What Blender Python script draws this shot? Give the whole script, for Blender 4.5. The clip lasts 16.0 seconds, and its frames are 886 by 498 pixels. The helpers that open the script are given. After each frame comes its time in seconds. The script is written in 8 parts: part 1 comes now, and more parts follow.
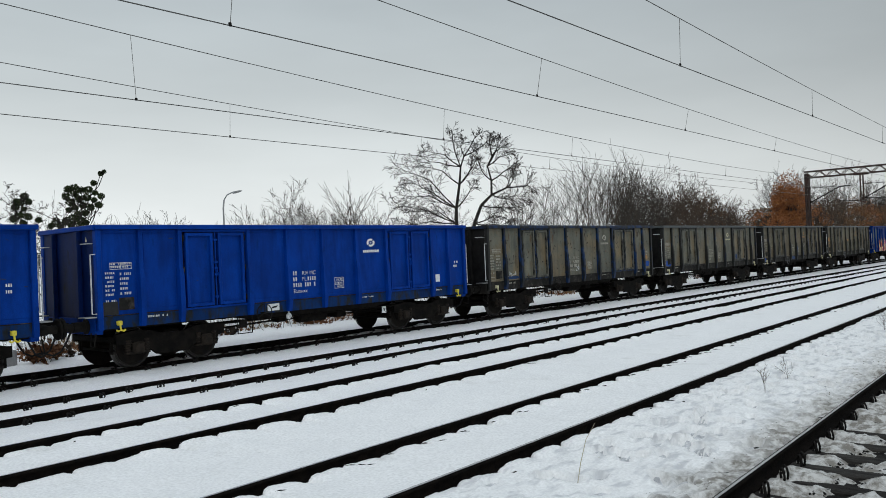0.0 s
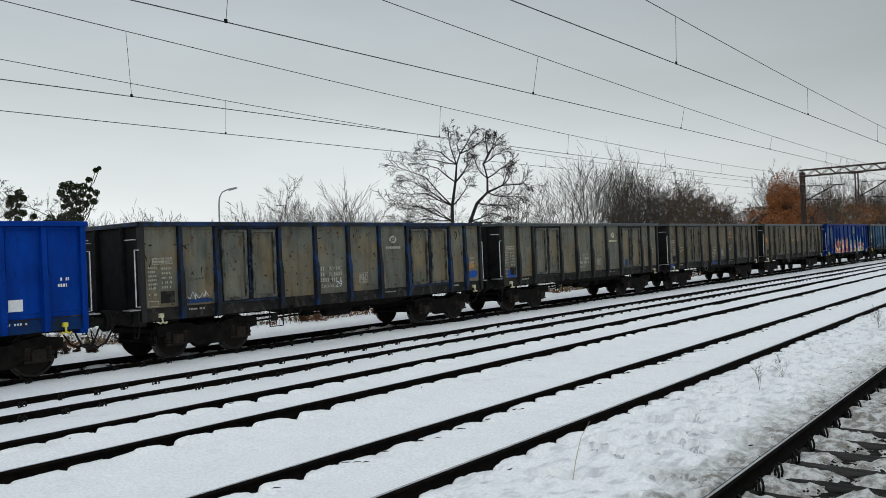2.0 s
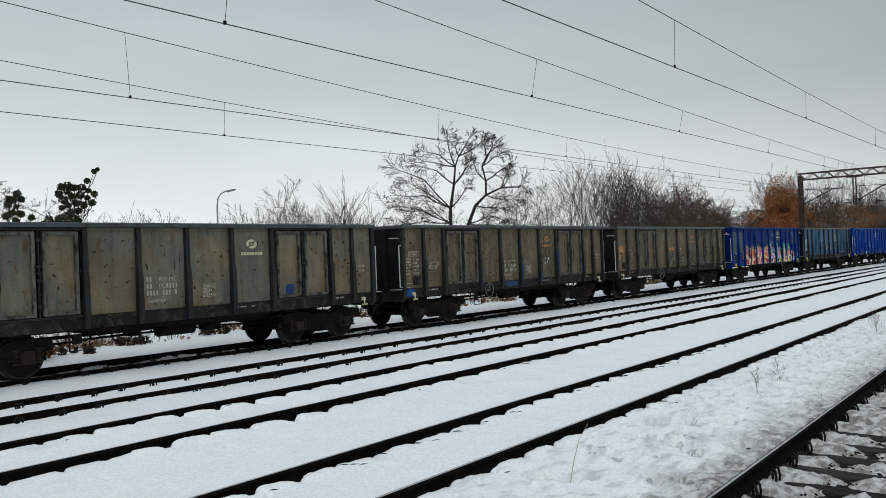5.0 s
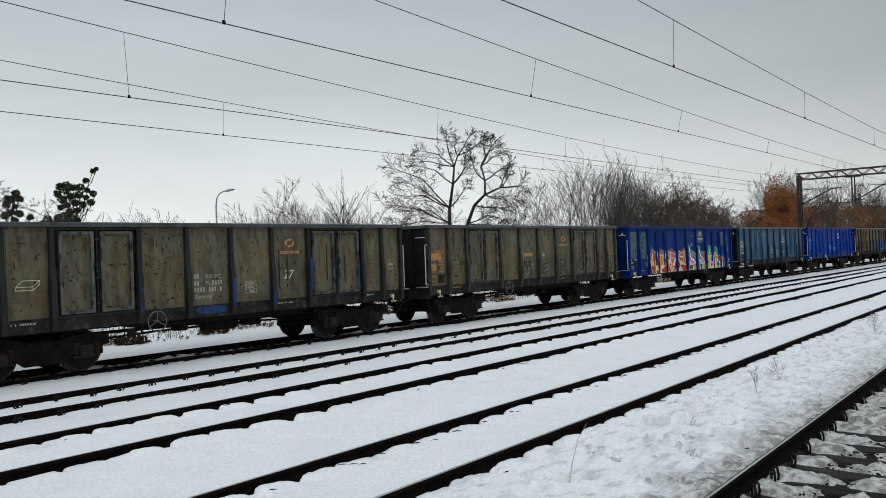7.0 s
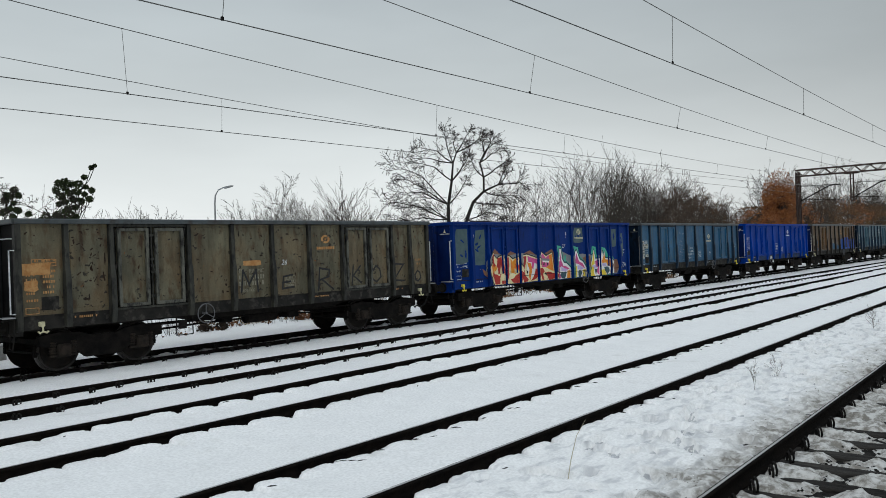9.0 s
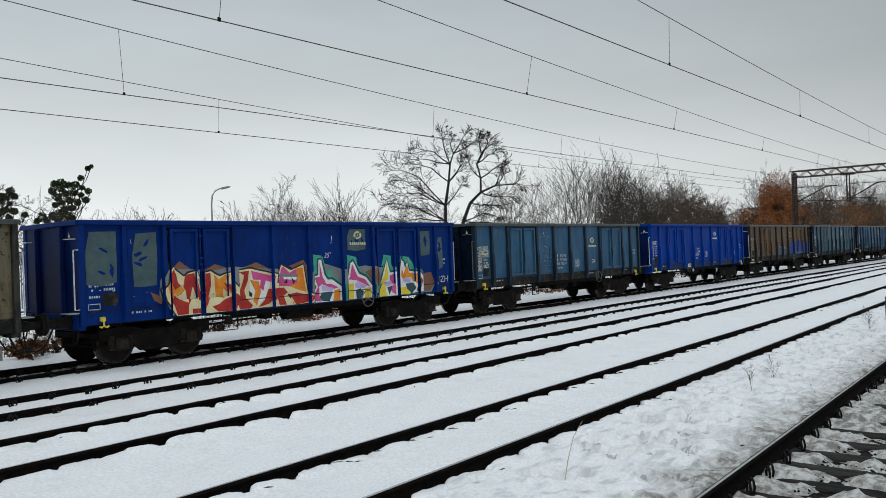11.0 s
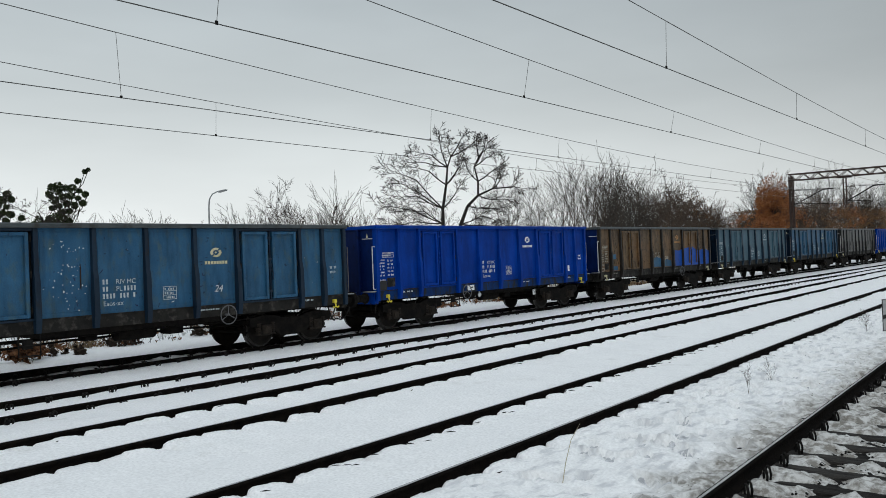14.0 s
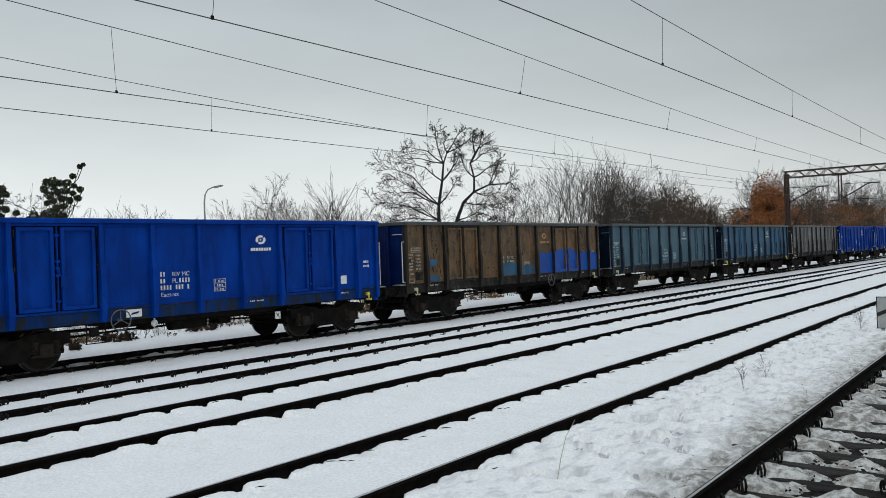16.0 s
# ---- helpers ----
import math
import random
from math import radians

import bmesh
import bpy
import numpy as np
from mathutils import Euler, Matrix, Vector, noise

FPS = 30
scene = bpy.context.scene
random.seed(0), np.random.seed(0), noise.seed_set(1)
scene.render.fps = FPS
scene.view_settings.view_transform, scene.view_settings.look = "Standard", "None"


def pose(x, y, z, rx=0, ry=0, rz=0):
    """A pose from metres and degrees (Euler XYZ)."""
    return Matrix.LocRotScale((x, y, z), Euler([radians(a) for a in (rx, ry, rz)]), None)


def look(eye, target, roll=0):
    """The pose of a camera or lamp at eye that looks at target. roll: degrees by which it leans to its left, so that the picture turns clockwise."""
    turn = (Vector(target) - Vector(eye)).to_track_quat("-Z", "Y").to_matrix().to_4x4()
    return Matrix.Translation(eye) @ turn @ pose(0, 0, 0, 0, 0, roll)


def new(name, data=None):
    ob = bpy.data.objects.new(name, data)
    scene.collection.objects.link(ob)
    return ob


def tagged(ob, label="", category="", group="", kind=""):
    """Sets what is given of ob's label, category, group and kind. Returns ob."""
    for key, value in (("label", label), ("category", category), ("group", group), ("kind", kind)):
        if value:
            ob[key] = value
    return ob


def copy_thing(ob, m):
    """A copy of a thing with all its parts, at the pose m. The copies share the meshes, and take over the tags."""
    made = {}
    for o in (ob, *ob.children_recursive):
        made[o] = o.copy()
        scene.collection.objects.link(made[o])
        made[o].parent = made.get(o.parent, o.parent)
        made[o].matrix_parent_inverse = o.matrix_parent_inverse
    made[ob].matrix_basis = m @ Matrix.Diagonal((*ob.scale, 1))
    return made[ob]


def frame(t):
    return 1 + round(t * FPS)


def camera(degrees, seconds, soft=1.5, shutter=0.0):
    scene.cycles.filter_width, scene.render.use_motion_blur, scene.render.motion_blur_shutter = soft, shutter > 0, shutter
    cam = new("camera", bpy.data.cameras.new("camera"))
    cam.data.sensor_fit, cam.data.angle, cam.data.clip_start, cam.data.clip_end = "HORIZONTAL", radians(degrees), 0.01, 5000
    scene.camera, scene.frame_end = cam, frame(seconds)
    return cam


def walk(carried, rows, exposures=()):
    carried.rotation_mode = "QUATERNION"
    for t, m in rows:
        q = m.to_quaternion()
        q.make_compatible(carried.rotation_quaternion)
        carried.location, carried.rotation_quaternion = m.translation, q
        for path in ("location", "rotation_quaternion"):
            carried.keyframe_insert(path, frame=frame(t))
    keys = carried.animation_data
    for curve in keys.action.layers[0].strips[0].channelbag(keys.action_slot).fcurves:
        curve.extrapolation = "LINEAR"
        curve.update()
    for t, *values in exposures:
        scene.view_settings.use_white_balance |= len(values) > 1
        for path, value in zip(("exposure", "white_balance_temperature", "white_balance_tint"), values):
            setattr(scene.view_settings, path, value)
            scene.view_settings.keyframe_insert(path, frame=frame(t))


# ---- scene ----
# x runs along the tracks, y across them away from the platform, z up; z = 0 is the rail top
EYE = (0.0, 0.0, 2.265)
cam = camera(57.93, 16.0, soft=0.78)
# seconds, heading (degrees from the tracks), tilt, lean
AIM = [
    (0, 40.479, 0.488, -2.465),
    (0.5, 40.419, 0.481, -2.441),
    (1, 40.303, 0.404, -2.429),
    (1.5, 40.245, 0.354, -2.371),
    (2, 40.188, 0.296, -2.351),
    (2.5, 40.102, 0.299, -2.290),
    (3, 40.029, 0.360, -2.233),
    (3.5, 39.987, 0.417, -2.243),
    (4, 40.008, 0.444, -2.217),
    (6.5, 40.069, 0.464, -2.119),
    (7, 39.985, 0.443, -2.152),
    (7.5, 39.938, 0.391, -2.162),
    (8, 39.906, 0.321, -2.177),
    (8.5, 39.910, 0.247, -2.187),
    (9, 39.910, 0.200, -2.166),
    (11.5, 39.645, 0.287, -2.139),
    (12, 39.653, 0.336, -2.111),
    (12.5, 39.649, 0.382, -2.155),
    (13, 39.630, 0.424, -2.177),
    (13.5, 39.570, 0.468, -2.189),
    (14, 39.502, 0.472, -2.187),
    (14.5, 39.436, 0.381, -2.142),
    (15, 39.384, 0.278, -2.123),
    (15.5, 39.321, 0.212, -2.070),
    (16, 39.213, 0.192, -2.034),
]


def aim(heading, tilt, lean):
    h, k = radians(heading), radians(tilt)
    way = Vector((math.cos(h) * math.cos(k), math.sin(h) * math.cos(k), math.sin(k)))
    return look(EYE, Vector(EYE) + way, lean)


walk(cam, [(t, aim(h, k, r)) for t, h, k, r in AIM])


# ---- sky, light ----
SUN_UP, SUN_TURN = 24.0, 185.0  # degrees over the horizon; heading of the veiled sun, from the tracks
PALE_TURN = 68.0  # heading of the palest clouds
world = bpy.data.worlds.new("overcast_sky")
scene.world = world
world.use_nodes = True


def build_sky():
    nodes, links = world.node_tree.nodes, world.node_tree.links
    back = nodes["Background"]
    sky = nodes.new("ShaderNodeTexSky")
    sky.sky_type, sky.sun_disc = "NISHITA", False
    sky.sun_elevation, sky.sun_rotation = radians(SUN_UP), radians(90 - SUN_TURN)
    sky.air_density, sky.dust_density, sky.ozone_density = 1.0, 4.0, 1.0
    # the cloud deck: an even grey, paler low down, with soft streaks
    spot = nodes.new("ShaderNodeTexCoord")
    split = nodes.new("ShaderNodeSeparateXYZ")
    links.new(spot.outputs["Generated"], split.inputs[0])
    ramp = nodes.new("ShaderNodeValToRGB")
    cr = ramp.color_ramp
    cr.elements[0].position, cr.elements[0].color = 0.0, (1.10, 1.145, 1.14, 1)
    cr.elements[1].position, cr.elements[1].color = 0.30, (0.605, 0.675, 0.708, 1)
    e = cr.elements.new(0.10)
    e.color = (0.965, 1.025, 1.03, 1)
    e = cr.elements.new(0.20)
    e.color = (0.715, 0.78, 0.80, 1)
    e = cr.elements.new(0.40)
    e.color = (0.62, 0.69, 0.73, 1)
    e = cr.elements.new(0.70)
    e.color = (0.775, 0.877, 0.97, 1)
    e = cr.elements.new(1.0)
    e.color = (0.85, 0.96, 1.06, 1)
    links.new(split.outputs["Z"], ramp.inputs[0])
    side = nodes.new("ShaderNodeVectorMath")
    side.operation = "DOT_PRODUCT"
    h = radians(PALE_TURN)
    side.inputs[1].default_value = (math.cos(h), math.sin(h), 0)
    links.new(spot.outputs["Generated"], side.inputs[0])
    half = nodes.new("ShaderNodeMath")
    half.operation, half.inputs[1].default_value, half.inputs[2].default_value = "MULTIPLY_ADD", 0.5, 0.5
    links.new(side.outputs["Value"], half.inputs[0])
    lift = nodes.new("ShaderNodeValToRGB")
    lift.color_ramp.elements[0].position, lift.color_ramp.elements[0].color = 0.30, (0.92, 0.92, 0.92, 1)
    lift.color_ramp.elements[1].position, lift.color_ramp.elements[1].color = 1.0, (0.82, 0.82, 0.82, 1)
    e = lift.color_ramp.elements.new(0.757)
    e.color = (0.59, 0.59, 0.59, 1)
    e = lift.color_ramp.elements.new(0.93)
    e.color = (0.80, 0.80, 0.80, 1)
    links.new(half.outputs[0], lift.inputs[0])
    squash = nodes.new("ShaderNodeMapping")
    squash.inputs["Scale"].default_value = (1.6, 1.6, 6.0)
    links.new(spot.outputs["Generated"], squash.inputs[0])
    cloud = nodes.new("ShaderNodeTexNoise")
    cloud.inputs["Scale"].default_value, cloud.inputs["Detail"].default_value = 1.7, 4.0
    links.new(squash.outputs[0], cloud.inputs["Vector"])
    soft = nodes.new("ShaderNodeMapRange")
    soft.inputs["From Min"].default_value, soft.inputs["From Max"].default_value = 0.3, 0.7
    soft.inputs["To Min"].default_value, soft.inputs["To Max"].default_value = 0.94, 1.05
    links.new(cloud.outputs[0], soft.inputs["Value"])
    mul = nodes.new("ShaderNodeMath")
    mul.operation = "MULTIPLY"
    links.new(lift.outputs[0], mul.inputs[0])
    links.new(soft.outputs[0], mul.inputs[1])
    deck = nodes.new("ShaderNodeVectorMath")
    deck.operation = "SCALE"
    links.new(ramp.outputs[0], deck.inputs[0])
    links.new(mul.outputs[0], deck.inputs["Scale"])
    thin = nodes.new("ShaderNodeVectorMath")
    thin.operation = "SCALE"
    thin.inputs["Scale"].default_value = 0.0025
    links.new(sky.outputs[0], thin.inputs[0])
    both = nodes.new("ShaderNodeVectorMath")
    both.operation = "ADD"
    links.new(deck.outputs[0], both.inputs[0])
    links.new(thin.outputs[0], both.inputs[1])
    links.new(both.outputs[0], back.inputs["Color"])
    back.inputs["Strength"].default_value = 0.97


build_sky()
sun = new("sun", bpy.data.lights.new("sun", "SUN"))
sun.data.energy, sun.data.angle, sun.data.color = 0.45, radians(35), (1.0, 0.95, 0.88)
_h, _k = radians(SUN_TURN), radians(SUN_UP + 22)
sun.matrix_world = look((0, 0, 60), Vector((0, 0, 60)) - Vector((math.cos(_h) * math.cos(_k), math.sin(_h) * math.cos(_k), math.sin(_k))))
scene.view_settings.exposure = 0.0


# ---- materials ----
def material(name, a, b, scale=6.0, rough=0.7, metal=0.0, bump=0.2, fine=60.0, stretch=(1, 1, 1), mix=(0.35, 0.65), spots=None, spot_scale=4.0, spot_mix=(0.6, 0.68), rough2=None, vary=0.0, gloss=0.3, bloom=None):
    """Two colours mixed by a broad and a fine noise, with relief; spots: a third colour in worn patches."""
    m = bpy.data.materials.new(name)
    m.use_nodes = True
    nodes, links = m.node_tree.nodes, m.node_tree.links
    out = nodes["Principled BSDF"]
    at = nodes.new("ShaderNodeTexCoord")
    size = nodes.new("ShaderNodeMapping")
    size.inputs["Scale"].default_value = stretch
    links.new(at.outputs["Object"], size.inputs[0])
    broad = nodes.new("ShaderNodeTexNoise")
    broad.inputs["Scale"].default_value, broad.inputs["Detail"].default_value, broad.inputs["Roughness"].default_value = scale, 5.0, 0.62
    links.new(size.outputs[0], broad.inputs["Vector"])
    grain = nodes.new("ShaderNodeTexNoise")
    grain.inputs["Scale"].default_value, grain.inputs["Detail"].default_value = fine, 3.0
    links.new(at.outputs["Object"], grain.inputs["Vector"])
    step = nodes.new("ShaderNodeMapRange")
    step.inputs["From Min"].default_value, step.inputs["From Max"].default_value = mix
    links.new(broad.outputs[0], step.inputs["Value"])
    blend = nodes.new("ShaderNodeMix")
    blend.data_type = "RGBA"
    blend.inputs["A"].default_value, blend.inputs["B"].default_value = (*a, 1), (*b, 1)
    links.new(step.outputs[0], blend.inputs["Factor"])
    colour = blend.outputs["Result"]
    if spots:
        patch = nodes.new("ShaderNodeTexNoise")
        patch.inputs["Scale"].default_value, patch.inputs["Detail"].default_value, patch.inputs["Roughness"].default_value = spot_scale, 6.0, 0.6
        shift = nodes.new("ShaderNodeMapping")
        shift.inputs["Location"].default_value, shift.inputs["Scale"].default_value = (7.3, 2.1, 4.4), stretch
        links.new(at.outputs["Object"], shift.inputs[0])
        links.new(shift.outputs[0], patch.inputs["Vector"])
        cut = nodes.new("ShaderNodeMapRange")
        cut.inputs["From Min"].default_value, cut.inputs["From Max"].default_value = spot_mix
        links.new(patch.outputs[0], cut.inputs["Value"])
        over = nodes.new("ShaderNodeMix")
        over.data_type = "RGBA"
        over.inputs["B"].default_value = (*spots, 1)
        links.new(colour, over.inputs["A"])
        links.new(cut.outputs[0], over.inputs["Factor"])
        colour = over.outputs["Result"]
    if bloom:
        cloud = nodes.new("ShaderNodeTexNoise")
        cloud.inputs["Scale"].default_value, cloud.inputs["Detail"].default_value = 0.9, 4.0
        links.new(at.outputs["Object"], cloud.inputs["Vector"])
        wide = nodes.new("ShaderNodeMapRange")
        wide.inputs["From Min"].default_value, wide.inputs["From Max"].default_value = 0.44, 0.68
        wide.inputs["To Max"].default_value = 0.85
        links.new(cloud.outputs[0], wide.inputs["Value"])
        tint = nodes.new("ShaderNodeMix")
        tint.data_type = "RGBA"
        tint.inputs["B"].default_value = (*bloom, 1)
        links.new(colour, tint.inputs["A"])
        links.new(wide.outputs[0], tint.inputs["Factor"])
        colour = tint.outputs["Result"]
    tone = nodes.new("ShaderNodeMapRange")
    tone.inputs["From Min"].default_value, tone.inputs["From Max"].default_value = 0.25, 0.75
    tone.inputs["To Min"].default_value, tone.inputs["To Max"].default_value = 0.86, 1.12
    links.new(grain.outputs[0], tone.inputs["Value"])
    shade = nodes.new("ShaderNodeVectorMath")
    shade.operation = "SCALE"
    links.new(colour, shade.inputs[0])
    links.new(tone.outputs[0], shade.inputs["Scale"])
    colour = shade.outputs[0]
    if vary:
        info = nodes.new("ShaderNodeObjectInfo")
        span = nodes.new("ShaderNodeMapRange")
        span.inputs["To Min"].default_value, span.inputs["To Max"].default_value = 1 - vary, 1 + vary
        links.new(info.outputs["Random"], span.inputs["Value"])
        each = nodes.new("ShaderNodeVectorMath")
        each.operation = "SCALE"
        links.new(colour, each.inputs[0])
        links.new(span.outputs[0], each.inputs["Scale"])
        colour = each.outputs[0]
    links.new(colour, out.inputs["Base Color"])
    polish = nodes.new("ShaderNodeMapRange")
    polish.inputs["To Min"].default_value, polish.inputs["To Max"].default_value = rough, (rough + 0.12 if rough2 is None else rough2)
    links.new(broad.outputs[0], polish.inputs["Value"])
    links.new(polish.outputs[0], out.inputs["Roughness"])
    out.inputs["Metallic"].default_value = metal
    out.inputs["Specular IOR Level"].default_value = gloss
    if bump:
        add = nodes.new("ShaderNodeMath")
        links.new(broad.outputs[0], add.inputs[0])
        links.new(grain.outputs[0], add.inputs[1])
        rise = nodes.new("ShaderNodeBump")
        rise.inputs["Strength"].default_value, rise.inputs["Distance"].default_value = bump, 0.02
        links.new(add.outputs[0], rise.inputs["Height"])
        links.new(rise.outputs[0], out.inputs["Normal"])
    return m


SNOW = material("snow", (0.85, 0.856, 0.853), (0.91, 0.913, 0.906), scale=1.4, rough=0.55, bump=0.14, fine=30.0, mix=(0.3, 0.7))
BALLAST = material("ballast", (0.030, 0.028, 0.026), (0.010, 0.010, 0.0095), scale=18, rough=0.9, bump=1.0, fine=70, gloss=0.1)


def ground_snow():
    """Clean snow that turns to brown slush and dirt towards the platform track."""
    m = material("ground_snow", (0.885, 0.891, 0.888), (0.94, 0.943, 0.937), spots=(0.74, 0.74, 0.72), spot_scale=1.7, spot_mix=(0.60, 0.82), scale=1.4, rough=0.55, bump=0.16, fine=30.0, mix=(0.3, 0.7))
    nodes, links = m.node_tree.nodes, m.node_tree.links
    out = nodes["Principled BSDF"]
    clean = out.inputs["Base Color"].links[0].from_socket
    at = nodes.new("ShaderNodeTexCoord")
    split = nodes.new("ShaderNodeSeparateXYZ")
    links.new(at.outputs["Object"], split.inputs[0])
    slant = nodes.new("ShaderNodeMath")
    slant.operation, slant.inputs[1].default_value = "MULTIPLY", -0.032
    links.new(split.outputs["X"], slant.inputs[0])
    across = nodes.new("ShaderNodeMath")
    links.new(split.outputs["Y"], across.inputs[0])
    links.new(slant.outputs[0], across.inputs[1])

    def noise_node(scale, detail):
        n = nodes.new("ShaderNodeTexNoise")
        n.inputs["Scale"].default_value, n.inputs["Detail"].default_value, n.inputs["Roughness"].default_value = scale, detail, 0.65
        links.new(at.outputs["Object"], n.inputs["Vector"])
        return n
    edge = nodes.new("ShaderNodeMath")
    edge.operation, edge.inputs[1].default_value = "MULTIPLY_ADD", 2.0
    links.new(noise_node(1.6, 6).outputs[0], edge.inputs[0])
    links.new(across.outputs[0], edge.inputs[2])
    # grey smears along the strip, from stretched noise
    size = nodes.new("ShaderNodeMapping")
    size.inputs["Scale"].default_value = (2.4, 6.5, 1.0)
    links.new(at.outputs["Object"], size.inputs[0])
    trod = nodes.new("ShaderNodeTexNoise")
    trod.inputs["Scale"].default_value, trod.inputs["Detail"].default_value, trod.inputs["Roughness"].default_value = 1.0, 4.0, 0.55
    links.new(size.outputs[0], trod.inputs["Vector"])
    smear = nodes.new("ShaderNodeMapRange")
    smear.inputs["From Min"].default_value, smear.inputs["From Max"].default_value = 0.50, 0.66
    links.new(trod.outputs[0], smear.inputs["Value"])
    strip = nodes.new("ShaderNodeMapRange")
    strip.inputs["From Min"].default_value, strip.inputs["From Max"].default_value = 5.05, 4.75
    strip.inputs["To Max"].default_value = 0.85
    links.new(across.outputs[0], strip.inputs["Value"])
    amount = nodes.new("ShaderNodeMath")
    amount.operation = "MULTIPLY"
    links.new(smear.outputs[0], amount.inputs[0])
    links.new(strip.outputs[0], amount.inputs[1])
    pressed = nodes.new("ShaderNodeMix")
    pressed.data_type = "RGBA"
    pressed.inputs["B"].default_value = (0.58, 0.59, 0.61, 1)
    links.new(amount.outputs[0], pressed.inputs["Factor"])
    links.new(clean, pressed.inputs["A"])
    clean = pressed.outputs["Result"]
    near = nodes.new("ShaderNodeMapRange")
    near.inputs["From Min"].default_value, near.inputs["From Max"].default_value = 4.50, 3.78
    links.new(edge.outputs[0], near.inputs["Value"])
    patch = nodes.new("ShaderNodeMapRange")
    patch.inputs["From Min"].default_value, patch.inputs["From Max"].default_value = 0.41, 0.58
    links.new(noise_node(9.0, 10).outputs[0], patch.inputs["Value"])
    slush = nodes.new("ShaderNodeMix")
    slush.data_type = "RGBA"
    slush.inputs["A"].default_value, slush.inputs["B"].default_value = (0.62, 0.615, 0.595, 1), (0.22, 0.205, 0.18, 1)
    links.new(patch.outputs[0], slush.inputs["Factor"])
    both = nodes.new("ShaderNodeMix")
    both.data_type = "RGBA"
    links.new(near.outputs[0], both.inputs["Factor"])
    links.new(clean, both.inputs["A"])
    links.new(slush.outputs["Result"], both.inputs["B"])
    links.new(both.outputs["Result"], out.inputs["Base Color"])
    return m


GROUND_SNOW = ground_snow()
RAIL = material("rail_rust", (0.004, 0.0036, 0.0035), (0.011, 0.0085, 0.007), scale=9, rough=0.8, bump=0.3, gloss=0.04)
RAIL_TOP = material("rail_tread", (0.46, 0.46, 0.46), (0.62, 0.62, 0.62), scale=3, rough=0.30, metal=1.0, bump=0.05)
RAIL_TOP_DULL = material("rail_tread_dull", (0.05, 0.048, 0.046), (0.09, 0.085, 0.08), scale=3, rough=0.5, metal=0.5, bump=0.05)
IRON = material("dark_iron", (0.006, 0.0057, 0.0055), (0.016, 0.014, 0.012), scale=7, rough=0.7, bump=0.25, gloss=0.12)
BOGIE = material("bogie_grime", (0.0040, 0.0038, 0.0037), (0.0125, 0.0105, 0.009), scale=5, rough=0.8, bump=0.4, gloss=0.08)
WHEEL = material("wheel_steel", (0.009, 0.008, 0.0075), (0.022, 0.017, 0.014), scale=6, rough=0.7, bump=0.15, gloss=0.1)
TREAD = material("wheel_tread", (0.10, 0.097, 0.093), (0.16, 0.152, 0.145), scale=4, rough=0.4, metal=0.85, bump=0)
SLEEPER = material("sleeper_wood", (0.020, 0.019, 0.018), (0.060, 0.056, 0.052), scale=4, rough=0.85, bump=0.8, stretch=(4, 1, 4), vary=0.3, gloss=0.06)
WIRE = material("wire_copper", (0.09, 0.092, 0.09), (0.14, 0.138, 0.13), scale=5, rough=0.5, metal=0.4, bump=0)
MAST = material("gantry_rust", (0.030, 0.020, 0.017), (0.060, 0.036, 0.028), scale=2.5, rough=0.75, bump=0.2)
GALV = material("galvanised_steel", (0.26, 0.27, 0.275), (0.36, 0.365, 0.37), scale=3, rough=0.45, metal=0.6, bump=0.05)
CONCRETE = material("platform_concrete", (0.30, 0.30, 0.29), (0.40, 0.395, 0.38), scale=2, rough=0.9, bump=0.2)
WHITE = material("white_paint", (0.72, 0.73, 0.72), (0.80, 0.80, 0.79), scale=8, rough=0.55, bump=0.05)
CHALK = material("faded_white", (0.42, 0.44, 0.46), (0.68, 0.69, 0.68), scale=14, rough=0.7, bump=0, mix=(0.4, 0.6))
YELLOW = material("yellow_paint", (0.62, 0.50, 0.03), (0.72, 0.60, 0.07), scale=8, rough=0.5, bump=0.05)
PALE_YELLOW = material("faded_yellow", (0.45, 0.42, 0.26), (0.62, 0.58, 0.38), scale=8, rough=0.6, bump=0.05)
ORANGE = material("faded_orange", (0.34, 0.15, 0.045), (0.44, 0.24, 0.09), scale=8, rough=0.6, bump=0, mix=(0.4, 0.6))
BLACK = material("black_paint", (0.010, 0.010, 0.011), (0.02, 0.02, 0.02), scale=8, rough=0.5, bump=0)
DULL = material("dull_steel", (0.075, 0.077, 0.08), (0.14, 0.14, 0.145), scale=8, rough=0.6, bump=0.05)
RUBBER = material("rubber_hose", (0.012, 0.012, 0.012), (0.022, 0.021, 0.02), scale=8, rough=0.7, bump=0.05)


# ---- building helpers ----
def part(name, bm, mat, parent=None, label="", smooth=False):
    me = bpy.data.meshes.new(name)
    bm.to_mesh(me)
    bm.free()
    for m in mat if isinstance(mat, (list, tuple)) else [mat]:
        me.materials.append(m)
    if smooth:
        me.polygons.foreach_set("use_smooth", [True] * len(me.polygons))
    ob = new(name, me)
    ob.parent = parent
    if label:
        ob["label"] = label
    return ob


def box(bm, x0, x1, y0, y1, z0, z1, bevel=0.0):
    r = bmesh.ops.create_cube(bm, size=1)
    for v in r["verts"]:
        v.co = Vector((x0 + (v.co.x + 0.5) * (x1 - x0), y0 + (v.co.y + 0.5) * (y1 - y0), z0 + (v.co.z + 0.5) * (z1 - z0)))
    if bevel:
        edges = {e for v in r["verts"] for e in v.link_edges}
        bmesh.ops.bevel(bm, geom=list(edges), offset=bevel, segments=1, affect="EDGES", profile=0.5)


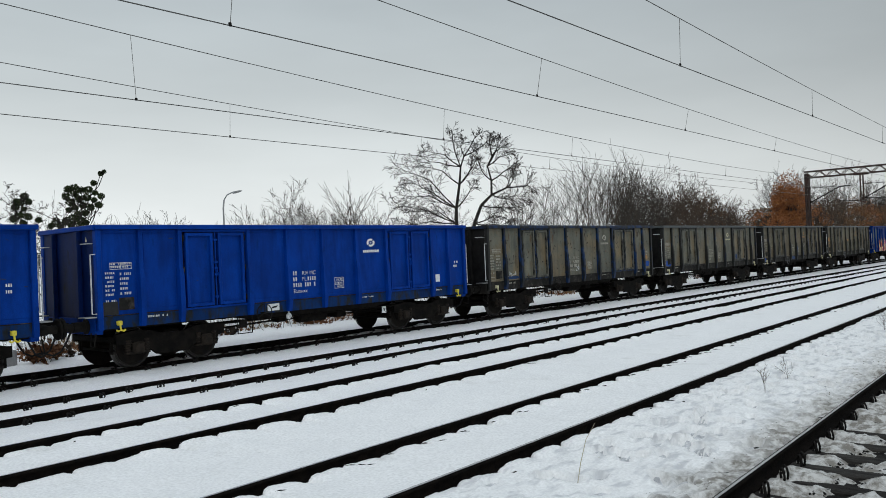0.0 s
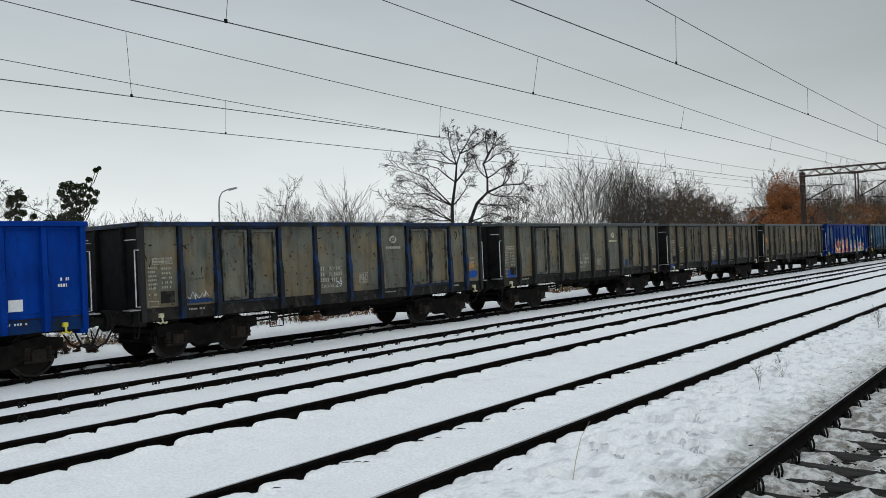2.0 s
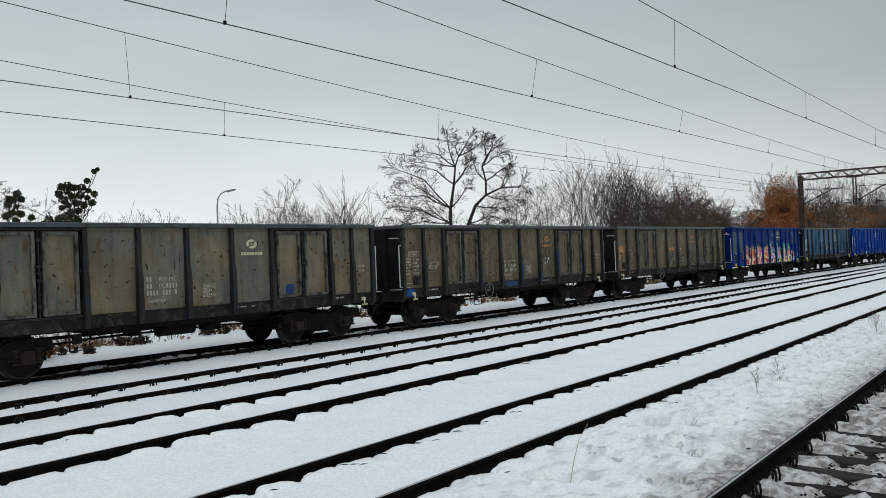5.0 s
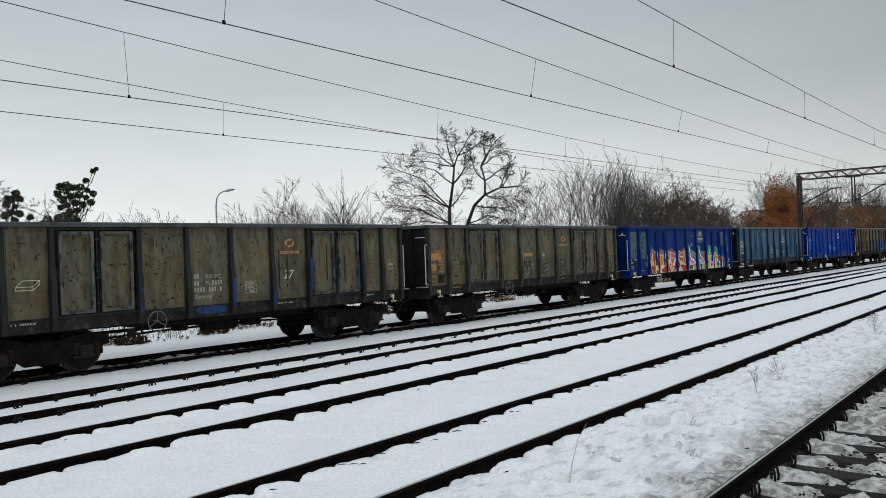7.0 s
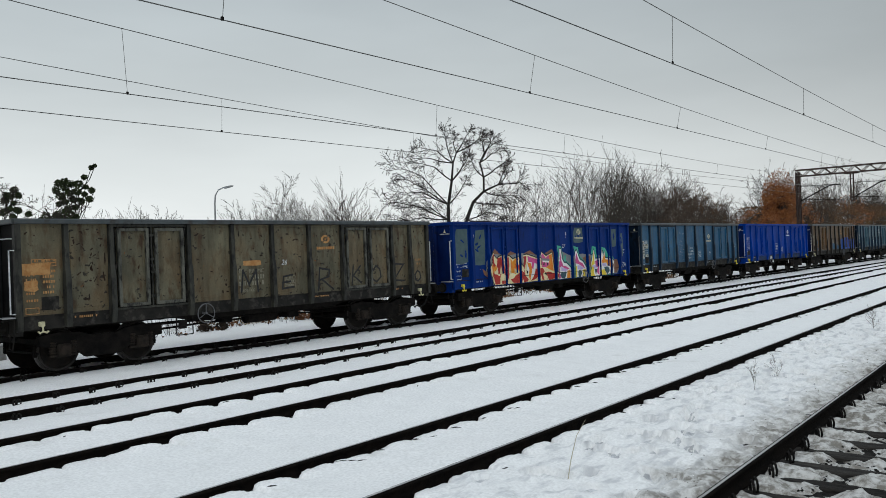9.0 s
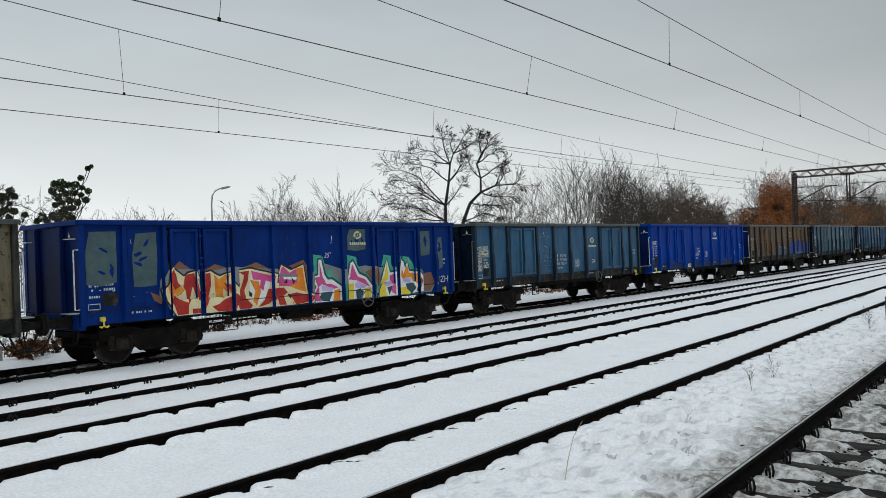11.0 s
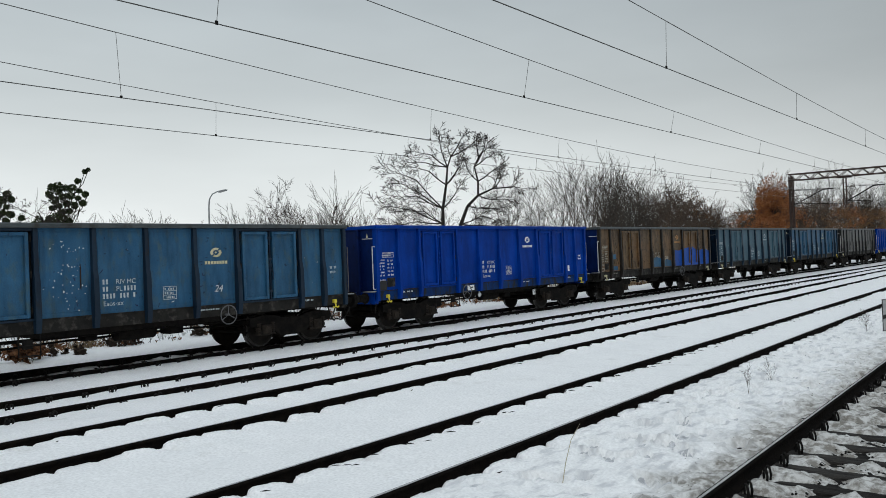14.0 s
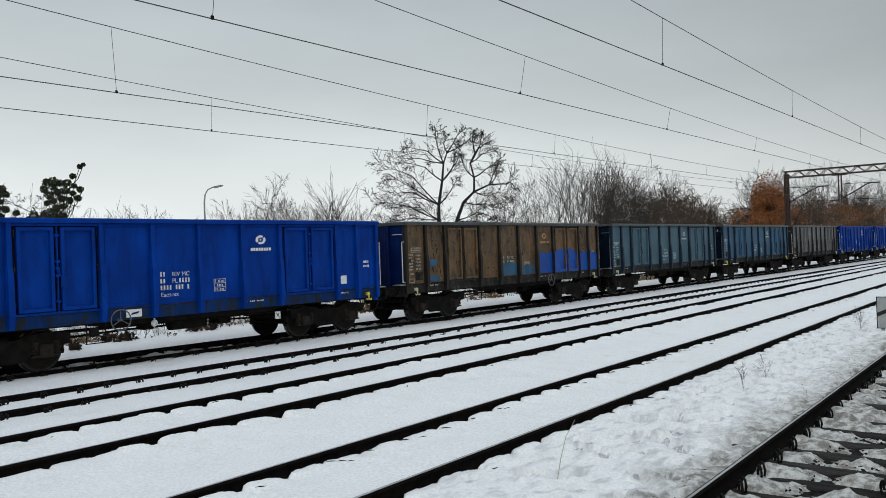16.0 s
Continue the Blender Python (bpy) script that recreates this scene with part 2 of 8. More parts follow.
def tube(bm, points, r, seg=8, cap=True):
    """A round bar along a line of points; r may be one radius or one for each point."""
    pts = [Vector(p) for p in points]
    rad = r if isinstance(r, (list, tuple)) else [r] * len(pts)
    rings = []
    for i, p in enumerate(pts):
        way = (pts[min(i + 1, len(pts) - 1)] - pts[max(i - 1, 0)]).normalized()
        side = way.cross(Vector((0, 0, 1)) if abs(way.z) < 0.9 else Vector((0, 1, 0))).normalized()
        up = side.cross(way)
        rings.append([bm.verts.new(p + (side * math.cos(a) + up * math.sin(a)) * rad[i]) for a in (2 * math.pi * k / seg for k in range(seg))])
    for a, b in zip(rings, rings[1:]):
        for k in range(seg):
            bm.faces.new((a[k], a[(k + 1) % seg], b[(k + 1) % seg], b[k]))
    if cap:
        bm.faces.new(rings[0][::-1])
        bm.faces.new(rings[-1])


def lathe(bm, rows, centre, axis="y", seg=24):
    """A turned body: rows of (distance along the axis, radius)."""
    c, rings = Vector(centre), []
    for d, r in rows:
        ring = []
        for k in range(seg):
            a = 2 * math.pi * k / seg
            u, w = r * math.cos(a), r * math.sin(a)
            ring.append(bm.verts.new(c + Vector((u, d, w) if axis == "y" else (d, u, w) if axis == "x" else (u, w, d))))
        rings.append(ring)
    for a, b in zip(rings, rings[1:]):
        for k in range(seg):
            bm.faces.new((a[k], a[(k + 1) % seg], b[(k + 1) % seg], b[k]))
    bm.faces.new(rings[0][::-1])
    bm.faces.new(rings[-1])
    bmesh.ops.recalc_face_normals(bm, faces=bm.faces)


def prism(bm, outline, axis, a, b):
    """An outline drawn out along an axis from a to b (outline in the other two axes, in order)."""
    def at(u, w, d):
        return Vector((d, u, w) if axis == "x" else (u, d, w) if axis == "y" else (u, w, d))
    lo = [bm.verts.new(at(u, w, a)) for u, w in outline]
    hi = [bm.verts.new(at(u, w, b)) for u, w in outline]
    n = len(outline)
    faces = [bm.faces.new(lo[::-1]), bm.faces.new(hi)]
    for k in range(n):
        faces.append(bm.faces.new((lo[k], lo[(k + 1) % n], hi[(k + 1) % n], hi[k])))
    bmesh.ops.recalc_face_normals(bm, faces=faces)
    return faces


def raw_mesh(name, verts, faces, mats, index=None, smooth=False):
    me = bpy.data.meshes.new(name)
    verts, faces = np.asarray(verts, dtype=np.float32), np.asarray(faces, dtype=np.int32)
    me.vertices.add(len(verts))
    me.vertices.foreach_set("co", verts.ravel())
    k = faces.shape[1]
    me.loops.add(faces.size)
    me.loops.foreach_set("vertex_index", faces.ravel())
    me.polygons.add(len(faces))
    me.polygons.foreach_set("loop_start", np.arange(0, faces.size, k, dtype=np.int32))
    for m in mats:
        me.materials.append(m)
    if index is not None:
        me.polygons.foreach_set("material_index", np.asarray(index, dtype=np.int32))
    if smooth:
        me.polygons.foreach_set("use_smooth", np.ones(len(faces), dtype=bool))
    me.update(calc_edges=True)
    me.validate()
    return me


def thing(name, label, category, group="", m=None, kind=""):
    ob = new(name)
    ob.empty_display_size = 0.2
    if m is not None:
        ob.matrix_basis = m
    return tagged(ob, label, category, group, kind)


# ---- ground and tracks ----
# centre line at x = 10, slant, height of the rail top; the first lies by the platform, the last carries the train
TRACKS = [(2.217, 0.032, 0.0), (6.053, 0.024, 0.099), (9.784, 0.016, 0.19), (14.123, 0.002, 0.009), (18.414, 0.0, 0.0)]
GAUGE = 1.507
PITCH = 0.627


def run(x):
    """How far a slanted track has moved over at x: straight past the station, then drawing parallel."""
    x = np.asarray(x, dtype=float)
    far = 50 + 30 * (1 - np.exp(-(np.maximum(x, 60) - 60) / 30))
    near = -30 - 20 * (1 - np.exp((np.minimum(x, -20) + 20) / 20))
    return np.where(x > 60, far, np.where(x < -20, near, x - 10))


def lattice(seed):
    return np.random.RandomState(seed).rand(256, 256)


GRIDS = [lattice(k) for k in range(6)]


def wave(x, y, k=0):
    """Smooth noise from -1 to 1."""
    g = GRIDS[k]
    xi, yi = np.floor(x).astype(int), np.floor(y).astype(int)
    u, v = x - xi, y - yi
    u, v = u * u * (3 - 2 * u), v * v * (3 - 2 * v)
    a, b = g[xi % 256, yi % 256], g[(xi + 1) % 256, yi % 256]
    c, d = g[xi % 256, (yi + 1) % 256], g[(xi + 1) % 256, (yi + 1) % 256]
    return 2 * ((a * (1 - u) + b * u) * (1 - v) + (c * (1 - u) + d * u) * v) - 1


def ease(t):
    t = np.clip(t, 0, 1)
    return t * t * (3 - 2 * t)


RAIL_ROWS = [(c + e * GAUGE / 2, s, z, n) for n, (c, s, z) in enumerate(TRACKS) for e in (-1, 1)]


def bed(y):
    """Height of the snow between the tracks."""
    return np.interp(y, [-5, 1, 3.3, 4.7, 5.3, 6.8, 8.6, 9.03, 10.54, 11.4, 13.0, 13.37, 14.9, 16.4, 17.66, 19.2, 21, 26, 60, 400],
                     [-0.2, -0.165, -0.14, -0.01, 0.016, 0.02, 0.095, 0.108, 0.112, 0.08, -0.06, -0.088, -0.085, -0.07, -0.098, -0.095, -0.06, 0.0, 0.1, 0.6])


def footprints():
    """Old tracks of boots along the strip, some singly, some in trampled knots."""
    rnd = random.Random(12)
    out = []
    for lane, spacing in ((4.05, 0.60), (4.42, 0.72), (3.75, 0.85), (4.78, 1.2)):
        x = 5.0
        while x < 36:
            out.append((x + rnd.gauss(0, 0.12), lane + rnd.choice((-0.11, 0.11)) + rnd.gauss(0, 0.10), rnd.gauss(0.1, 0.35), rnd.uniform(0.045, 0.10)))
            x += spacing * rnd.uniform(0.7, 1.4)
    for cx, cv, n in ((8.6, 4.5, 7), (10.4, 4.25, 8), (12.2, 4.75, 5), (14.5, 4.3, 7), (17.5, 4.6, 6), (21, 4.3, 8), (26, 4.5, 8)):
        for k in range(n):
            out.append((cx + rnd.gauss(0, 0.5), cv + rnd.gauss(0, 0.16), rnd.gauss(0.0, 0.4), rnd.uniform(0.045, 0.09)))
    return out


PRINTS = footprints()


def ground_height(x, v, y):
    h = bed(v) + 0.022 * wave(x * 0.7, y * 0.9, 0) + 0.012 * wave(x * 2.6, y * 2.6, 1) + 0.006 * wave(x * 7, y * 7, 2)
    # footprints on the trodden strip between the platform track and the next
    path = ease((v - 2.8) / 0.6) * ease((5.2 - v) / 0.4)
    h += path * (0.018 * wave(x * 4, y * 5, 4) + 0.014 * wave(x * 9, y * 10, 5))
    for fx, fv, turn, deep in PRINTS:
        near = (np.abs(x - fx) < 0.4) & (np.abs(v - fv) < 0.4)
        if not near.any():
            continue
        dx, dv = x[near] - fx, v[near] - fv
        c, s_ = math.cos(turn), math.sin(turn)
        r = np.hypot((dx * c + dv * s_) / 0.165, (-dx * s_ + dv * c) / 0.085)
        h[near] += -deep * (1 - ease((r - 0.8) / 0.22)) + 0.2 * deep * np.exp(-((r - 1.25) / 0.25) ** 2)
    beat = np.cos(2 * np.pi * (x - 4.0) / PITCH)
    # ridges of dirty snow between the sleepers of the platform track
    crib = ease((3.05 - v) / 0.25) * ease((v - 0.5) / 0.4)
    worn = ease((2.85 - v) / 0.8)
    h += crib * (0.045 * wave(x * 3.1, y * 2.2, 5) + 0.035 * wave(x * 7, y * 6, 1) + 0.026 * wave(x * 17, y * 15, 3) - 0.075 * ease((beat - 0.45) / 0.55) + 0.018 - (0.048 + 0.06 * wave(x * 2.1 + 3, y * 3.7, 0)) * worn)
    # trampled lumps that bury the sleeper ends
    heap = ease((4.05 - v) / 0.7) * ease((v - 2.95) / 0.2)
    h += heap * (0.030 + 0.035 * wave(x * 2.3, y * 3, 1) + 0.045 * wave(x * 5.2, y * 4.2, 2) + 0.028 * wave(x * 12, y * 10, 4) - 0.030 * beat * ease((3.5 - v) / 0.4))
    # blackened, half-melted snow between the rails that carry the train
    inside = ease((0.74 - np.abs(v - 18.414)) / 0.12)
    h -= inside * (0.078 + 0.06 * wave(x * 1.7, y * 3, 2) + 0.05 * wave(x * 6, y * 6, 3))
    for k, (c, s, z, n) in enumerate(RAIL_ROWS):
        d = v - c
        # melted gutters along both sides of the rail, scalloped by the sleepers
        turn = x / PITCH + k * 0.21 + 0.16 * wave(x * 1.1, x * 0 + k * 2.7, 1)
        own = GRIDS[0][np.floor(turn + 0.5).astype(int) % 256, k + 3]
        swell = np.abs(np.sin(np.pi * turn))
        cusp = 1 - swell ** 0.5
        w1 = 0.062 + 0.024 * wave(x * 1.9, x * 0 + k * 7.3, 2) + 0.010 * wave(x * 5.3, x * 0 + k * 3.1, 3) + (0.03 + 0.29 * own * ease((own - 0.30) / 0.35)) * cusp + 0.012 * wave(x * 11, x * 0 + k, 5)
        w2 = 0.06 + 0.03 * wave(x * 2.1, x * 0 + k * 5.7, 4)
        if n >= 3:
            w1, w2 = 0.045 + 0.012 * wave(x * 2.3, x * 0 + k * 7.3, 2), 0.05 + 0 * x
            # snow heaped round the rail clips
            off = (x - 3.287 + PITCH / 2) % PITCH - PITCH / 2
            h += (0.008 + 0.02 * own) * np.exp(-(off / 0.12) ** 2 - ((d + 0.42) / 0.10) ** 2)
        elif n:
            # plump lips between the sleepers, split by cracks that run away from the rail
            h += 0.040 * own * swell ** 0.6 * np.exp(-((-d - 0.20) / 0.13) ** 2) * (d < 0)
            split = np.abs((turn + 0.5 * d + 0.5) % 1 - 0.5)
            reach = 0.16 + 0.42 * own
            h -= 0.055 * np.exp(-(split / 0.055) ** 2) * ease((reach + d) / 0.12) * (d < 0) * (d > -0.7)
        w = np.maximum(np.where(d < 0, w1, w2), 0.05)
        h -= 0.24 * (1 - ease((np.abs(d) - 0.03 - 0.5 * w) / (0.5 * w))) * (np.abs(d) < 0.6)
    return h


def build_ground():
    xs = np.concatenate([-3 - np.geomspace(3, 2500, 40)[::-1], np.arange(-5, 3, 0.11), np.arange(3, 18, 0.036), np.arange(18, 25, 0.06), np.arange(25, 36, 0.1), np.arange(36, 70, 0.2), np.arange(70, 110, 1.0), 110 + np.geomspace(2, 3500, 40)])
    vs = [np.arange(-4, 1.2, 0.4), np.arange(1.2, 3.4, 0.045), np.arange(3.4, 5.2, 0.045), np.arange(5.3, 17.8, 0.22), np.arange(17.8, 19.1, 0.11), np.arange(19.1, 24, 0.22), np.arange(24, 40, 1.0), 40 + np.geomspace(2, 4000, 40), -4 - np.geomspace(2, 800, 12)]
    for c, s, z, n in RAIL_ROWS:
        vs.append(c + np.array([-0.34, -0.26, -0.21, -0.17, -0.14, -0.11, -0.08, -0.05, 0.05, 0.08, 0.12, 0.18]))
        if n:
            vs.append(c + np.array([-0.58, -0.50, -0.42, -0.38, -0.30, -0.235, -0.19]))
    vs = np.unique(np.round(np.concatenate(vs), 3))
    vs = vs[np.concatenate([[True], np.diff(vs) > 0.018])]
    tilt = np.interp(vs, [t[0] for t in TRACKS], [t[1] for t in TRACKS])
    gx, gv = np.meshgrid(xs, vs, indexing="ij")
    gy = gv + tilt[None, :] * run(gx)
    gz = ground_height(gx, gv, gy)
    far = ease((np.hypot(gx - 20, gy - 10) - 60) / 60)
    gz = gz * (1 - far) + far * (bed(gv) + 0.25 * wave(gx * 0.02, gy * 0.02, 0))
    verts = np.stack([gx, gy, gz], -1).reshape(-1, 3)
    n, k = len(xs), len(vs)
    i = (np.arange(n - 1)[:, None] * k + np.arange(k - 1)[None, :]).ravel()
    faces = np.stack([i, i + k, i + k + 1, i + 1], 1)
    me = raw_mesh("ground", verts, faces, [GROUND_SNOW], smooth=True)
    tagged(new("ground", me), "snow-covered ground of a railway yard with trodden dirty edge", "ground", kind="structure")


build_ground()

RAIL_SHAPE = [(-0.036, -0.005), (-0.010, 0.0), (0.020, 0.0), (0.036, -0.005), (0.037, -0.03), (0.012, -0.044), (0.009, -0.125), (0.07, -0.148), (0.07, -0.160), (-0.07, -0.160), (-0.07, -0.148), (-0.009, -0.125), (-0.012, -0.044), (-0.037, -0.03)]


def slanted(c, s, x):
    return float(c + s * run(x))


def rail_mesh(c, s, z, top):
    xs = np.concatenate([[-260, -150, -90, -60, -40, -20, 0, 20, 40, 60], np.arange(68, 180, 8), [220, 300, 420]])
    verts, faces, index, n = [], [], [], len(RAIL_SHAPE)
    for x in xs:
        y = slanted(c, s, x)
        verts += [(x, y + u, z + w) for u, w in RAIL_SHAPE]
    for i in range(len(xs) - 1):
        for k in range(n):
            a, b = i * n + k, i * n + (k + 1) % n
            faces.append((a, b, b + n, a + n))
            index.append(1 if k == 1 else 0)
    return raw_mesh("rail", verts, faces, [RAIL, top], index)


def ballast_mesh(c, s, z):
    """Dark stones in the gutters along the rails."""
    xs = np.concatenate([np.arange(-60, 120, 1.5), [150, 220, 300, 420]])
    ws = np.array([-1.35, -1.05, -0.9, -0.75, -0.6, -0.4, 0, 0.4, 0.6, 0.75, 0.9, 1.05, 1.35])
    gx, gw = np.meshgrid(xs, ws, indexing="ij")
    y = c + s * run(gx) + gw
    h = z - 0.205 + 0.012 * wave(gx * 3, gw * 9, 1)
    v = np.stack([gx, y, h], -1).reshape(-1, 3)
    k = len(ws)
    i = (np.arange(len(xs) - 1)[:, None] * k + np.arange(k - 1)[None, :]).ravel()
    return raw_mesh("ballast", v, np.stack([i, i + k, i + k + 1, i + 1], 1), [BALLAST], smooth=True)


def clamp_mesh():
    """A clamp screw between two bent spring loops, on the sleeper beside a rail."""
    bm = bmesh.new()
    for e in (-1, 1):
        ring = [(e * (0.038 + 0.030 * math.cos(a)), 0.165 + 0.020 * math.cos(a), -0.060 + 0.050 * math.sin(a)) for a in (radians(d) for d in range(-70, 251, 40))]
        tube(bm, ring, 0.017, 5)
    lathe(bm, [(-0.16, 0.020), (-0.07, 0.020), (-0.068, 0.030), (-0.045, 0.030), (-0.03, 0.016)], (0.0, 0.165, 0), "z", 6)
    box(bm, -0.07, 0.07, 0.05, 0.20, -0.172, -0.140, 0.006)
    me = bpy.data.meshes.new("rail_clamp")
    bm.to_mesh(me)
    bm.free()
    me.materials.append(IRON)
    return me


def spring_mesh():
    """A bent spring clip that loops up beside the rail."""
    bm = bmesh.new()
    ring = [(0.045 * math.cos(a) + 0.0, 0.17 + 0.035 * math.cos(a), -0.085 + 0.065 * math.sin(a)) for a in (math.radians(d) for d in range(-60, 241, 25))]
    tube(bm, ring, 0.012, 5)
    ring = [(0.045 * math.cos(a) + 0.07, 0.165 + 0.03 * math.cos(a), -0.09 + 0.06 * math.sin(a)) for a in (math.radians(d) for d in range(-40, 221, 26))]
    tube(bm, ring, 0.012, 5)
    box(bm, -0.09, 0.13, 0.03, 0.21, -0.168, -0.145, 0.005)
    me = bpy.data.meshes.new("spring_clip")
    bm.to_mesh(me)
    bm.free()
    me.materials.append(IRON)
    return me


def sleeper_mesh():
    bm = bmesh.new()
    box(bm, -0.12, 0.12, -1.28, 1.28, -0.30, -0.160, 0.018)
    me = bpy.data.meshes.new("sleeper")
    bm.to_mesh(me)
    bm.free()
    me.materials.append(SLEEPER)
    return me


CLIP_RND = random.Random(77)


def build_tracks():
    clamp, spring, wood = clamp_mesh(), spring_mesh(), sleeper_mesh()
    words = ["rusty rails on snowy sleepers beside the platform", "dark steel rails half buried in snow", "dark steel rails half buried in snow",
             "rusty clamped rails showing through thin snow", "rusty clamped rails that carry the coal train"]
    for n, (c, s, z) in enumerate(TRACKS):
        base = thing("railway_track", words[n], "railway track", "parallel yard tracks", kind="structure")
        new("ballast", ballast_mesh(c, s, z)).parent = base
        for e in (-1, 1):
            new("rail", rail_mesh(c + e * GAUGE / 2, s, z, RAIL_TOP if n in (0, 1, 2) else RAIL_TOP_DULL)).parent = base
        first, last = (3 - 14 * PITCH, 60) if n else (4 - 14 * PITCH, 44)
        x = first + (0.914 % PITCH if n >= 3 else 0.2 * n)
        while x < last:
            if n in (0, 3, 4) or x < 34:
                o = new("sleeper", wood)
                o.parent, o.matrix_basis = base, pose(x, slanted(c, s, x), z - (0.0 if n == 0 else 0.02))
            if n == 0:
                for e, turn in ((1, 180), (-1, 0), (-1, 180)):
                    if x < 26:
                        o = new("spring_clip", spring)
                        o.parent, o.matrix_basis = base, pose(x + (0.03 if turn else -0.03), slanted(c + e * GAUGE / 2, s, x), z, 0, 0, turn) @ Matrix.Scale(1.12, 4)
            elif n >= 3:
                for e, turn in ((1, 0), (1, 180), (-1, 0), (-1, 180)):
                    o = new("rail_clamp", clamp)
                    near = turn == 180
                    lift = CLIP_RND.uniform(-0.005, 0.02) if near else -0.05
                    o.parent = base
                    o.matrix_basis = pose(x + CLIP_RND.uniform(-0.02, 0.02), slanted(c + e * GAUGE / 2, s, x) - (0.25 if near else 0), z + lift, CLIP_RND.uniform(-6, 6), CLIP_RND.uniform(-14, 14), turn + CLIP_RND.uniform(-20, 20)) @ Matrix.Scale(0.92, 4)
            x += PITCH


build_tracks()


def build_platform():
    base = thing("platform", "plain concrete station platform beside the first track", "platform", kind="structure")
    bm = bmesh.new()
    box(bm, -150, 200, -6, 0.30, -0.6, 0.52, 0.02)
    part("platform_slab", bm, CONCRETE, base)
    bm = bmesh.new()
    box(bm, -150, 200, 0.05, 0.42, 0.524, 0.60, 0.01)
    part("edge_stone", bm, CONCRETE, base)


build_platform()


# ---- overhead line ----
# contact wire: place across at x = 10 and slant; carrier wire: place across, lowest point, sag; droppers along x
GANTRY_X = 79.6
LINES = [
    (6.08, 0.0155, 6.05, 0.0165, 6.16, [14.18, 22.88, 31.7, 40.5, 49.5, 58.5]),
    (9.40, 0.0136, 9.22, 0.0180, 6.00, [6.61, 14.4, 22.21, 30.28, 38.0, 46.0, 54.5, 63.0]),
    (14.71, 0.0030, 14.62, 0.0042, 6.06, [8.13, 17.49, 24.49, 32.5, 38.86, 46.5, 55.0, 63.5]),
    (17.60, 0.0018, 17.55, 0.0010, 5.95, [12.3, 19.72, 27.49, 35.5, 43.5, 51.5, 60.0]),
]
SAGS = [0.00042, 0.00052, 0.00071, 0.00060]


def build_line(n):
    cy, cs, my, ms, low, drops = LINES[n]
    base = thing("overhead_line", "thin dark contact wire hung from a carrier wire", "overhead line", "overhead lines")

    def contact(x):
        return Vector((x, cy + cs * (x - 10), 5.585 + 0.00001 * (x - 30) ** 2))

    def carrier(x):
        return Vector((x, my + ms * (x - 10), low + SAGS[n] * (x - 41) ** 2))
    bm = bmesh.new()
    tube(bm, [contact(x) for x in range(-60, 141, 5)], 0.0085 if n < 2 else 0.0095, 6)
    part("contact_wire", bm, WIRE, base)
    bm = bmesh.new()
    xs = [GANTRY_X - 77 + 77 * k / 30 for k in range(31)]
    pts = [carrier(x) for x in xs]
    end, start = pts[-1], pts[0]
    before = [start + Vector((d, ms * d, SAGS[n] * ((-d - 38.5) ** 2 - 38.5 ** 2))) for d in (-77, -60, -45, -30, -15)]
    after = [end + Vector((d, ms * d, SAGS[n] * ((d - 38.5) ** 2 - 38.5 ** 2))) for d in (10, 20, 30, 40, 50, 60)]
    tube(bm, before + pts + after, 0.0075 if n < 2 else 0.0085, 6)
    part("carrier_wire", bm, WIRE, base)
    for x in drops:
        bm = bmesh.new()
        tube(bm, [contact(x), carrier(x - (0.12 if n == 2 and x < 10 else 0))], 0.005, 5)
        one = part("dropper", bm, WIRE, base)
        bm = bmesh.new()
        c = contact(x)
        box(bm, c.x - 0.024, c.x + 0.024, c.y - 0.014, c.y + 0.014, c.z - 0.012, c.z + 0.045, 0.006)
        part("clamp", bm, IRON, one)


for n in range(4):
    build_line(n)


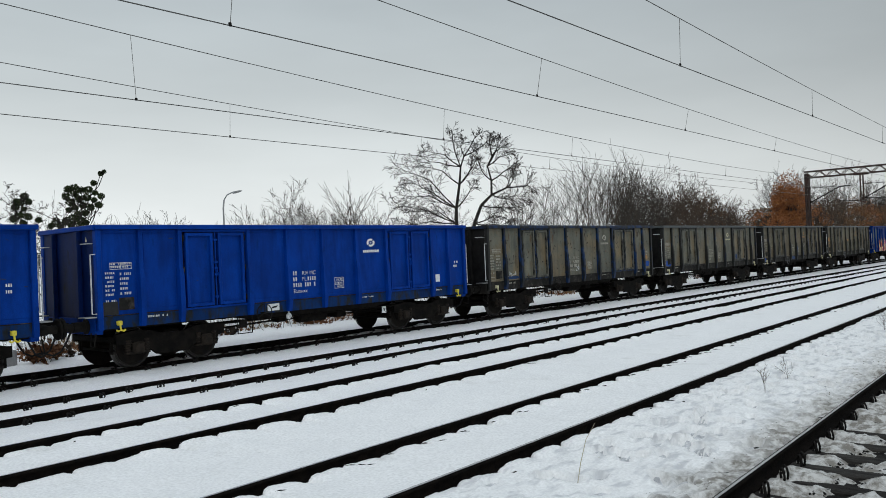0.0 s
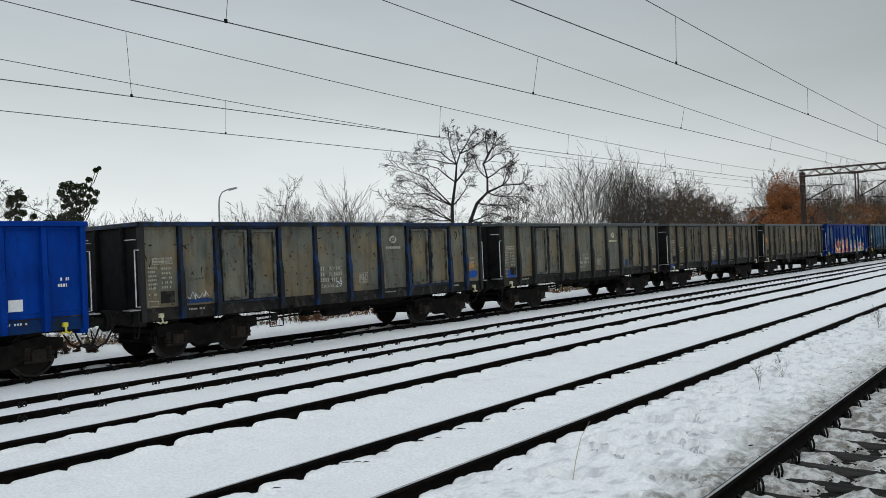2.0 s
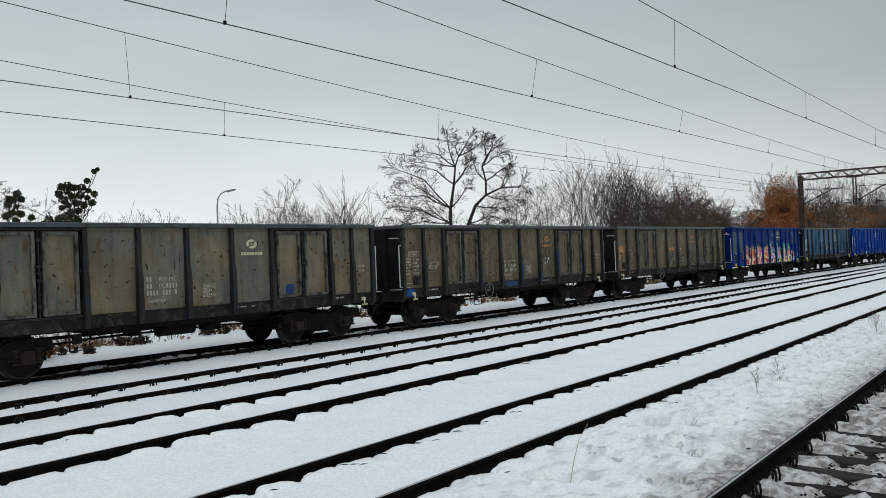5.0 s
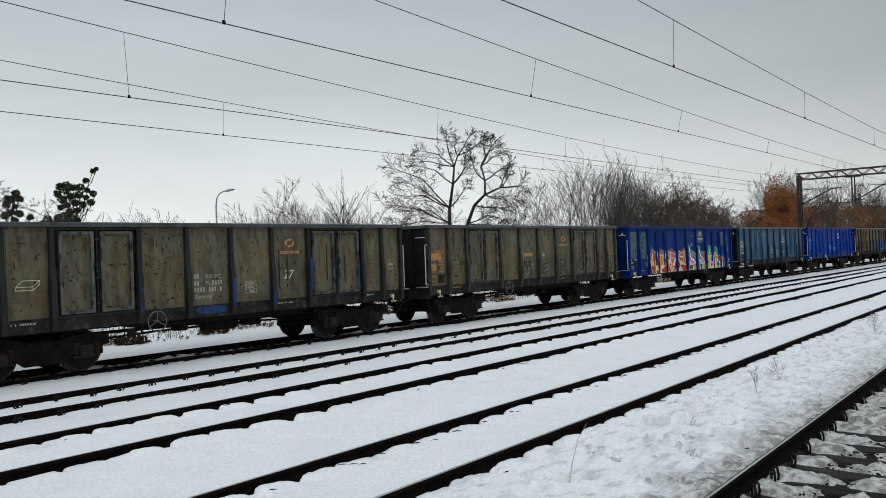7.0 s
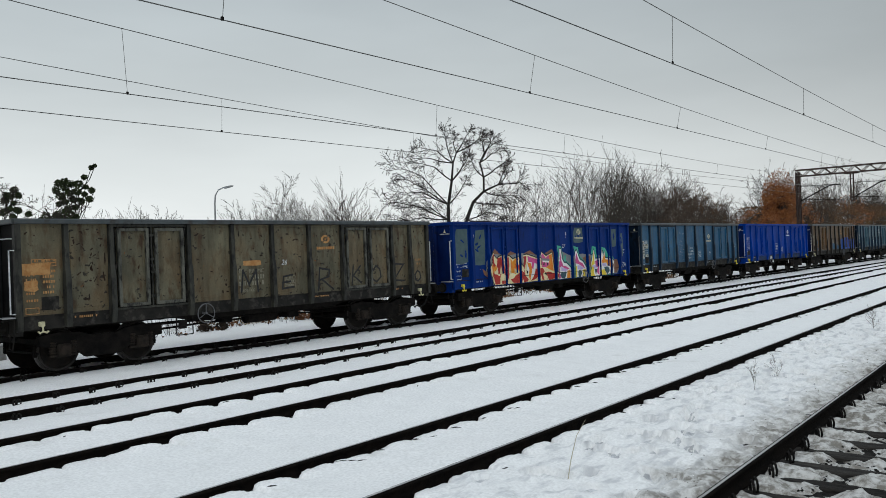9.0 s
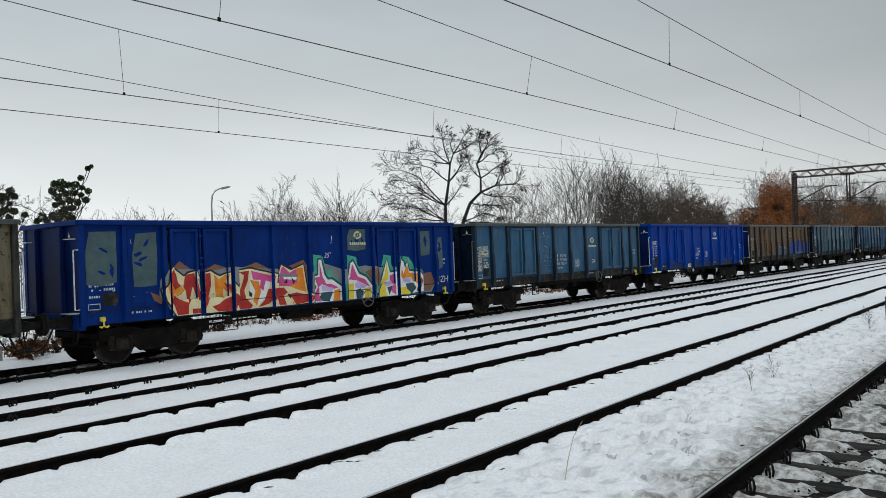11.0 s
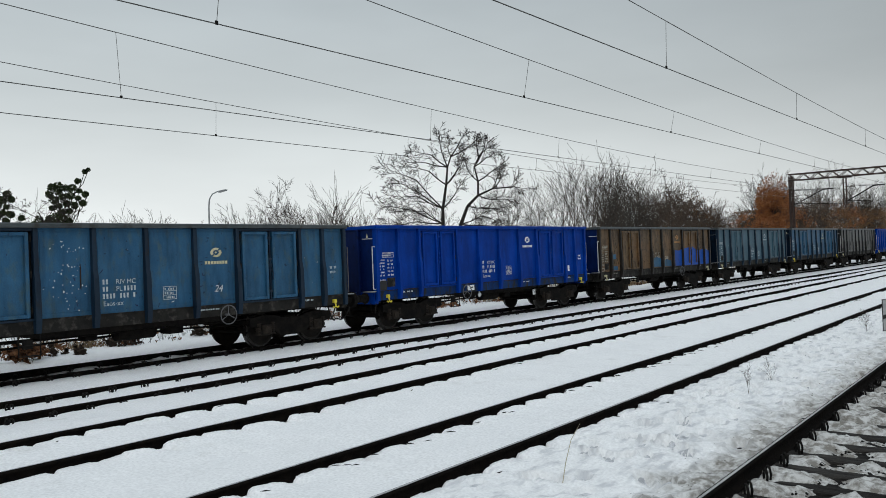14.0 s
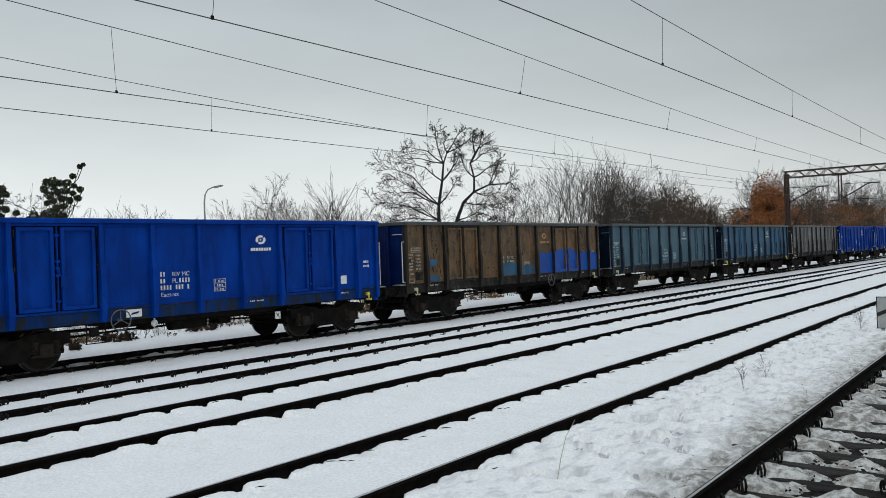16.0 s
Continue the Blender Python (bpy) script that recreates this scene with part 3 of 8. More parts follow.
def build_gantry():
    base = thing("gantry", "rusty steel lattice gantry carrying the overhead lines", "gantry", m=pose(GANTRY_X, 0, 0))
    y0, y1, top, deep = -2.4, 22.75, 8.67, 0.58
    for y in (22.6, -2.2):
        post = new("mast")
        bm = bmesh.new()
        for dx in (-0.22, 0.22):
            for dy in (-0.13, 0.13):
                box(bm, dx - 0.05, dx + 0.05, y + dy - 0.05, y + dy + 0.05, -0.4, 8.5)
        z, k = 0.0, 0
        while z < 7.9:
            for dy in (-0.13, 0.13):
                tube(bm, [(-0.22 if k % 2 else 0.22, y + dy, z), (0.22 if k % 2 else -0.22, y + dy, z + 0.5)], 0.03, 4)
            for dx in (-0.22, 0.22):
                tube(bm, [(dx, y - 0.13, z), (dx, y + 0.13, z + 0.5)], 0.03, 4)
            z, k = z + 0.5, k + 1
        me = bpy.data.meshes.new("mast")
        bm.to_mesh(me)
        bm.free()
        me.materials.append(MAST)
        bpy.data.objects.remove(post)
        o = new("mast", me)
        o.parent = base
        bm = bmesh.new()
        box(bm, -0.55, 0.55, y - 0.55, y + 0.55, -0.6, 0.12, 0.03)
        part("footing", bm, CONCRETE, base, "concrete footing")
    beam = bmesh.new()
    for dx in (-0.3, 0.3):
        for z in (top, top - deep):
            box(beam, dx - 0.055, dx + 0.055, y0, y1, z - 0.055, z + 0.055)
    beam_ob = part("beam", beam, MAST, base)
    n = 40
    for k in range(n):
        a, b = y0 + (y1 - y0) * k / n, y0 + (y1 - y0) * (k + 1) / n
        bm = bmesh.new()
        for dx in (-0.3, 0.3):
            tube(bm, [(dx, a, top - deep if k % 2 else top), (dx, b, top if k % 2 else top - deep)], 0.035, 4)
        tube(bm, [(-0.3, a, top), (0.3, b, top)], 0.025, 4)
        tube(bm, [(-0.3, a, top - deep), (0.3, a, top - deep)], 0.03, 4)
        part("lattice_bar", bm, MAST, beam_ob)
    # hanging frames and the arms that hold the wires
    for y, wire_y, arm_y in ((22.45, 17.62, 19.5), (17.95, 14.98, 15.3), (13.6, 10.4, 11.2), (9.6, 7.2, 7.6)):
        if y < 20:
            bm = bmesh.new()
            for dy in (-0.12, 0.12):
                box(bm, -0.05, 0.05, y + dy - 0.05, y + dy + 0.05, 5.45, top - deep)
            for z in (5.5, 6.2, 6.9, 7.5):
                box(bm, -0.03, 0.03, y - 0.12, y + 0.12, z - 0.03, z + 0.03)
            box(bm, -0.28, 0.28, y - 0.6, y + 0.6, top - deep - 0.14, top - deep - 0.05)
            part("hanging_frame", bm, MAST, base)
        bm = bmesh.new()
        tube(bm, [(0, y, 5.75), (0, arm_y + 0.35, 7.03), (0, arm_y, 7.08), (0, arm_y - 0.6, 7.06)], 0.055, 6)
        tube(bm, [(0, y, 7.15), (0, arm_y, 7.1)], 0.022, 5)
        tube(bm, [(0, y, 5.9), (0, wire_y, 5.62)], 0.025, 5)
        arm = part("bracket_arm", bm, IRON, base)
        bm = bmesh.new()
        for k in range(4):
            d = y - 0.45 - 0.09 * k
            lathe(bm, [(d - 0.04, 0.03), (d, 0.085), (d + 0.01, 0.085), (d + 0.04, 0.03)], (0, 0, 7.14), "y", 8)
        part("insulator", bm, MAST, arm, "brown ribbed insulator")


build_gantry()


def build_street_lamp():
    base = thing("street_lamp", "slim grey curved street lamp behind the shrubs", "street lamp", m=pose(34.1, 50, 0))
    bm = bmesh.new()
    tube(bm, [(0, 0, -0.3), (0, 0, 1.2), (0, 0, 1.25), (0, 0, 6.4), (0.08, 0, 7.0), (0.35, 0, 7.4), (0.75, 0, 7.58), (1.0, 0, 7.62)], [0.11, 0.11, 0.075, 0.06, 0.055, 0.05, 0.045, 0.045], 8)
    part("pole", bm, GALV, base)
    bm = bmesh.new()
    prism(bm, [(0.85, 7.58), (1.0, 7.52), (1.5, 7.66), (1.62, 7.76), (1.4, 7.78), (0.95, 7.68)], "y", -0.13, 0.13)
    part("lamp_head", bm, GALV, base)


build_street_lamp()


# ---- the coal train ----
LENGTH, PITCH_W, AXIS_Y = 12.8, 14.04, 18.414
START_X = 8.34  # front corner of the second wagon at the start
STAKES = [1.05, 2.05, 4.0, 5.25, 6.5, 7.78, 9.02, 11.08, 11.92]
DOORS = [(2.05, 4.0), (9.02, 11.08)]
BOGIES = [1.95, 10.95]
WHEEL_R = 0.46
FACE = -1.285


def paint(name, a, b, rust, spot, rough=0.42, scale=1.6, spot_scale=3.2, bloom=None, streak=0.35, chip=None, chip_cut=0.645, gloss=0.22):
    """Weathered wagon paint: broad fading, upright streaks of grime, worn patches and chips."""
    m = material(name, a, b, scale=scale, rough=rough, gloss=gloss, bump=0.12, fine=45, stretch=(1.6, 1.6, 0.7), mix=(0.3, 0.7), spots=rust, spot_scale=spot_scale, spot_mix=spot, rough2=rough + 0.2, bloom=bloom)
    nodes, links = m.node_tree.nodes, m.node_tree.links
    out = nodes["Principled BSDF"]
    colour = out.inputs["Base Color"].links[0].from_socket
    at, info = nodes.new("ShaderNodeTexCoord"), nodes.new("ShaderNodeObjectInfo")
    away = nodes.new("ShaderNodeMath")
    away.operation, away.inputs[1].default_value = "MULTIPLY", 37.0
    links.new(info.outputs["Random"], away.inputs[0])
    own = nodes.new("ShaderNodeVectorMath")
    links.new(at.outputs["Object"], own.inputs[0])
    links.new(away.outputs[0], own.inputs[1])

    def cut(scale, stretch, low, high, to_low, to_high, detail=5.0):
        size = nodes.new("ShaderNodeMapping")
        size.inputs["Scale"].default_value = stretch
        links.new(own.outputs[0], size.inputs[0])
        n = nodes.new("ShaderNodeTexNoise")
        n.inputs["Scale"].default_value, n.inputs["Detail"].default_value, n.inputs["Roughness"].default_value = scale, detail, 0.6
        links.new(size.outputs[0], n.inputs["Vector"])
        r = nodes.new("ShaderNodeMapRange")
        r.inputs["From Min"].default_value, r.inputs["From Max"].default_value = low, high
        r.inputs["To Min"].default_value, r.inputs["To Max"].default_value = to_low, to_high
        links.new(n.outputs[0], r.inputs["Value"])
        return r.outputs[0]
    for value in (cut(1.0, (5, 5, 0.7), 0.46, 0.78, 1.0, 1 - streak), cut(1.0, (1.1, 1.1, 0.9), 0.35, 0.7, 1.12, 1 - 0.5 * streak)):
        dim = nodes.new("ShaderNodeVectorMath")
        dim.operation = "SCALE"
        links.new(colour, dim.inputs[0])
        links.new(value, dim.inputs["Scale"])
        colour = dim.outputs[0]
    if chip:
        over = nodes.new("ShaderNodeMix")
        over.data_type = "RGBA"
        over.inputs["B"].default_value = (*chip, 1)
        links.new(colour, over.inputs["A"])
        links.new(cut(7.0, (1, 1, 1.25), chip_cut, chip_cut + 0.03, 0.0, 0.9, 3.0), over.inputs["Factor"])
        colour = over.outputs["Result"]
    links.new(colour, out.inputs["Base Color"])
    return m


BLUE = paint("bright_blue_paint", (0.0, 0.029, 0.215), (0.0, 0.043, 0.300), (0.0, 0.022, 0.12), (0.62, 0.78), gloss=0.07)
BLUE_B = paint("deep_blue_paint", (0.0, 0.019, 0.135), (0.001, 0.028, 0.175), (0.002, 0.014, 0.07), (0.60, 0.75), gloss=0.08)
BLUE_SILL = paint("grimy_blue_sill", (0.002, 0.024, 0.110), (0.006, 0.034, 0.125), (0.018, 0.022, 0.024), (0.48, 0.62), gloss=0.08)
# end walls: the shade between wagons is put into a darker blue
NAVY = paint("shaded_navy_end", (0.001, 0.009, 0.062), (0.002, 0.016, 0.095), (0.004, 0.006, 0.012), (0.58, 0.74), gloss=0.1)
BLUE_TRIM = paint("worn_blue_trim", (0.003, 0.020, 0.070), (0.009, 0.036, 0.115), (0.008, 0.011, 0.015), (0.42, 0.54))
CHIP = (0.017, 0.014, 0.012)
GREY_A = paint("olive_grey_paint", (0.108, 0.113, 0.094), (0.170, 0.162, 0.122), (0.110, 0.068, 0.034), (0.56, 0.70), bloom=(0.215, 0.150, 0.072), streak=0.55, chip=CHIP)
GREY_B = paint("grimy_olive_paint", (0.098, 0.090, 0.058), (0.160, 0.142, 0.090), (0.070, 0.042, 0.022), (0.50, 0.66), bloom=(0.150, 0.104, 0.054), streak=0.62, chip=CHIP, chip_cut=0.63)
GREY_C = paint("pale_grey_paint", (0.11, 0.115, 0.115), (0.16, 0.16, 0.155), (0.14, 0.09, 0.05), (0.62, 0.74), streak=0.5, chip=CHIP)
GREY_LEAF = paint("scuffed_leaf_frame", (0.066, 0.068, 0.058), (0.135, 0.132, 0.108), (0.015, 0.014, 0.013), (0.48, 0.62), streak=0.5, spot_scale=5)
GREY_TRIM = paint("dark_grey_trim", (0.0085, 0.0095, 0.0105), (0.024, 0.024, 0.022), (0.007, 0.020, 0.055), (0.60, 0.68), streak=0.4)
OLIVE_TRIM = paint("grimy_olive_trim", (0.022, 0.023, 0.020), (0.056, 0.054, 0.043), (0.012, 0.012, 0.011), (0.48, 0.62), streak=0.5, spot_scale=5)
TEAL = paint("faded_teal_paint", (0.014, 0.076, 0.158), (0.032, 0.112, 0.205), (0.050, 0.100, 0.125), (0.52, 0.70), streak=0.45, chip=(0.012, 0.03, 0.06), chip_cut=0.66)
# teal darkened for ends that stand in the gap's shade
TEAL_END = paint("shaded_teal_end", (0.002, 0.007, 0.017), (0.004, 0.013, 0.028), (0.003, 0.004, 0.006), (0.50, 0.66), gloss=0.06)
TEAL_B = paint("pale_teal_paint", (0.038, 0.092, 0.130), (0.065, 0.125, 0.160), (0.012, 0.05, 0.15), (0.60, 0.72))
TEAL_TRIM = paint("dark_teal_trim", (0.004, 0.014, 0.031), (0.009, 0.025, 0.045), (0.012, 0.015, 0.02), (0.60, 0.7))
TAN = paint("rusty_tan_paint", (0.092, 0.058, 0.030), (0.145, 0.092, 0.047), (0.045, 0.024, 0.014), (0.50, 0.64), bloom=(0.19, 0.10, 0.042), streak=0.55, chip=CHIP, chip_cut=0.63)
TAN_TRIM = paint("brown_trim", (0.010, 0.008, 0.007), (0.022, 0.017, 0.014), (0.012, 0.011, 0.010), (0.6, 0.7))
BROWN = paint("dark_brown_paint", (0.060, 0.046, 0.034), (0.095, 0.072, 0.053), (0.03, 0.022, 0.017), (0.58, 0.68), streak=0.5, chip=CHIP)
SOLE = material("sooty_sill", (0.010, 0.0095, 0.009), (0.025, 0.023, 0.020), scale=3, rough=0.7, bump=0.2, spots=(0.066, 0.060, 0.052), spot_scale=4, spot_mix=(0.54, 0.70), gloss=0.15)
# near-black that carries the shade of end walls and door gaps
SHADE_BLACK = material("shade_black_wall", (0.007, 0.007, 0.0075), (0.016, 0.0155, 0.015), scale=3, rough=0.75, bump=0.2, gloss=0.1)
PATCH_BLUE = paint("fresh_blue_patch", (0.003, 0.055, 0.30), (0.006, 0.072, 0.36), (0.02, 0.03, 0.08), (0.58, 0.70))
BLUE_SMEAR = paint("dull_blue_smear", (0.008, 0.034, 0.12), (0.014, 0.05, 0.16), (0.02, 0.02, 0.022), (0.50, 0.62))
SCRATCH = material("rust_scratch", (0.016, 0.012, 0.010), (0.040, 0.022, 0.013), scale=9, rough=0.85, bump=0.1)
# paler than the trim: the sky's sheen on the top rail, put into its colour
RAIL_CAP = paint("sky_lit_top_rail", (0.028, 0.040, 0.046), (0.060, 0.068, 0.070), (0.02, 0.018, 0.016), (0.52, 0.66), rough=0.38, gloss=0.45)
RUST = material("orange_rust", (0.13, 0.055, 0.022), (0.19, 0.085, 0.035), scale=9, rough=0.85, bump=0.1)


def stake_mesh(bm, x):
    """A pressed upright: shallow at the top, deeper below a shoulder, drawn in at its foot."""
    rows = [(3.16, 0.062, 0.085), (2.25, 0.064, 0.095), (2.05, 0.072, 0.135), (1.25, 0.076, 0.145), (0.97, 0.070, 0.10)]
    rings = []
    for z, w, d in rows:
        rings.append([bm.verts.new((x + u, FACE + 0.004 - e, z)) for u, e in ((-w, 0), (-w * 0.80, d), (w * 0.80, d), (w, 0))])
    for a, b in zip(rings, rings[1:]):
        for k in range(3):
            bm.faces.new((a[k], a[k + 1], b[k + 1], b[k]))
        bm.faces.new((a[3], a[0], b[0], b[3]))
    bm.faces.new(rings[0])
    bm.faces.new(rings[-1][::-1])
    bmesh.ops.recalc_face_normals(bm, faces=bm.faces)


def build_side(wagon, turned):
    """One long side: panels, uprights, doors, top and bottom rails. turned: the far side."""
    m = Matrix.Translation((LENGTH, 0, 0)) @ Matrix.Rotation(math.pi, 4, "Z") if turned else Matrix.Identity(4)
    made = []

    def put(name, bm, mat, parent=None, role="panel"):
        o = part(name, bm, mat, parent or wagon)
        if parent is None:
            o.matrix_basis = m
        o["role"] = role
        made.append(o)
        return o
    edges = [0.02] + STAKES + [LENGTH - 0.02]
    for a, b in zip(edges, edges[1:]):
        if (a, b) in DOORS:
            continue
        bm = bmesh.new()
        box(bm, a + 0.002, b - 0.002, FACE, FACE + 0.05, 1.26, 3.16)
        # a shallow pressed field
        box(bm, a + 0.10, b - 0.10, FACE - 0.008, FACE + 0.01, 1.36, 3.08, 0.006)
        put("side_panel", bm, GREY_A)
    for x in STAKES:
        bm = bmesh.new()
        stake_mesh(bm, x)
        put("stake", bm, GREY_TRIM, role="trim")
    for x in (0.06, LENGTH - 0.06):
        bm = bmesh.new()
        box(bm, x - 0.06, x + 0.06, FACE - 0.10, FACE + 0.05, 0.95, 3.17, 0.012)
        put("corner_post", bm, GREY_TRIM, role="corner")
    bm = bmesh.new()
    prism(bm, [(FACE - 0.135, 3.165), (FACE - 0.135, 3.245), (FACE - 0.11, 3.27), (FACE + 0.10, 3.27), (FACE + 0.10, 3.165)], "x", -0.02, LENGTH + 0.02)
    put("top_rail", bm, GREY_TRIM, role="cap")
    bm = bmesh.new()
    prism(bm, [(FACE - 0.012, 0.965), (FACE - 0.012, 1.262), (FACE + 0.09, 1.262), (FACE + 0.09, 0.965)], "x", 0.0, LENGTH)
    put("side_sill", bm, SOLE, role="sill")
    bm = bmesh.new()
    box(bm, 0.13, LENGTH - 0.13, FACE - 0.03, FACE - 0.013, 1.240, 1.262, 0.004)
    put("sill_lip", bm, SOLE, role="lip")
    for a, b in DOORS:
        # added black backing plate: paints the shade in the gaps round the leaves
        bm = bmesh.new()
        box(bm, a + 0.05, b - 0.05, FACE + 0.035, FACE + 0.06, 1.26, 3.16)
        mid = (a + b) / 2
        frame_ob = put("door", bm, SHADE_BLACK, role="soot")
        for name, lo, hi in (("door_header", 3.10, 3.16), ("door_threshold", 1.235, 1.285)):
            bm = bmesh.new()
            box(bm, a + 0.06, b - 0.06, FACE - 0.065, FACE + 0.034, lo, hi, 0.006)
            put(name, bm, GREY_TRIM, frame_ob, role="trim")
        for p, q in ((a + 0.145, mid - 0.075), (mid + 0.075, b - 0.145)):
            bm = bmesh.new()
            box(bm, p, q, FACE - 0.012, FACE + 0.03, 1.295, 3.085)
            leaf = put("door_leaf", bm, GREY_A, frame_ob)
            bm = bmesh.new()
            for u, w in ((p, p + 0.075), (q - 0.075, q)):
                box(bm, u, w, FACE - 0.085, FACE, 1.30, 3.075, 0.008)
            for u, w in ((1.30, 1.375), (3.0, 3.075)):
                box(bm, p + 0.075, q - 0.075, FACE - 0.085, FACE, u, w, 0.008)
            put("leaf_frame", bm, GREY_A, frame_ob, role="leaf")
        bm = bmesh.new()
        tube(bm, [(mid, FACE - 0.045, 1.25), (mid, FACE - 0.045, 3.1)], 0.022, 6)
        for z in (1.5, 2.05, 2.2, 2.35, 2.9):
            box(bm, mid - 0.05, mid + 0.05, FACE - 0.075, FACE - 0.005, z - 0.028, z + 0.028, 0.006)
        tube(bm, [(mid, FACE - 0.07, 2.2), (mid + 0.06, FACE - 0.09, 2.0), (mid + 0.06, FACE - 0.09, 1.8)], 0.016, 5)
        put("latch", bm, SOLE, frame_ob, role="latch")
        for u in (a + 0.10, b - 0.10):
            for z in (1.45, 2.2, 2.95):
                bm = bmesh.new()
                tube(bm, [(u, FACE - 0.045, z - 0.07), (u, FACE - 0.045, z + 0.07)], 0.020, 6)
                put("hinge", bm, SOLE, frame_ob, role="iron")
    return made


def build_end(wagon, x, out):
    """An end wall with ribs, footboards, handrails, buffers and coupling. out: -1 or 1 along x."""
    made = []

    def put(name, bm, mat, parent=None, role="end", label="", smooth=False):
        o = part(name, bm, mat, parent or wagon, label, smooth)
        o["role"] = role
        made.append(o)
        return o

    def bx(bm, d0, d1, *rest, bevel=0.0):
        a, b = sorted((x + out * d0, x + out * d1))
        box(bm, a, b, *rest, bevel)
    bm = bmesh.new()
    bx(bm, -0.06, -0.02, -1.27, 1.27, 1.20, 3.17)
    put("end_wall", bm, GREY_TRIM)
    for y in (-0.62, 0.62):
        bm = bmesh.new()
        bx(bm, -0.02, 0.09, y - 0.07, y + 0.07, 0.98, 3.15, bevel=0.02)
        put("end_rib", bm, GREY_TRIM)
    bm = bmesh.new()
    bx(bm, -0.09, 0.06, -1.38, 1.38, 3.16, 3.265, bevel=0.01)
    put("end_rail", bm, GREY_TRIM, role="cap")
    bm = bmesh.new()
    bx(bm, -0.15, 0.03, -1.27, 1.27, 0.86, 1.22, bevel=0.01)
    put("headstock", bm, SOLE, role="endsill")
    for s in (-1, 1):
        bm = bmesh.new()
        lathe(bm, sorted([(out * 0.03, 0.17), (out * 0.06, 0.17), (out * 0.08, 0.115), (out * 0.34, 0.115), (out * 0.35, 0.09), (out * 0.55, 0.09)]), (x, s * 0.875, 1.04), "x", 16)
        buf = put("buffer", bm, IRON, role="buffer", smooth=False)
        bm = bmesh.new()
        lathe(bm, sorted([(out * 0.55, 0.22), (out * 0.575, 0.24), (out * 0.61, 0.215)]), (x, s * 0.875, 1.04), "x", 20)
        put("buffer_plate", bm, IRON, buf, role="iron")
    for s in (-1, 1):
        bm = bmesh.new()
        d = x + out * 0.10
        tube(bm, [(x, s * 1.31, 2.62), (d, s * 1.31, 2.62), (d, s * 1.31, 1.32), (x, s * 1.31, 1.32)], 0.016, 6)
        put("handrail", bm, CHALK, role="rail", label="white upright handrail")
        bm = bmesh.new()
        tube(bm, [(x, s * 1.22, 2.86), (x + out * 0.12, s * 1.22, 2.86), (x + out * 0.12, s * 0.92, 2.86), (x, s * 0.92, 2.86)], 0.011, 5)
        put("rung", bm, CHALK, role="rail")
        bm = bmesh.new()
        box(bm, min(x + out * 0.02, x + out * 0.28), max(x + out * 0.02, x + out * 0.28), s * 1.18 - 0.17, s * 1.18 + 0.17, 1.235, 1.262, 0.004)
        put("footboard", bm, GALV, role="step")
        bm = bmesh.new()
        tube(bm, [(x + out * 0.05, s * 1.12, 0.9), (x + out * 0.10, s * 1.18, 0.62), (x + out * 0.10, s * 1.34, 0.60), (x + out * 0.05, s * 1.34, 0.9)], 0.016, 5)
        put("foot_stirrup", bm, IRON, role="iron")
    bm = bmesh.new()
    bx(bm, 0.02, 0.30, -0.06, 0.06, 0.98, 1.10, bevel=0.02)
    tube(bm, [(x + out * 0.28, 0, 1.04), (x + out * 0.38, 0, 0.96), (x + out * 0.40, 0, 1.08)], 0.035, 6)
    tube(bm, [(x + out * 0.36, -0.09, 1.02), (x + out * 0.62, -0.09, 0.97)], 0.022, 6)
    tube(bm, [(x + out * 0.36, 0.09, 1.02), (x + out * 0.62, 0.09, 0.97)], 0.022, 6)
    tube(bm, [(x + out * 0.50, -0.13, 0.99), (x + out * 0.50, 0.13, 0.99)], 0.035, 6)
    put("coupling", bm, IRON, role="iron")
    for s in (-1, 1):
        bm = bmesh.new()
        y = s * 0.32
        tube(bm, [(x + out * 0.03, y, 0.93), (x + out * 0.14, y, 0.9), (x + out * 0.22, y, 0.72), (x + out * 0.34, y * 0.9, 0.50), (x + out * 0.48, y * 0.7, 0.42), (x + out * 0.62, y * 0.5, 0.47)], 0.022, 6)
        put("brake_hose", bm, RUBBER, role="iron")
    return made


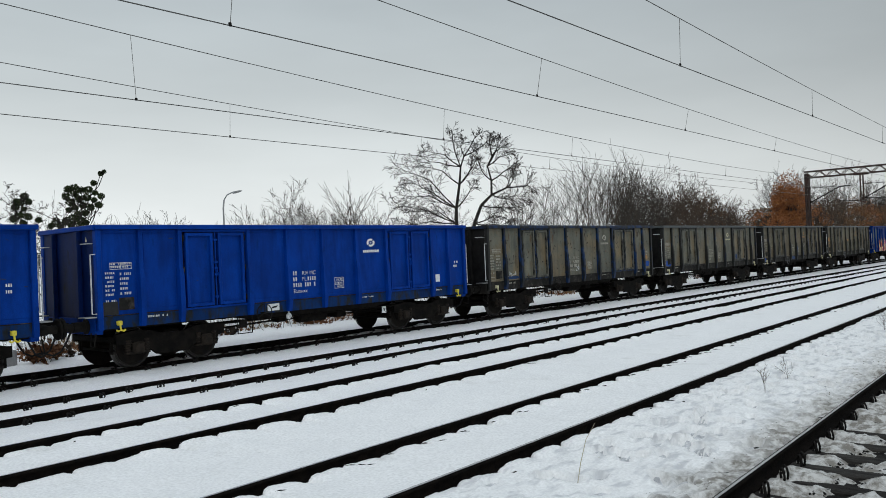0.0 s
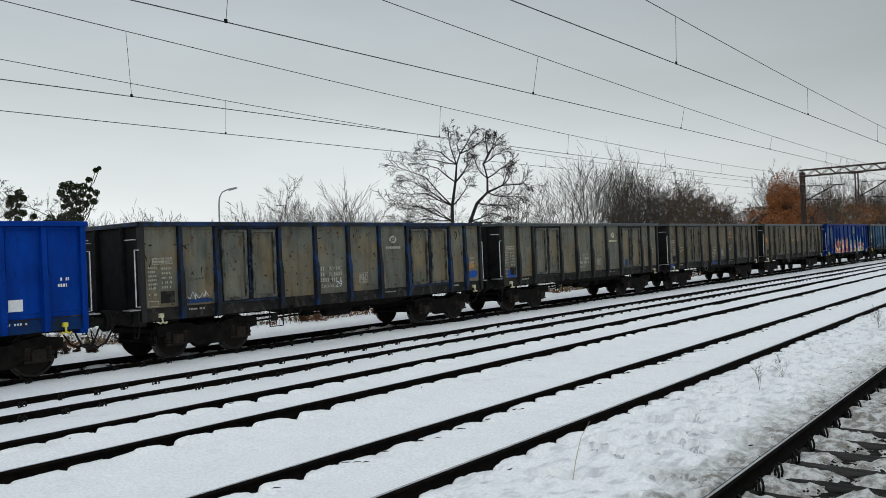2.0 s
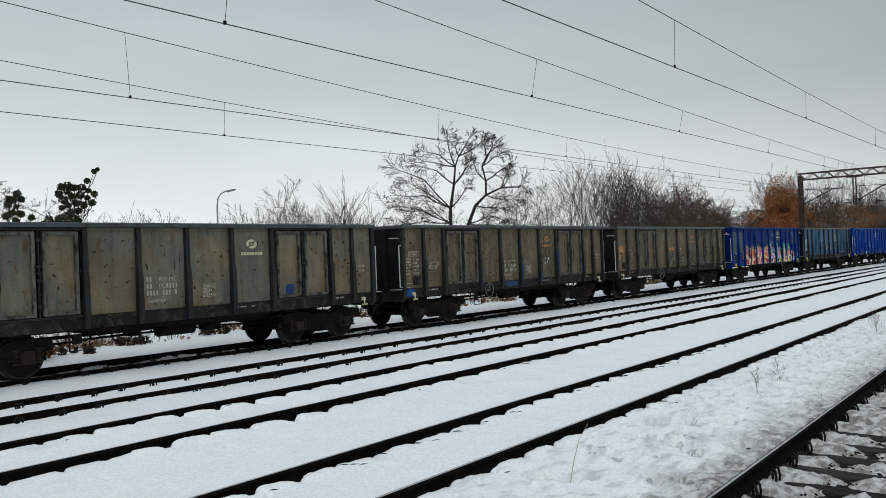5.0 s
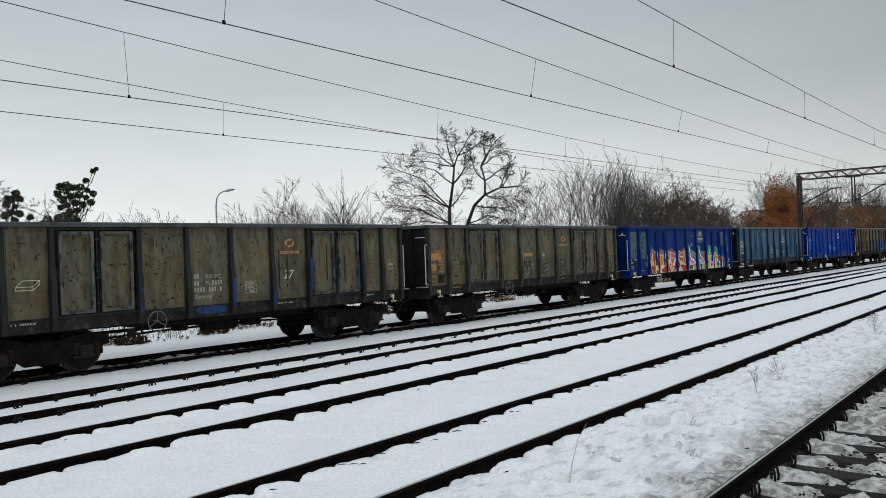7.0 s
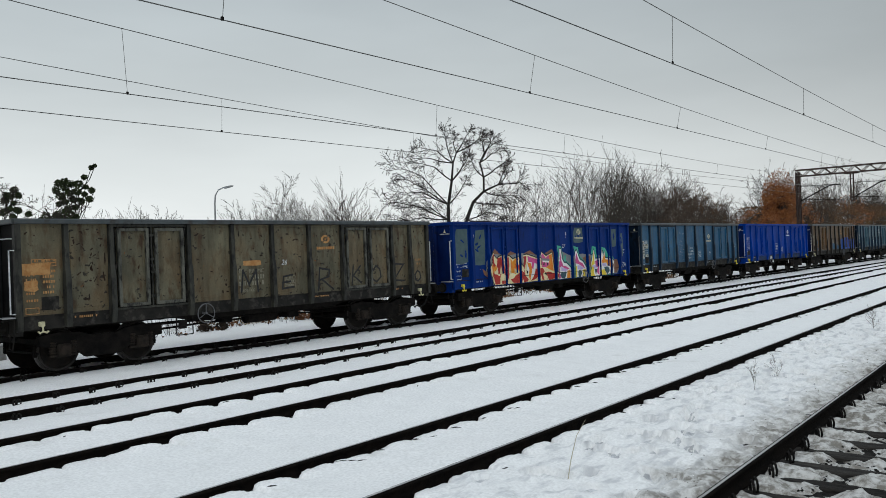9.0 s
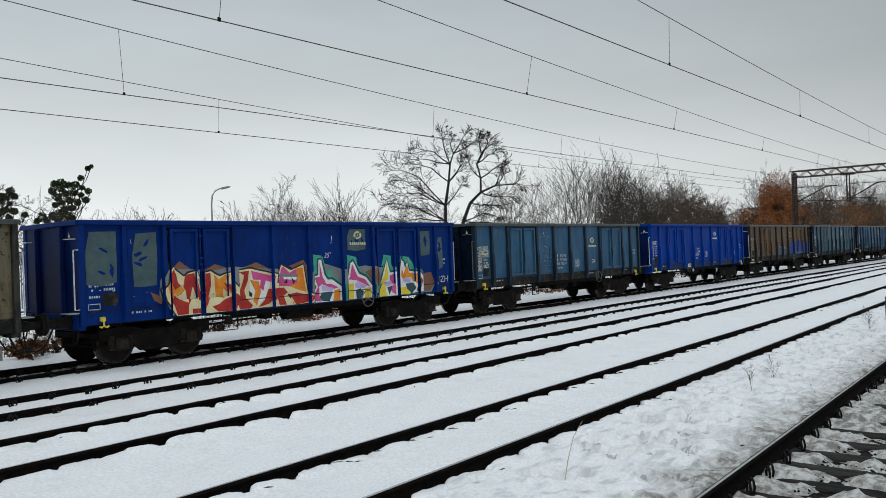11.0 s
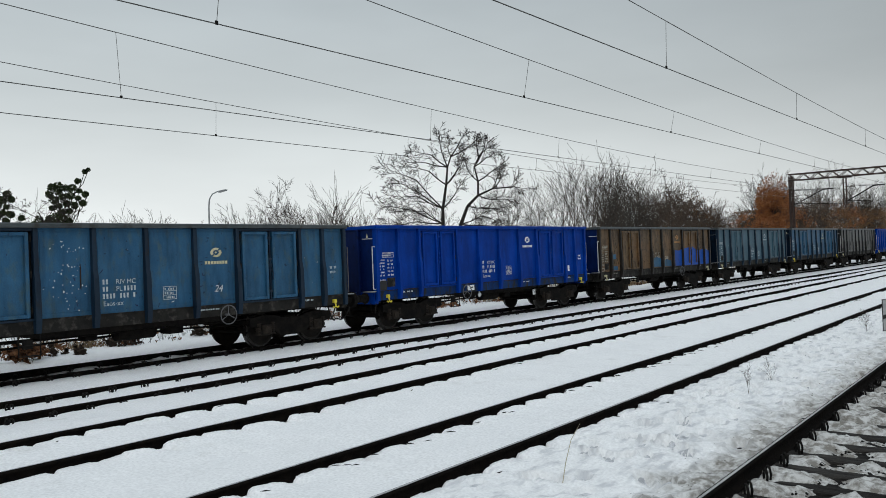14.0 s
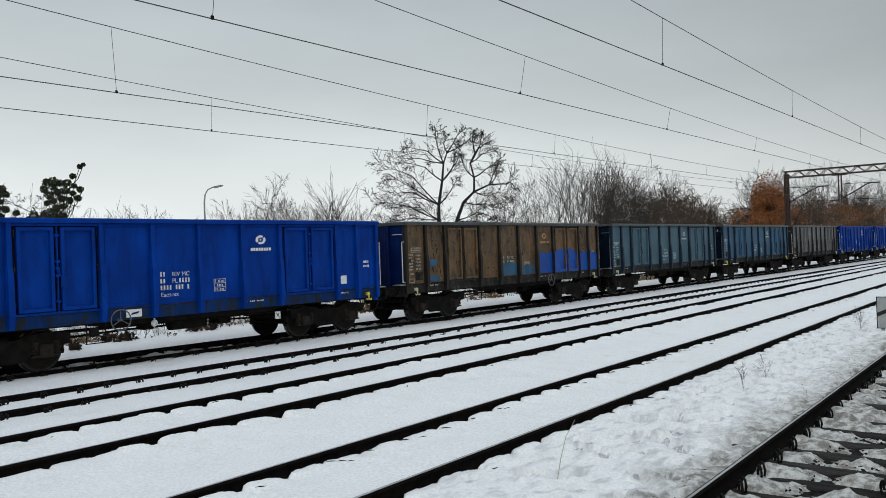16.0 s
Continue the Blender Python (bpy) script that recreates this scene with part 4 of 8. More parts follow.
def build_underframe(wagon):
    made = []

    def put(name, bm, mat, role="iron", label=""):
        o = part(name, bm, mat, wagon, label)
        o["role"] = role
        made.append(o)
        return o
    bm = bmesh.new()
    box(bm, 0.03, LENGTH - 0.03, -1.24, 1.24, 1.20, 1.255)
    put("floor", bm, SOLE)
    bm = bmesh.new()
    for y in (-0.22, 0.22):
        box(bm, 0.1, LENGTH - 0.1, y - 0.05, y + 0.05, 0.86, 1.19)
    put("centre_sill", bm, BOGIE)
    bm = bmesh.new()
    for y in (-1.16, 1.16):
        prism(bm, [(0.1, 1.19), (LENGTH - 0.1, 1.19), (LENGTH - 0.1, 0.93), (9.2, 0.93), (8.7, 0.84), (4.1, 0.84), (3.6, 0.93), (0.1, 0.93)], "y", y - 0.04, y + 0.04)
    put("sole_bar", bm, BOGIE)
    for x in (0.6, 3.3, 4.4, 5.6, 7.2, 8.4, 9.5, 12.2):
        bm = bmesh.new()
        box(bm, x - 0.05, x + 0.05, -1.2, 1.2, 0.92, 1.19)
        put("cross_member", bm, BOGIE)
    bm = bmesh.new()
    lathe(bm, [(5.95, 0.10), (6.0, 0.19), (6.95, 0.19), (7.0, 0.10)], (0, -0.72, 0.76), "x", 14)
    put("air_tank", bm, BOGIE)
    bm = bmesh.new()
    box(bm, 7.25, 7.65, -0.95, -0.5, 0.62, 0.86, 0.03)
    put("brake_valve", bm, BOGIE)
    bm = bmesh.new()
    box(bm, 5.2, 5.5, -0.9, -0.55, 0.66, 0.86, 0.03)
    put("brake_cylinder", bm, BOGIE)
    bm = bmesh.new()
    tube(bm, [(3.2, -0.45, 0.62), (5.0, -0.45, 0.68), (7.8, -0.45, 0.68), (9.6, -0.45, 0.62)], 0.028, 6)
    tube(bm, [(3.0, -1.05, 0.80), (9.8, -1.05, 0.80)], 0.02, 6)
    tube(bm, [(3.4, 0.6, 0.7), (9.4, 0.6, 0.7)], 0.025, 6)
    for x in (4.5, 6.0, 7.7, 8.6):
        tube(bm, [(x, -1.05, 0.80), (x, -1.05, 0.95)], 0.012, 5)
        tube(bm, [(x, -0.45, 0.67), (x, -0.45, 0.95)], 0.014, 5)
    put("brake_rod", bm, BOGIE)
    # switching gear under the sill, with its hanger
    bm = bmesh.new()
    tube(bm, [(3.62, -1.30, 0.97), (3.62, -1.30, 0.52), (4.06, -1.30, 0.52), (4.06, -1.30, 0.97)], 0.018, 5)
    tube(bm, [(3.62, -1.30, 0.74), (4.06, -1.30, 0.74)], 0.014, 5)
    box(bm, 3.72, 3.92, -1.27, -1.2, 0.66, 0.86, 0.01)
    put("shunter_step", bm, IRON)
    return made


def build_bogie(wagon, c):
    base = new("bogie")
    base.parent = wagon
    base.matrix_basis = pose(c, 0, 0)
    made = []

    def put(name, bm, mat, parent=None, label=""):
        o = part(name, bm, mat, parent or base, label)
        o["role"] = "iron"
        made.append(o)
        return o
    for s in (-1, 1):
        bm = bmesh.new()
        y0, y1 = sorted((s * 0.95, s * 1.07))
        prism(bm, [(-1.42, 0.58), (-1.42, 0.80), (-0.95, 0.86), (-0.55, 0.82), (-0.30, 0.74), (0.30, 0.74), (0.55, 0.82), (0.95, 0.86), (1.42, 0.80), (1.42, 0.58), (1.12, 0.54), (0.66, 0.46), (0.40, 0.26), (-0.40, 0.26), (-0.66, 0.46), (-1.12, 0.54)], "y", y0, y1)
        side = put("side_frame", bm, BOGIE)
        for e in (-0.9, 0.9):
            bm = bmesh.new()
            box(bm, e - 0.15, e + 0.15, min(s * 0.93, s * 1.14), max(s * 0.93, s * 1.14), 0.32, 0.60, 0.035)
            lathe(bm, [(s * 1.14 - 0.02, 0.10), (s * 1.14 + 0.02, 0.10)], (e, 0, 0.46), "y", 12)
            box(bm, e - 0.30, e + 0.30, min(s * 0.97, s * 1.10), max(s * 0.97, s * 1.10), 0.33, 0.38, 0.01)
            put("axle_box", bm, CASTING, side)
            for d in (-0.22, 0.22):
                bm = bmesh.new()
                rows = []
                for k in range(5):
                    z = 0.39 + 0.055 * k
                    rows += [(z, 0.062), (z + 0.02, 0.082), (z + 0.034, 0.082), (z + 0.05, 0.062)]
                lathe(bm, rows, (e + d, s * 1.03, 0), "z", 10)
                put("spring", bm, CASTING, side)
    bm = bmesh.new()
    box(bm, -0.20, 0.20, -1.0, 1.0, 0.56, 0.80, 0.03)
    box(bm, -0.30, 0.30, -0.35, 0.35, 0.78, 0.88, 0.02)
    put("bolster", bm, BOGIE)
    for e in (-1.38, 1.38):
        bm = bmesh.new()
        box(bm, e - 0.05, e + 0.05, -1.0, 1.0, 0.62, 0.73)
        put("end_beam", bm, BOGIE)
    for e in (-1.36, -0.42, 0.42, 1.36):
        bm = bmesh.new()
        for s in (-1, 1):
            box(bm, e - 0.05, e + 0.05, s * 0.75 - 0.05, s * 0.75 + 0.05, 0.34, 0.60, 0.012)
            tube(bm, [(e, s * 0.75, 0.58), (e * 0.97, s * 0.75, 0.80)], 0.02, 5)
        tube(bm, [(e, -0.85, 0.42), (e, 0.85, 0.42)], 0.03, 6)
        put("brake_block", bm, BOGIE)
    return base, made


# lighter than BOGIE: highlights on axle boxes and springs as base colour
CASTING = material("highlit_casting", (0.012, 0.010, 0.009), (0.034, 0.026, 0.020), scale=7, rough=0.75, bump=0.35, gloss=0.12)
RIM = material("wheel_rim", (0.012, 0.011, 0.010), (0.026, 0.022, 0.019), scale=6, rough=0.6, metal=0.2, bump=0.1)


def wheelset_mesh():
    bm = bmesh.new()
    for s in (-1, 1):
        rows = [(s * 0.675, 0.40), (s * 0.678, 0.488), (s * 0.695, 0.492), (s * 0.708, 0.467), (s * 0.805, 0.457), (s * 0.81, 0.41), (s * 0.775, 0.385), (s * 0.765, 0.20), (s * 0.83, 0.15), (s * 0.83, 0.095)]
        lathe(bm, rows if s > 0 else rows[::-1], (0, 0, 0), "y", 30)
    lathe(bm, [(-0.98, 0.065), (-0.82, 0.09), (-0.6, 0.085), (0.6, 0.085), (0.82, 0.09), (0.98, 0.065)], (0, 0, 0), "y", 12)
    for s in (-1, 1):
        # chalk and paint marks on the rim, which turn with it
        for a in (0.3, 2.4, 4.4):
            p = Vector((0.42 * math.cos(a), s * 0.812, 0.42 * math.sin(a)))
            tube(bm, [p - Vector((0, s * 0.005, 0)), p + Vector((0, s * 0.004, 0))], 0.018, 6)
    me = bpy.data.meshes.new("wheelset")
    bm.to_mesh(me)
    bm.free()
    me.materials.append(WHEEL)
    me.materials.append(TREAD)
    me.materials.append(RIM)
    for p in me.polygons:
        r = math.hypot(p.center.x, p.center.z)
        p.material_index = 1 if r > 0.455 and abs(abs(p.center.y) - 0.757) < 0.06 else 2 if r > 0.37 and abs(p.center.y) > 0.77 else 0
    return me


def build_wagon():
    wagon = thing("coal_wagon", "open-topped four-axle steel coal wagon", "freight wagon", "wagons of the coal train")
    build_side(wagon, False)
    build_side(wagon, True)
    build_end(wagon, 0.0, -1)
    build_end(wagon, LENGTH, 1)
    build_underframe(wagon)
    for c in BOGIES:
        build_bogie(wagon, c)
    axles = wheelset_mesh()
    for c in BOGIES:
        for e in (-0.9, 0.9):
            o = new("wheelset", axles)
            o.parent, o.matrix_basis = wagon, pose(c + e, 0, WHEEL_R)
    # handwheel of the brake
    return wagon


# panel, door frame, trim, corner, end, sill, label
SCHEMES = {
    "blue": (BLUE, BLUE, BLUE, BLUE, NAVY, BLUE_SILL, "bright blue open coal wagon with white markings"),
    "graffiti": (BLUE_B, BLUE_B, BLUE_B, BLUE_B, NAVY, BLUE_B, "deep blue open coal wagon sprayed with bright graffiti"),
    "grey_blue": (GREY_A, GREY_LEAF, BLUE_TRIM, GREY_TRIM, SHADE_BLACK, SOLE, "olive-grey open coal wagon with worn blue uprights"),
    "grey": (GREY_A, GREY_LEAF, GREY_TRIM, GREY_TRIM, SHADE_BLACK, SOLE, "olive-grey open coal wagon with dark uprights and rust scars"),
    "pale": (GREY_C, GREY_C, GREY_TRIM, GREY_TRIM, GREY_TRIM, SOLE, "pale grey grimy open coal wagon"),
    "olive": (GREY_B, GREY_LEAF, GREY_TRIM, GREY_TRIM, SHADE_BLACK, SOLE, "grimy olive-brown open coal wagon scarred with rust"),
    "olive_pale": (GREY_B, GREY_LEAF, OLIVE_TRIM, OLIVE_TRIM, SHADE_BLACK, SOLE, "grimy olive-grey open coal wagon with sprayed black letters"),
    "teal": (TEAL, TEAL, TEAL_TRIM, TEAL_TRIM, TEAL_END, SOLE, "faded teal-blue open coal wagon with pale markings"),
    "pale_teal": (TEAL_B, TEAL_B, TEAL_TRIM, TEAL_TRIM, TEAL_END, SOLE, "pale teal grimy open coal wagon"),
    "tan": (TAN, TAN, TAN_TRIM, TAN_TRIM, NAVY, SOLE, "rusty tan open coal wagon with a fresh blue patch"),
    "brown": (BROWN, BROWN, TAN_TRIM, TAN_TRIM, TAN_TRIM, SOLE, "dark brown grimy open coal wagon"),
}
ORDER = ["blue", "blue", "grey_blue", "grey", "olive", "olive_pale", "graffiti", "teal", "blue", "tan", "pale_teal", "teal", "pale", "blue", "blue", "brown", "teal", "grey", "blue"]
WAGONS = []


def dress(wagon, scheme):
    panel, leaf, trim, corner, end, sill, label = SCHEMES[scheme]
    pick = {"panel": panel, "leaf": leaf, "trim": trim, "corner": corner, "end": end, "sill": sill, "latch": trim, "endsill": sill if scheme != "blue" else BLUE, "cap": trim if scheme in ("blue", "graffiti", "grey_blue") else RAIL_CAP}
    if "teal" in scheme:
        pick["rail"] = DULL
    for o in wagon.children_recursive:
        role = o.get("role")
        if role in pick and o.material_slots:
            o.material_slots[0].link = "OBJECT"
            o.material_slots[0].material = pick[role]
    wagon["label"] = label


def build_train():
    first = build_wagon()
    for n, scheme in enumerate(ORDER):
        m = pose(START_X + PITCH_W * (n - 1), AXIS_Y, 0)
        w = first if n == 0 else copy_thing(first, m)
        w.matrix_basis = m
        WAGONS.append(w)
    for w, scheme in zip(WAGONS, ORDER):
        dress(w, scheme)


build_train()


# ---- trees, shrubs and grass beyond the train ----
BARK = material("grey_bark", (0.012, 0.011, 0.010), (0.030, 0.026, 0.022), scale=6, rough=0.9, bump=0.3)
BARK_B = material("brown_bark", (0.050, 0.036, 0.027), (0.085, 0.060, 0.043), scale=6, rough=0.9, bump=0.2, vary=0.25)
TWIG = material("twigs", (0.028, 0.024, 0.020), (0.062, 0.052, 0.042), scale=1.2, rough=0.9, bump=0, vary=0.2)
BRUSH = material("brown_brush", (0.030, 0.021, 0.016), (0.075, 0.045, 0.030), scale=0.25, rough=0.95, bump=0)
LEAF_RUST = material("rust_leaves", (0.21, 0.075, 0.026), (0.33, 0.13, 0.045), scale=0.9, rough=0.8, bump=0)
LEAF_BROWN = material("brown_leaves", (0.105, 0.055, 0.026), (0.17, 0.092, 0.042), scale=0.6, rough=0.85, bump=0)
MISTLETOE = material("mistletoe_green", (0.018, 0.030, 0.010), (0.04, 0.055, 0.018), scale=3, rough=0.8, bump=0)
GRASS_DRY = material("dry_grass", (0.17, 0.105, 0.055), (0.33, 0.25, 0.15), scale=0.7, rough=0.95, bump=0, spots=(0.16, 0.07, 0.035), spot_scale=0.5, spot_mix=(0.55, 0.65))

LITTER = material("leaf_litter", (0.10, 0.042, 0.020), (0.24, 0.115, 0.055), scale=2.5, rough=0.9, bump=0, mix=(0.4, 0.6))


def rods(a, b, ra, rb, sides=3):
    """Verts and quads for many tapered rods from a to b."""
    a, b = np.asarray(a, float), np.asarray(b, float)
    way = b - a
    way /= np.linalg.norm(way, axis=1, keepdims=True) + 1e-9
    ref = np.where(np.abs(way[:, 2:3]) < 0.9, np.array([[0, 0, 1.0]]), np.array([[1.0, 0, 0]]))
    u = np.cross(way, ref)
    u /= np.linalg.norm(u, axis=1, keepdims=True) + 1e-9
    w = np.cross(way, u)
    ra, rb = np.broadcast_to(ra, len(a))[:, None], np.broadcast_to(rb, len(a))[:, None]
    ring = []
    for k in range(sides):
        t = 2 * math.pi * k / sides
        d = u * math.cos(t) + w * math.sin(t)
        ring.append((a + d * ra, b + d * rb))
    verts = np.stack([r[0] for r in ring] + [r[1] for r in ring], 1).reshape(-1, 3)
    base = np.arange(len(a))[:, None] * 2 * sides
    faces = []
    for k in range(sides):
        j = (k + 1) % sides
        faces.append(np.concatenate([base + k, base + j, base + sides + j, base + sides + k], 1))
    return verts, np.stack(faces, 1).reshape(-1, 4)


class Growth:
    """Limbs and twigs of one tree, grown limb by limb."""

    def __init__(self, seed):
        self.rnd = random.Random(seed)
        self.segs = []

    def limb(self, start, way, length, radius, level, levels, bend, lift, spread, kids, thin):
        rnd = self.rnd
        n = max(3, int(length / (0.45 if level < 2 else 0.3)))
        n = min(n, 9)
        p, d = Vector(start), Vector(way).normalized()
        step = length / n
        path = [(p.copy(), radius)]
        for i in range(n):
            d = (d + Vector((rnd.gauss(0, bend), rnd.gauss(0, bend), rnd.gauss(0, bend) + lift))).normalized()
            q = p + d * step
            r = max(thin, radius * (1 - 0.8 * (i + 1) / n))
            self.segs.append((tuple(p), tuple(q), path[-1][1], r, level))
            p = q
            path.append((p.copy(), r))
        if level < levels:
            count = kids[min(level, len(kids) - 1)]
            for k in range(count):
                f = 0.28 + 0.72 * (k + rnd.random()) / count
                i = min(int(f * n), n - 1)
                at = path[i][0].lerp(path[i + 1][0], f * n - i)
                along = (path[i + 1][0] - path[i][0]).normalized()
                side = along.cross(Vector((rnd.gauss(0, 1), rnd.gauss(0, 1), rnd.gauss(0, 1)))).normalized()
                a = math.radians(rnd.uniform(*spread))
                self.limb(at, along * math.cos(a) + side * math.sin(a), length * rnd.uniform(0.38, 0.62) * (1.1 - 0.4 * f), max(thin, path[i][1] * 0.6), level + 1, levels, bend, lift, spread, kids, thin)

    def meshes(self, split):
        thick = [s for s in self.segs if s[4] < split]
        fine = [s for s in self.segs if s[4] >= split]
        out = []
        for group, sides in ((thick, 6), (fine, 3)):
            if not group:
                out.append(None)
                continue
            g = np.array([(*s[0], *s[1], s[2], s[3]) for s in group])
            out.append(rods(g[:, :3], g[:, 3:6], g[:, 6], g[:, 7], sides))
        return out


def cards(points, size, seed, squash=1.0):
    """Small leaf blades scattered at points, each a bent pair of triangles."""
    rs = np.random.RandomState(seed)
    p = np.asarray(points, float)
    n = len(p)
    u = rs.normal(size=(n, 3))
    u /= np.linalg.norm(u, axis=1, keepdims=True)
    w = np.cross(u, rs.normal(size=(n, 3)))
    w /= np.linalg.norm(w, axis=1, keepdims=True)
    s = size * rs.uniform(0.6, 1.35, (n, 1))
    lift = np.cross(u, w) * s * 0.25
    v = np.stack([p - u * s, p + w * s * 0.45 * squash + lift, p + u * s, p - w * s * 0.45 * squash + lift], 1).reshape(-1, 3)
    return v, np.arange(4 * n).reshape(-1, 4)


def tree_thing(name, label, category, grown, split, bark, twig, group="", m=None, leaves=None):
    base = thing(name, label, category, group, m)
    trunk, crown = grown.meshes(split)
    if trunk:
        new("trunk", raw_mesh("trunk", *trunk, [bark])).parent = base
    if crown:
        v, f = crown
        o = new("crown", raw_mesh("crown", v, f, [twig]))
        o.parent = base
    if leaves:
        (v, f), mat = leaves
        new("leaves", raw_mesh("leaves", v, f, [mat])).parent = base
    return base


def spread_tree(seed, height, stems, label, m, thin=0.014, bark=BARK, twig=TWIG):
    g = Growth(seed)
    for (dx, dy, lean_x, lean_y, part_h, r) in stems:
        start, way = Vector((dx, dy, -0.3)), Vector((lean_x, lean_y, 1))
        g.limb(start, way, height * part_h, r, 0, 4, 0.10, 0.015, (35, 75), [8, 6, 5, 4], thin)
    return tree_thing("bare_tree", label, "tree", g, 2, bark, twig, m=m)


def shoot_bush(seed, height, stems, label, thin=0.013, fan=0.35, levels=2, kids=(9, 5), bend=0.055, spread=(18, 42), name="bare_shrub", group="leafless shrubs beyond the tracks", bark=BARK_B, twig=TWIG, m=None):
    g = Growth(seed)
    rnd = random.Random(seed + 99)
    for k in range(stems):
        a = rnd.uniform(0, 2 * math.pi)
        d = rnd.uniform(0, 0.6)
        lean = fan * rnd.uniform(0.15, 1)
        g.limb((d * math.cos(a), d * math.sin(a), -0.2), (lean * math.cos(a), lean * math.sin(a), 1), height * rnd.uniform(0.65, 1.0), height * 0.0065, 0, levels, bend, 0.05, spread, list(kids), thin)
    return tree_thing(name, label, "shrub", g, 1, bark, twig, group, m)


def crown_points(seed, n, cx, cz, rx, rz, holes=0.35):
    """Leaf places on an uneven crown with gaps."""
    rs = np.random.RandomState(seed)
    p = rs.normal(size=(n * 3, 3))
    p /= np.linalg.norm(p, axis=1, keepdims=True)
    p *= rs.uniform(0.25, 1.0, (len(p), 1)) ** 0.6
    bumps = wave(p[:, 0] * 2.2 + 9, p[:, 2] * 2.2 + seed, 3) * 0.5 + wave(p[:, 1] * 2.4 + 5, p[:, 2] * 3 + 2, 4) * 0.5
    p = p[bumps > -holes * 0.35][:n]
    k = 1 + 0.25 * wave(p[:, 0] * 1.5 + 3, p[:, 2] * 1.5 + seed * 3.1, 5)
    return np.stack([cx + p[:, 0] * rx * k, p[:, 1] * rx * k, cz + p[:, 2] * rz * k], 1)


def leafy_tree(seed, height, width, mat, label, m, n=5000, size=0.2, name="autumn_tree", low=0.12):
    g = Growth(seed)
    g.limb((0, 0, -0.3), (0.03, 0.02, 1), height * 0.70, height * 0.016, 0, 3, 0.05, 0.03, (30, 60), [14, 7, 4], 0.03)
    pts = crown_points(seed, n, 0, height * (0.5 + low / 2), width, height * (0.5 - low / 2))
    return tree_thing(name, label, "tree", g, 1, BARK, BARK_B, m=m, leaves=(cards(pts, size, seed), mat))


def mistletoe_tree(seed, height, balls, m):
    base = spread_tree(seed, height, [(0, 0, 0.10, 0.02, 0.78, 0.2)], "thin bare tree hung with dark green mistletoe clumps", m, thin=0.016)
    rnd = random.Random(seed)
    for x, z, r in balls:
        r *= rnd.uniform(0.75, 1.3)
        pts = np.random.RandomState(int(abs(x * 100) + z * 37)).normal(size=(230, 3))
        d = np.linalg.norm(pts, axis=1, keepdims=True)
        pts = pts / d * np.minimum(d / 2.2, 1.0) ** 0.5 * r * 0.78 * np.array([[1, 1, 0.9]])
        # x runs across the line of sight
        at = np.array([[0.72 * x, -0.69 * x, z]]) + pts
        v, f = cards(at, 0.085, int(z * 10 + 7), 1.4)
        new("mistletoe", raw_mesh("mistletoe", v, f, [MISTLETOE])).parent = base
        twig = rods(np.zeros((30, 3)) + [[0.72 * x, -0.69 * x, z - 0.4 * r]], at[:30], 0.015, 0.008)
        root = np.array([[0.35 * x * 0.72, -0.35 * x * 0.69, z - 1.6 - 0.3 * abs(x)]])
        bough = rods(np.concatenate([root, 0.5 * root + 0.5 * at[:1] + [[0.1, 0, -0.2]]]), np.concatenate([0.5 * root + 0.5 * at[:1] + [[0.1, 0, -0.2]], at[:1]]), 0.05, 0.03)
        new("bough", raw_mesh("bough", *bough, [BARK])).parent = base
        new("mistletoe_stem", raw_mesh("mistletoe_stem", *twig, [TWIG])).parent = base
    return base


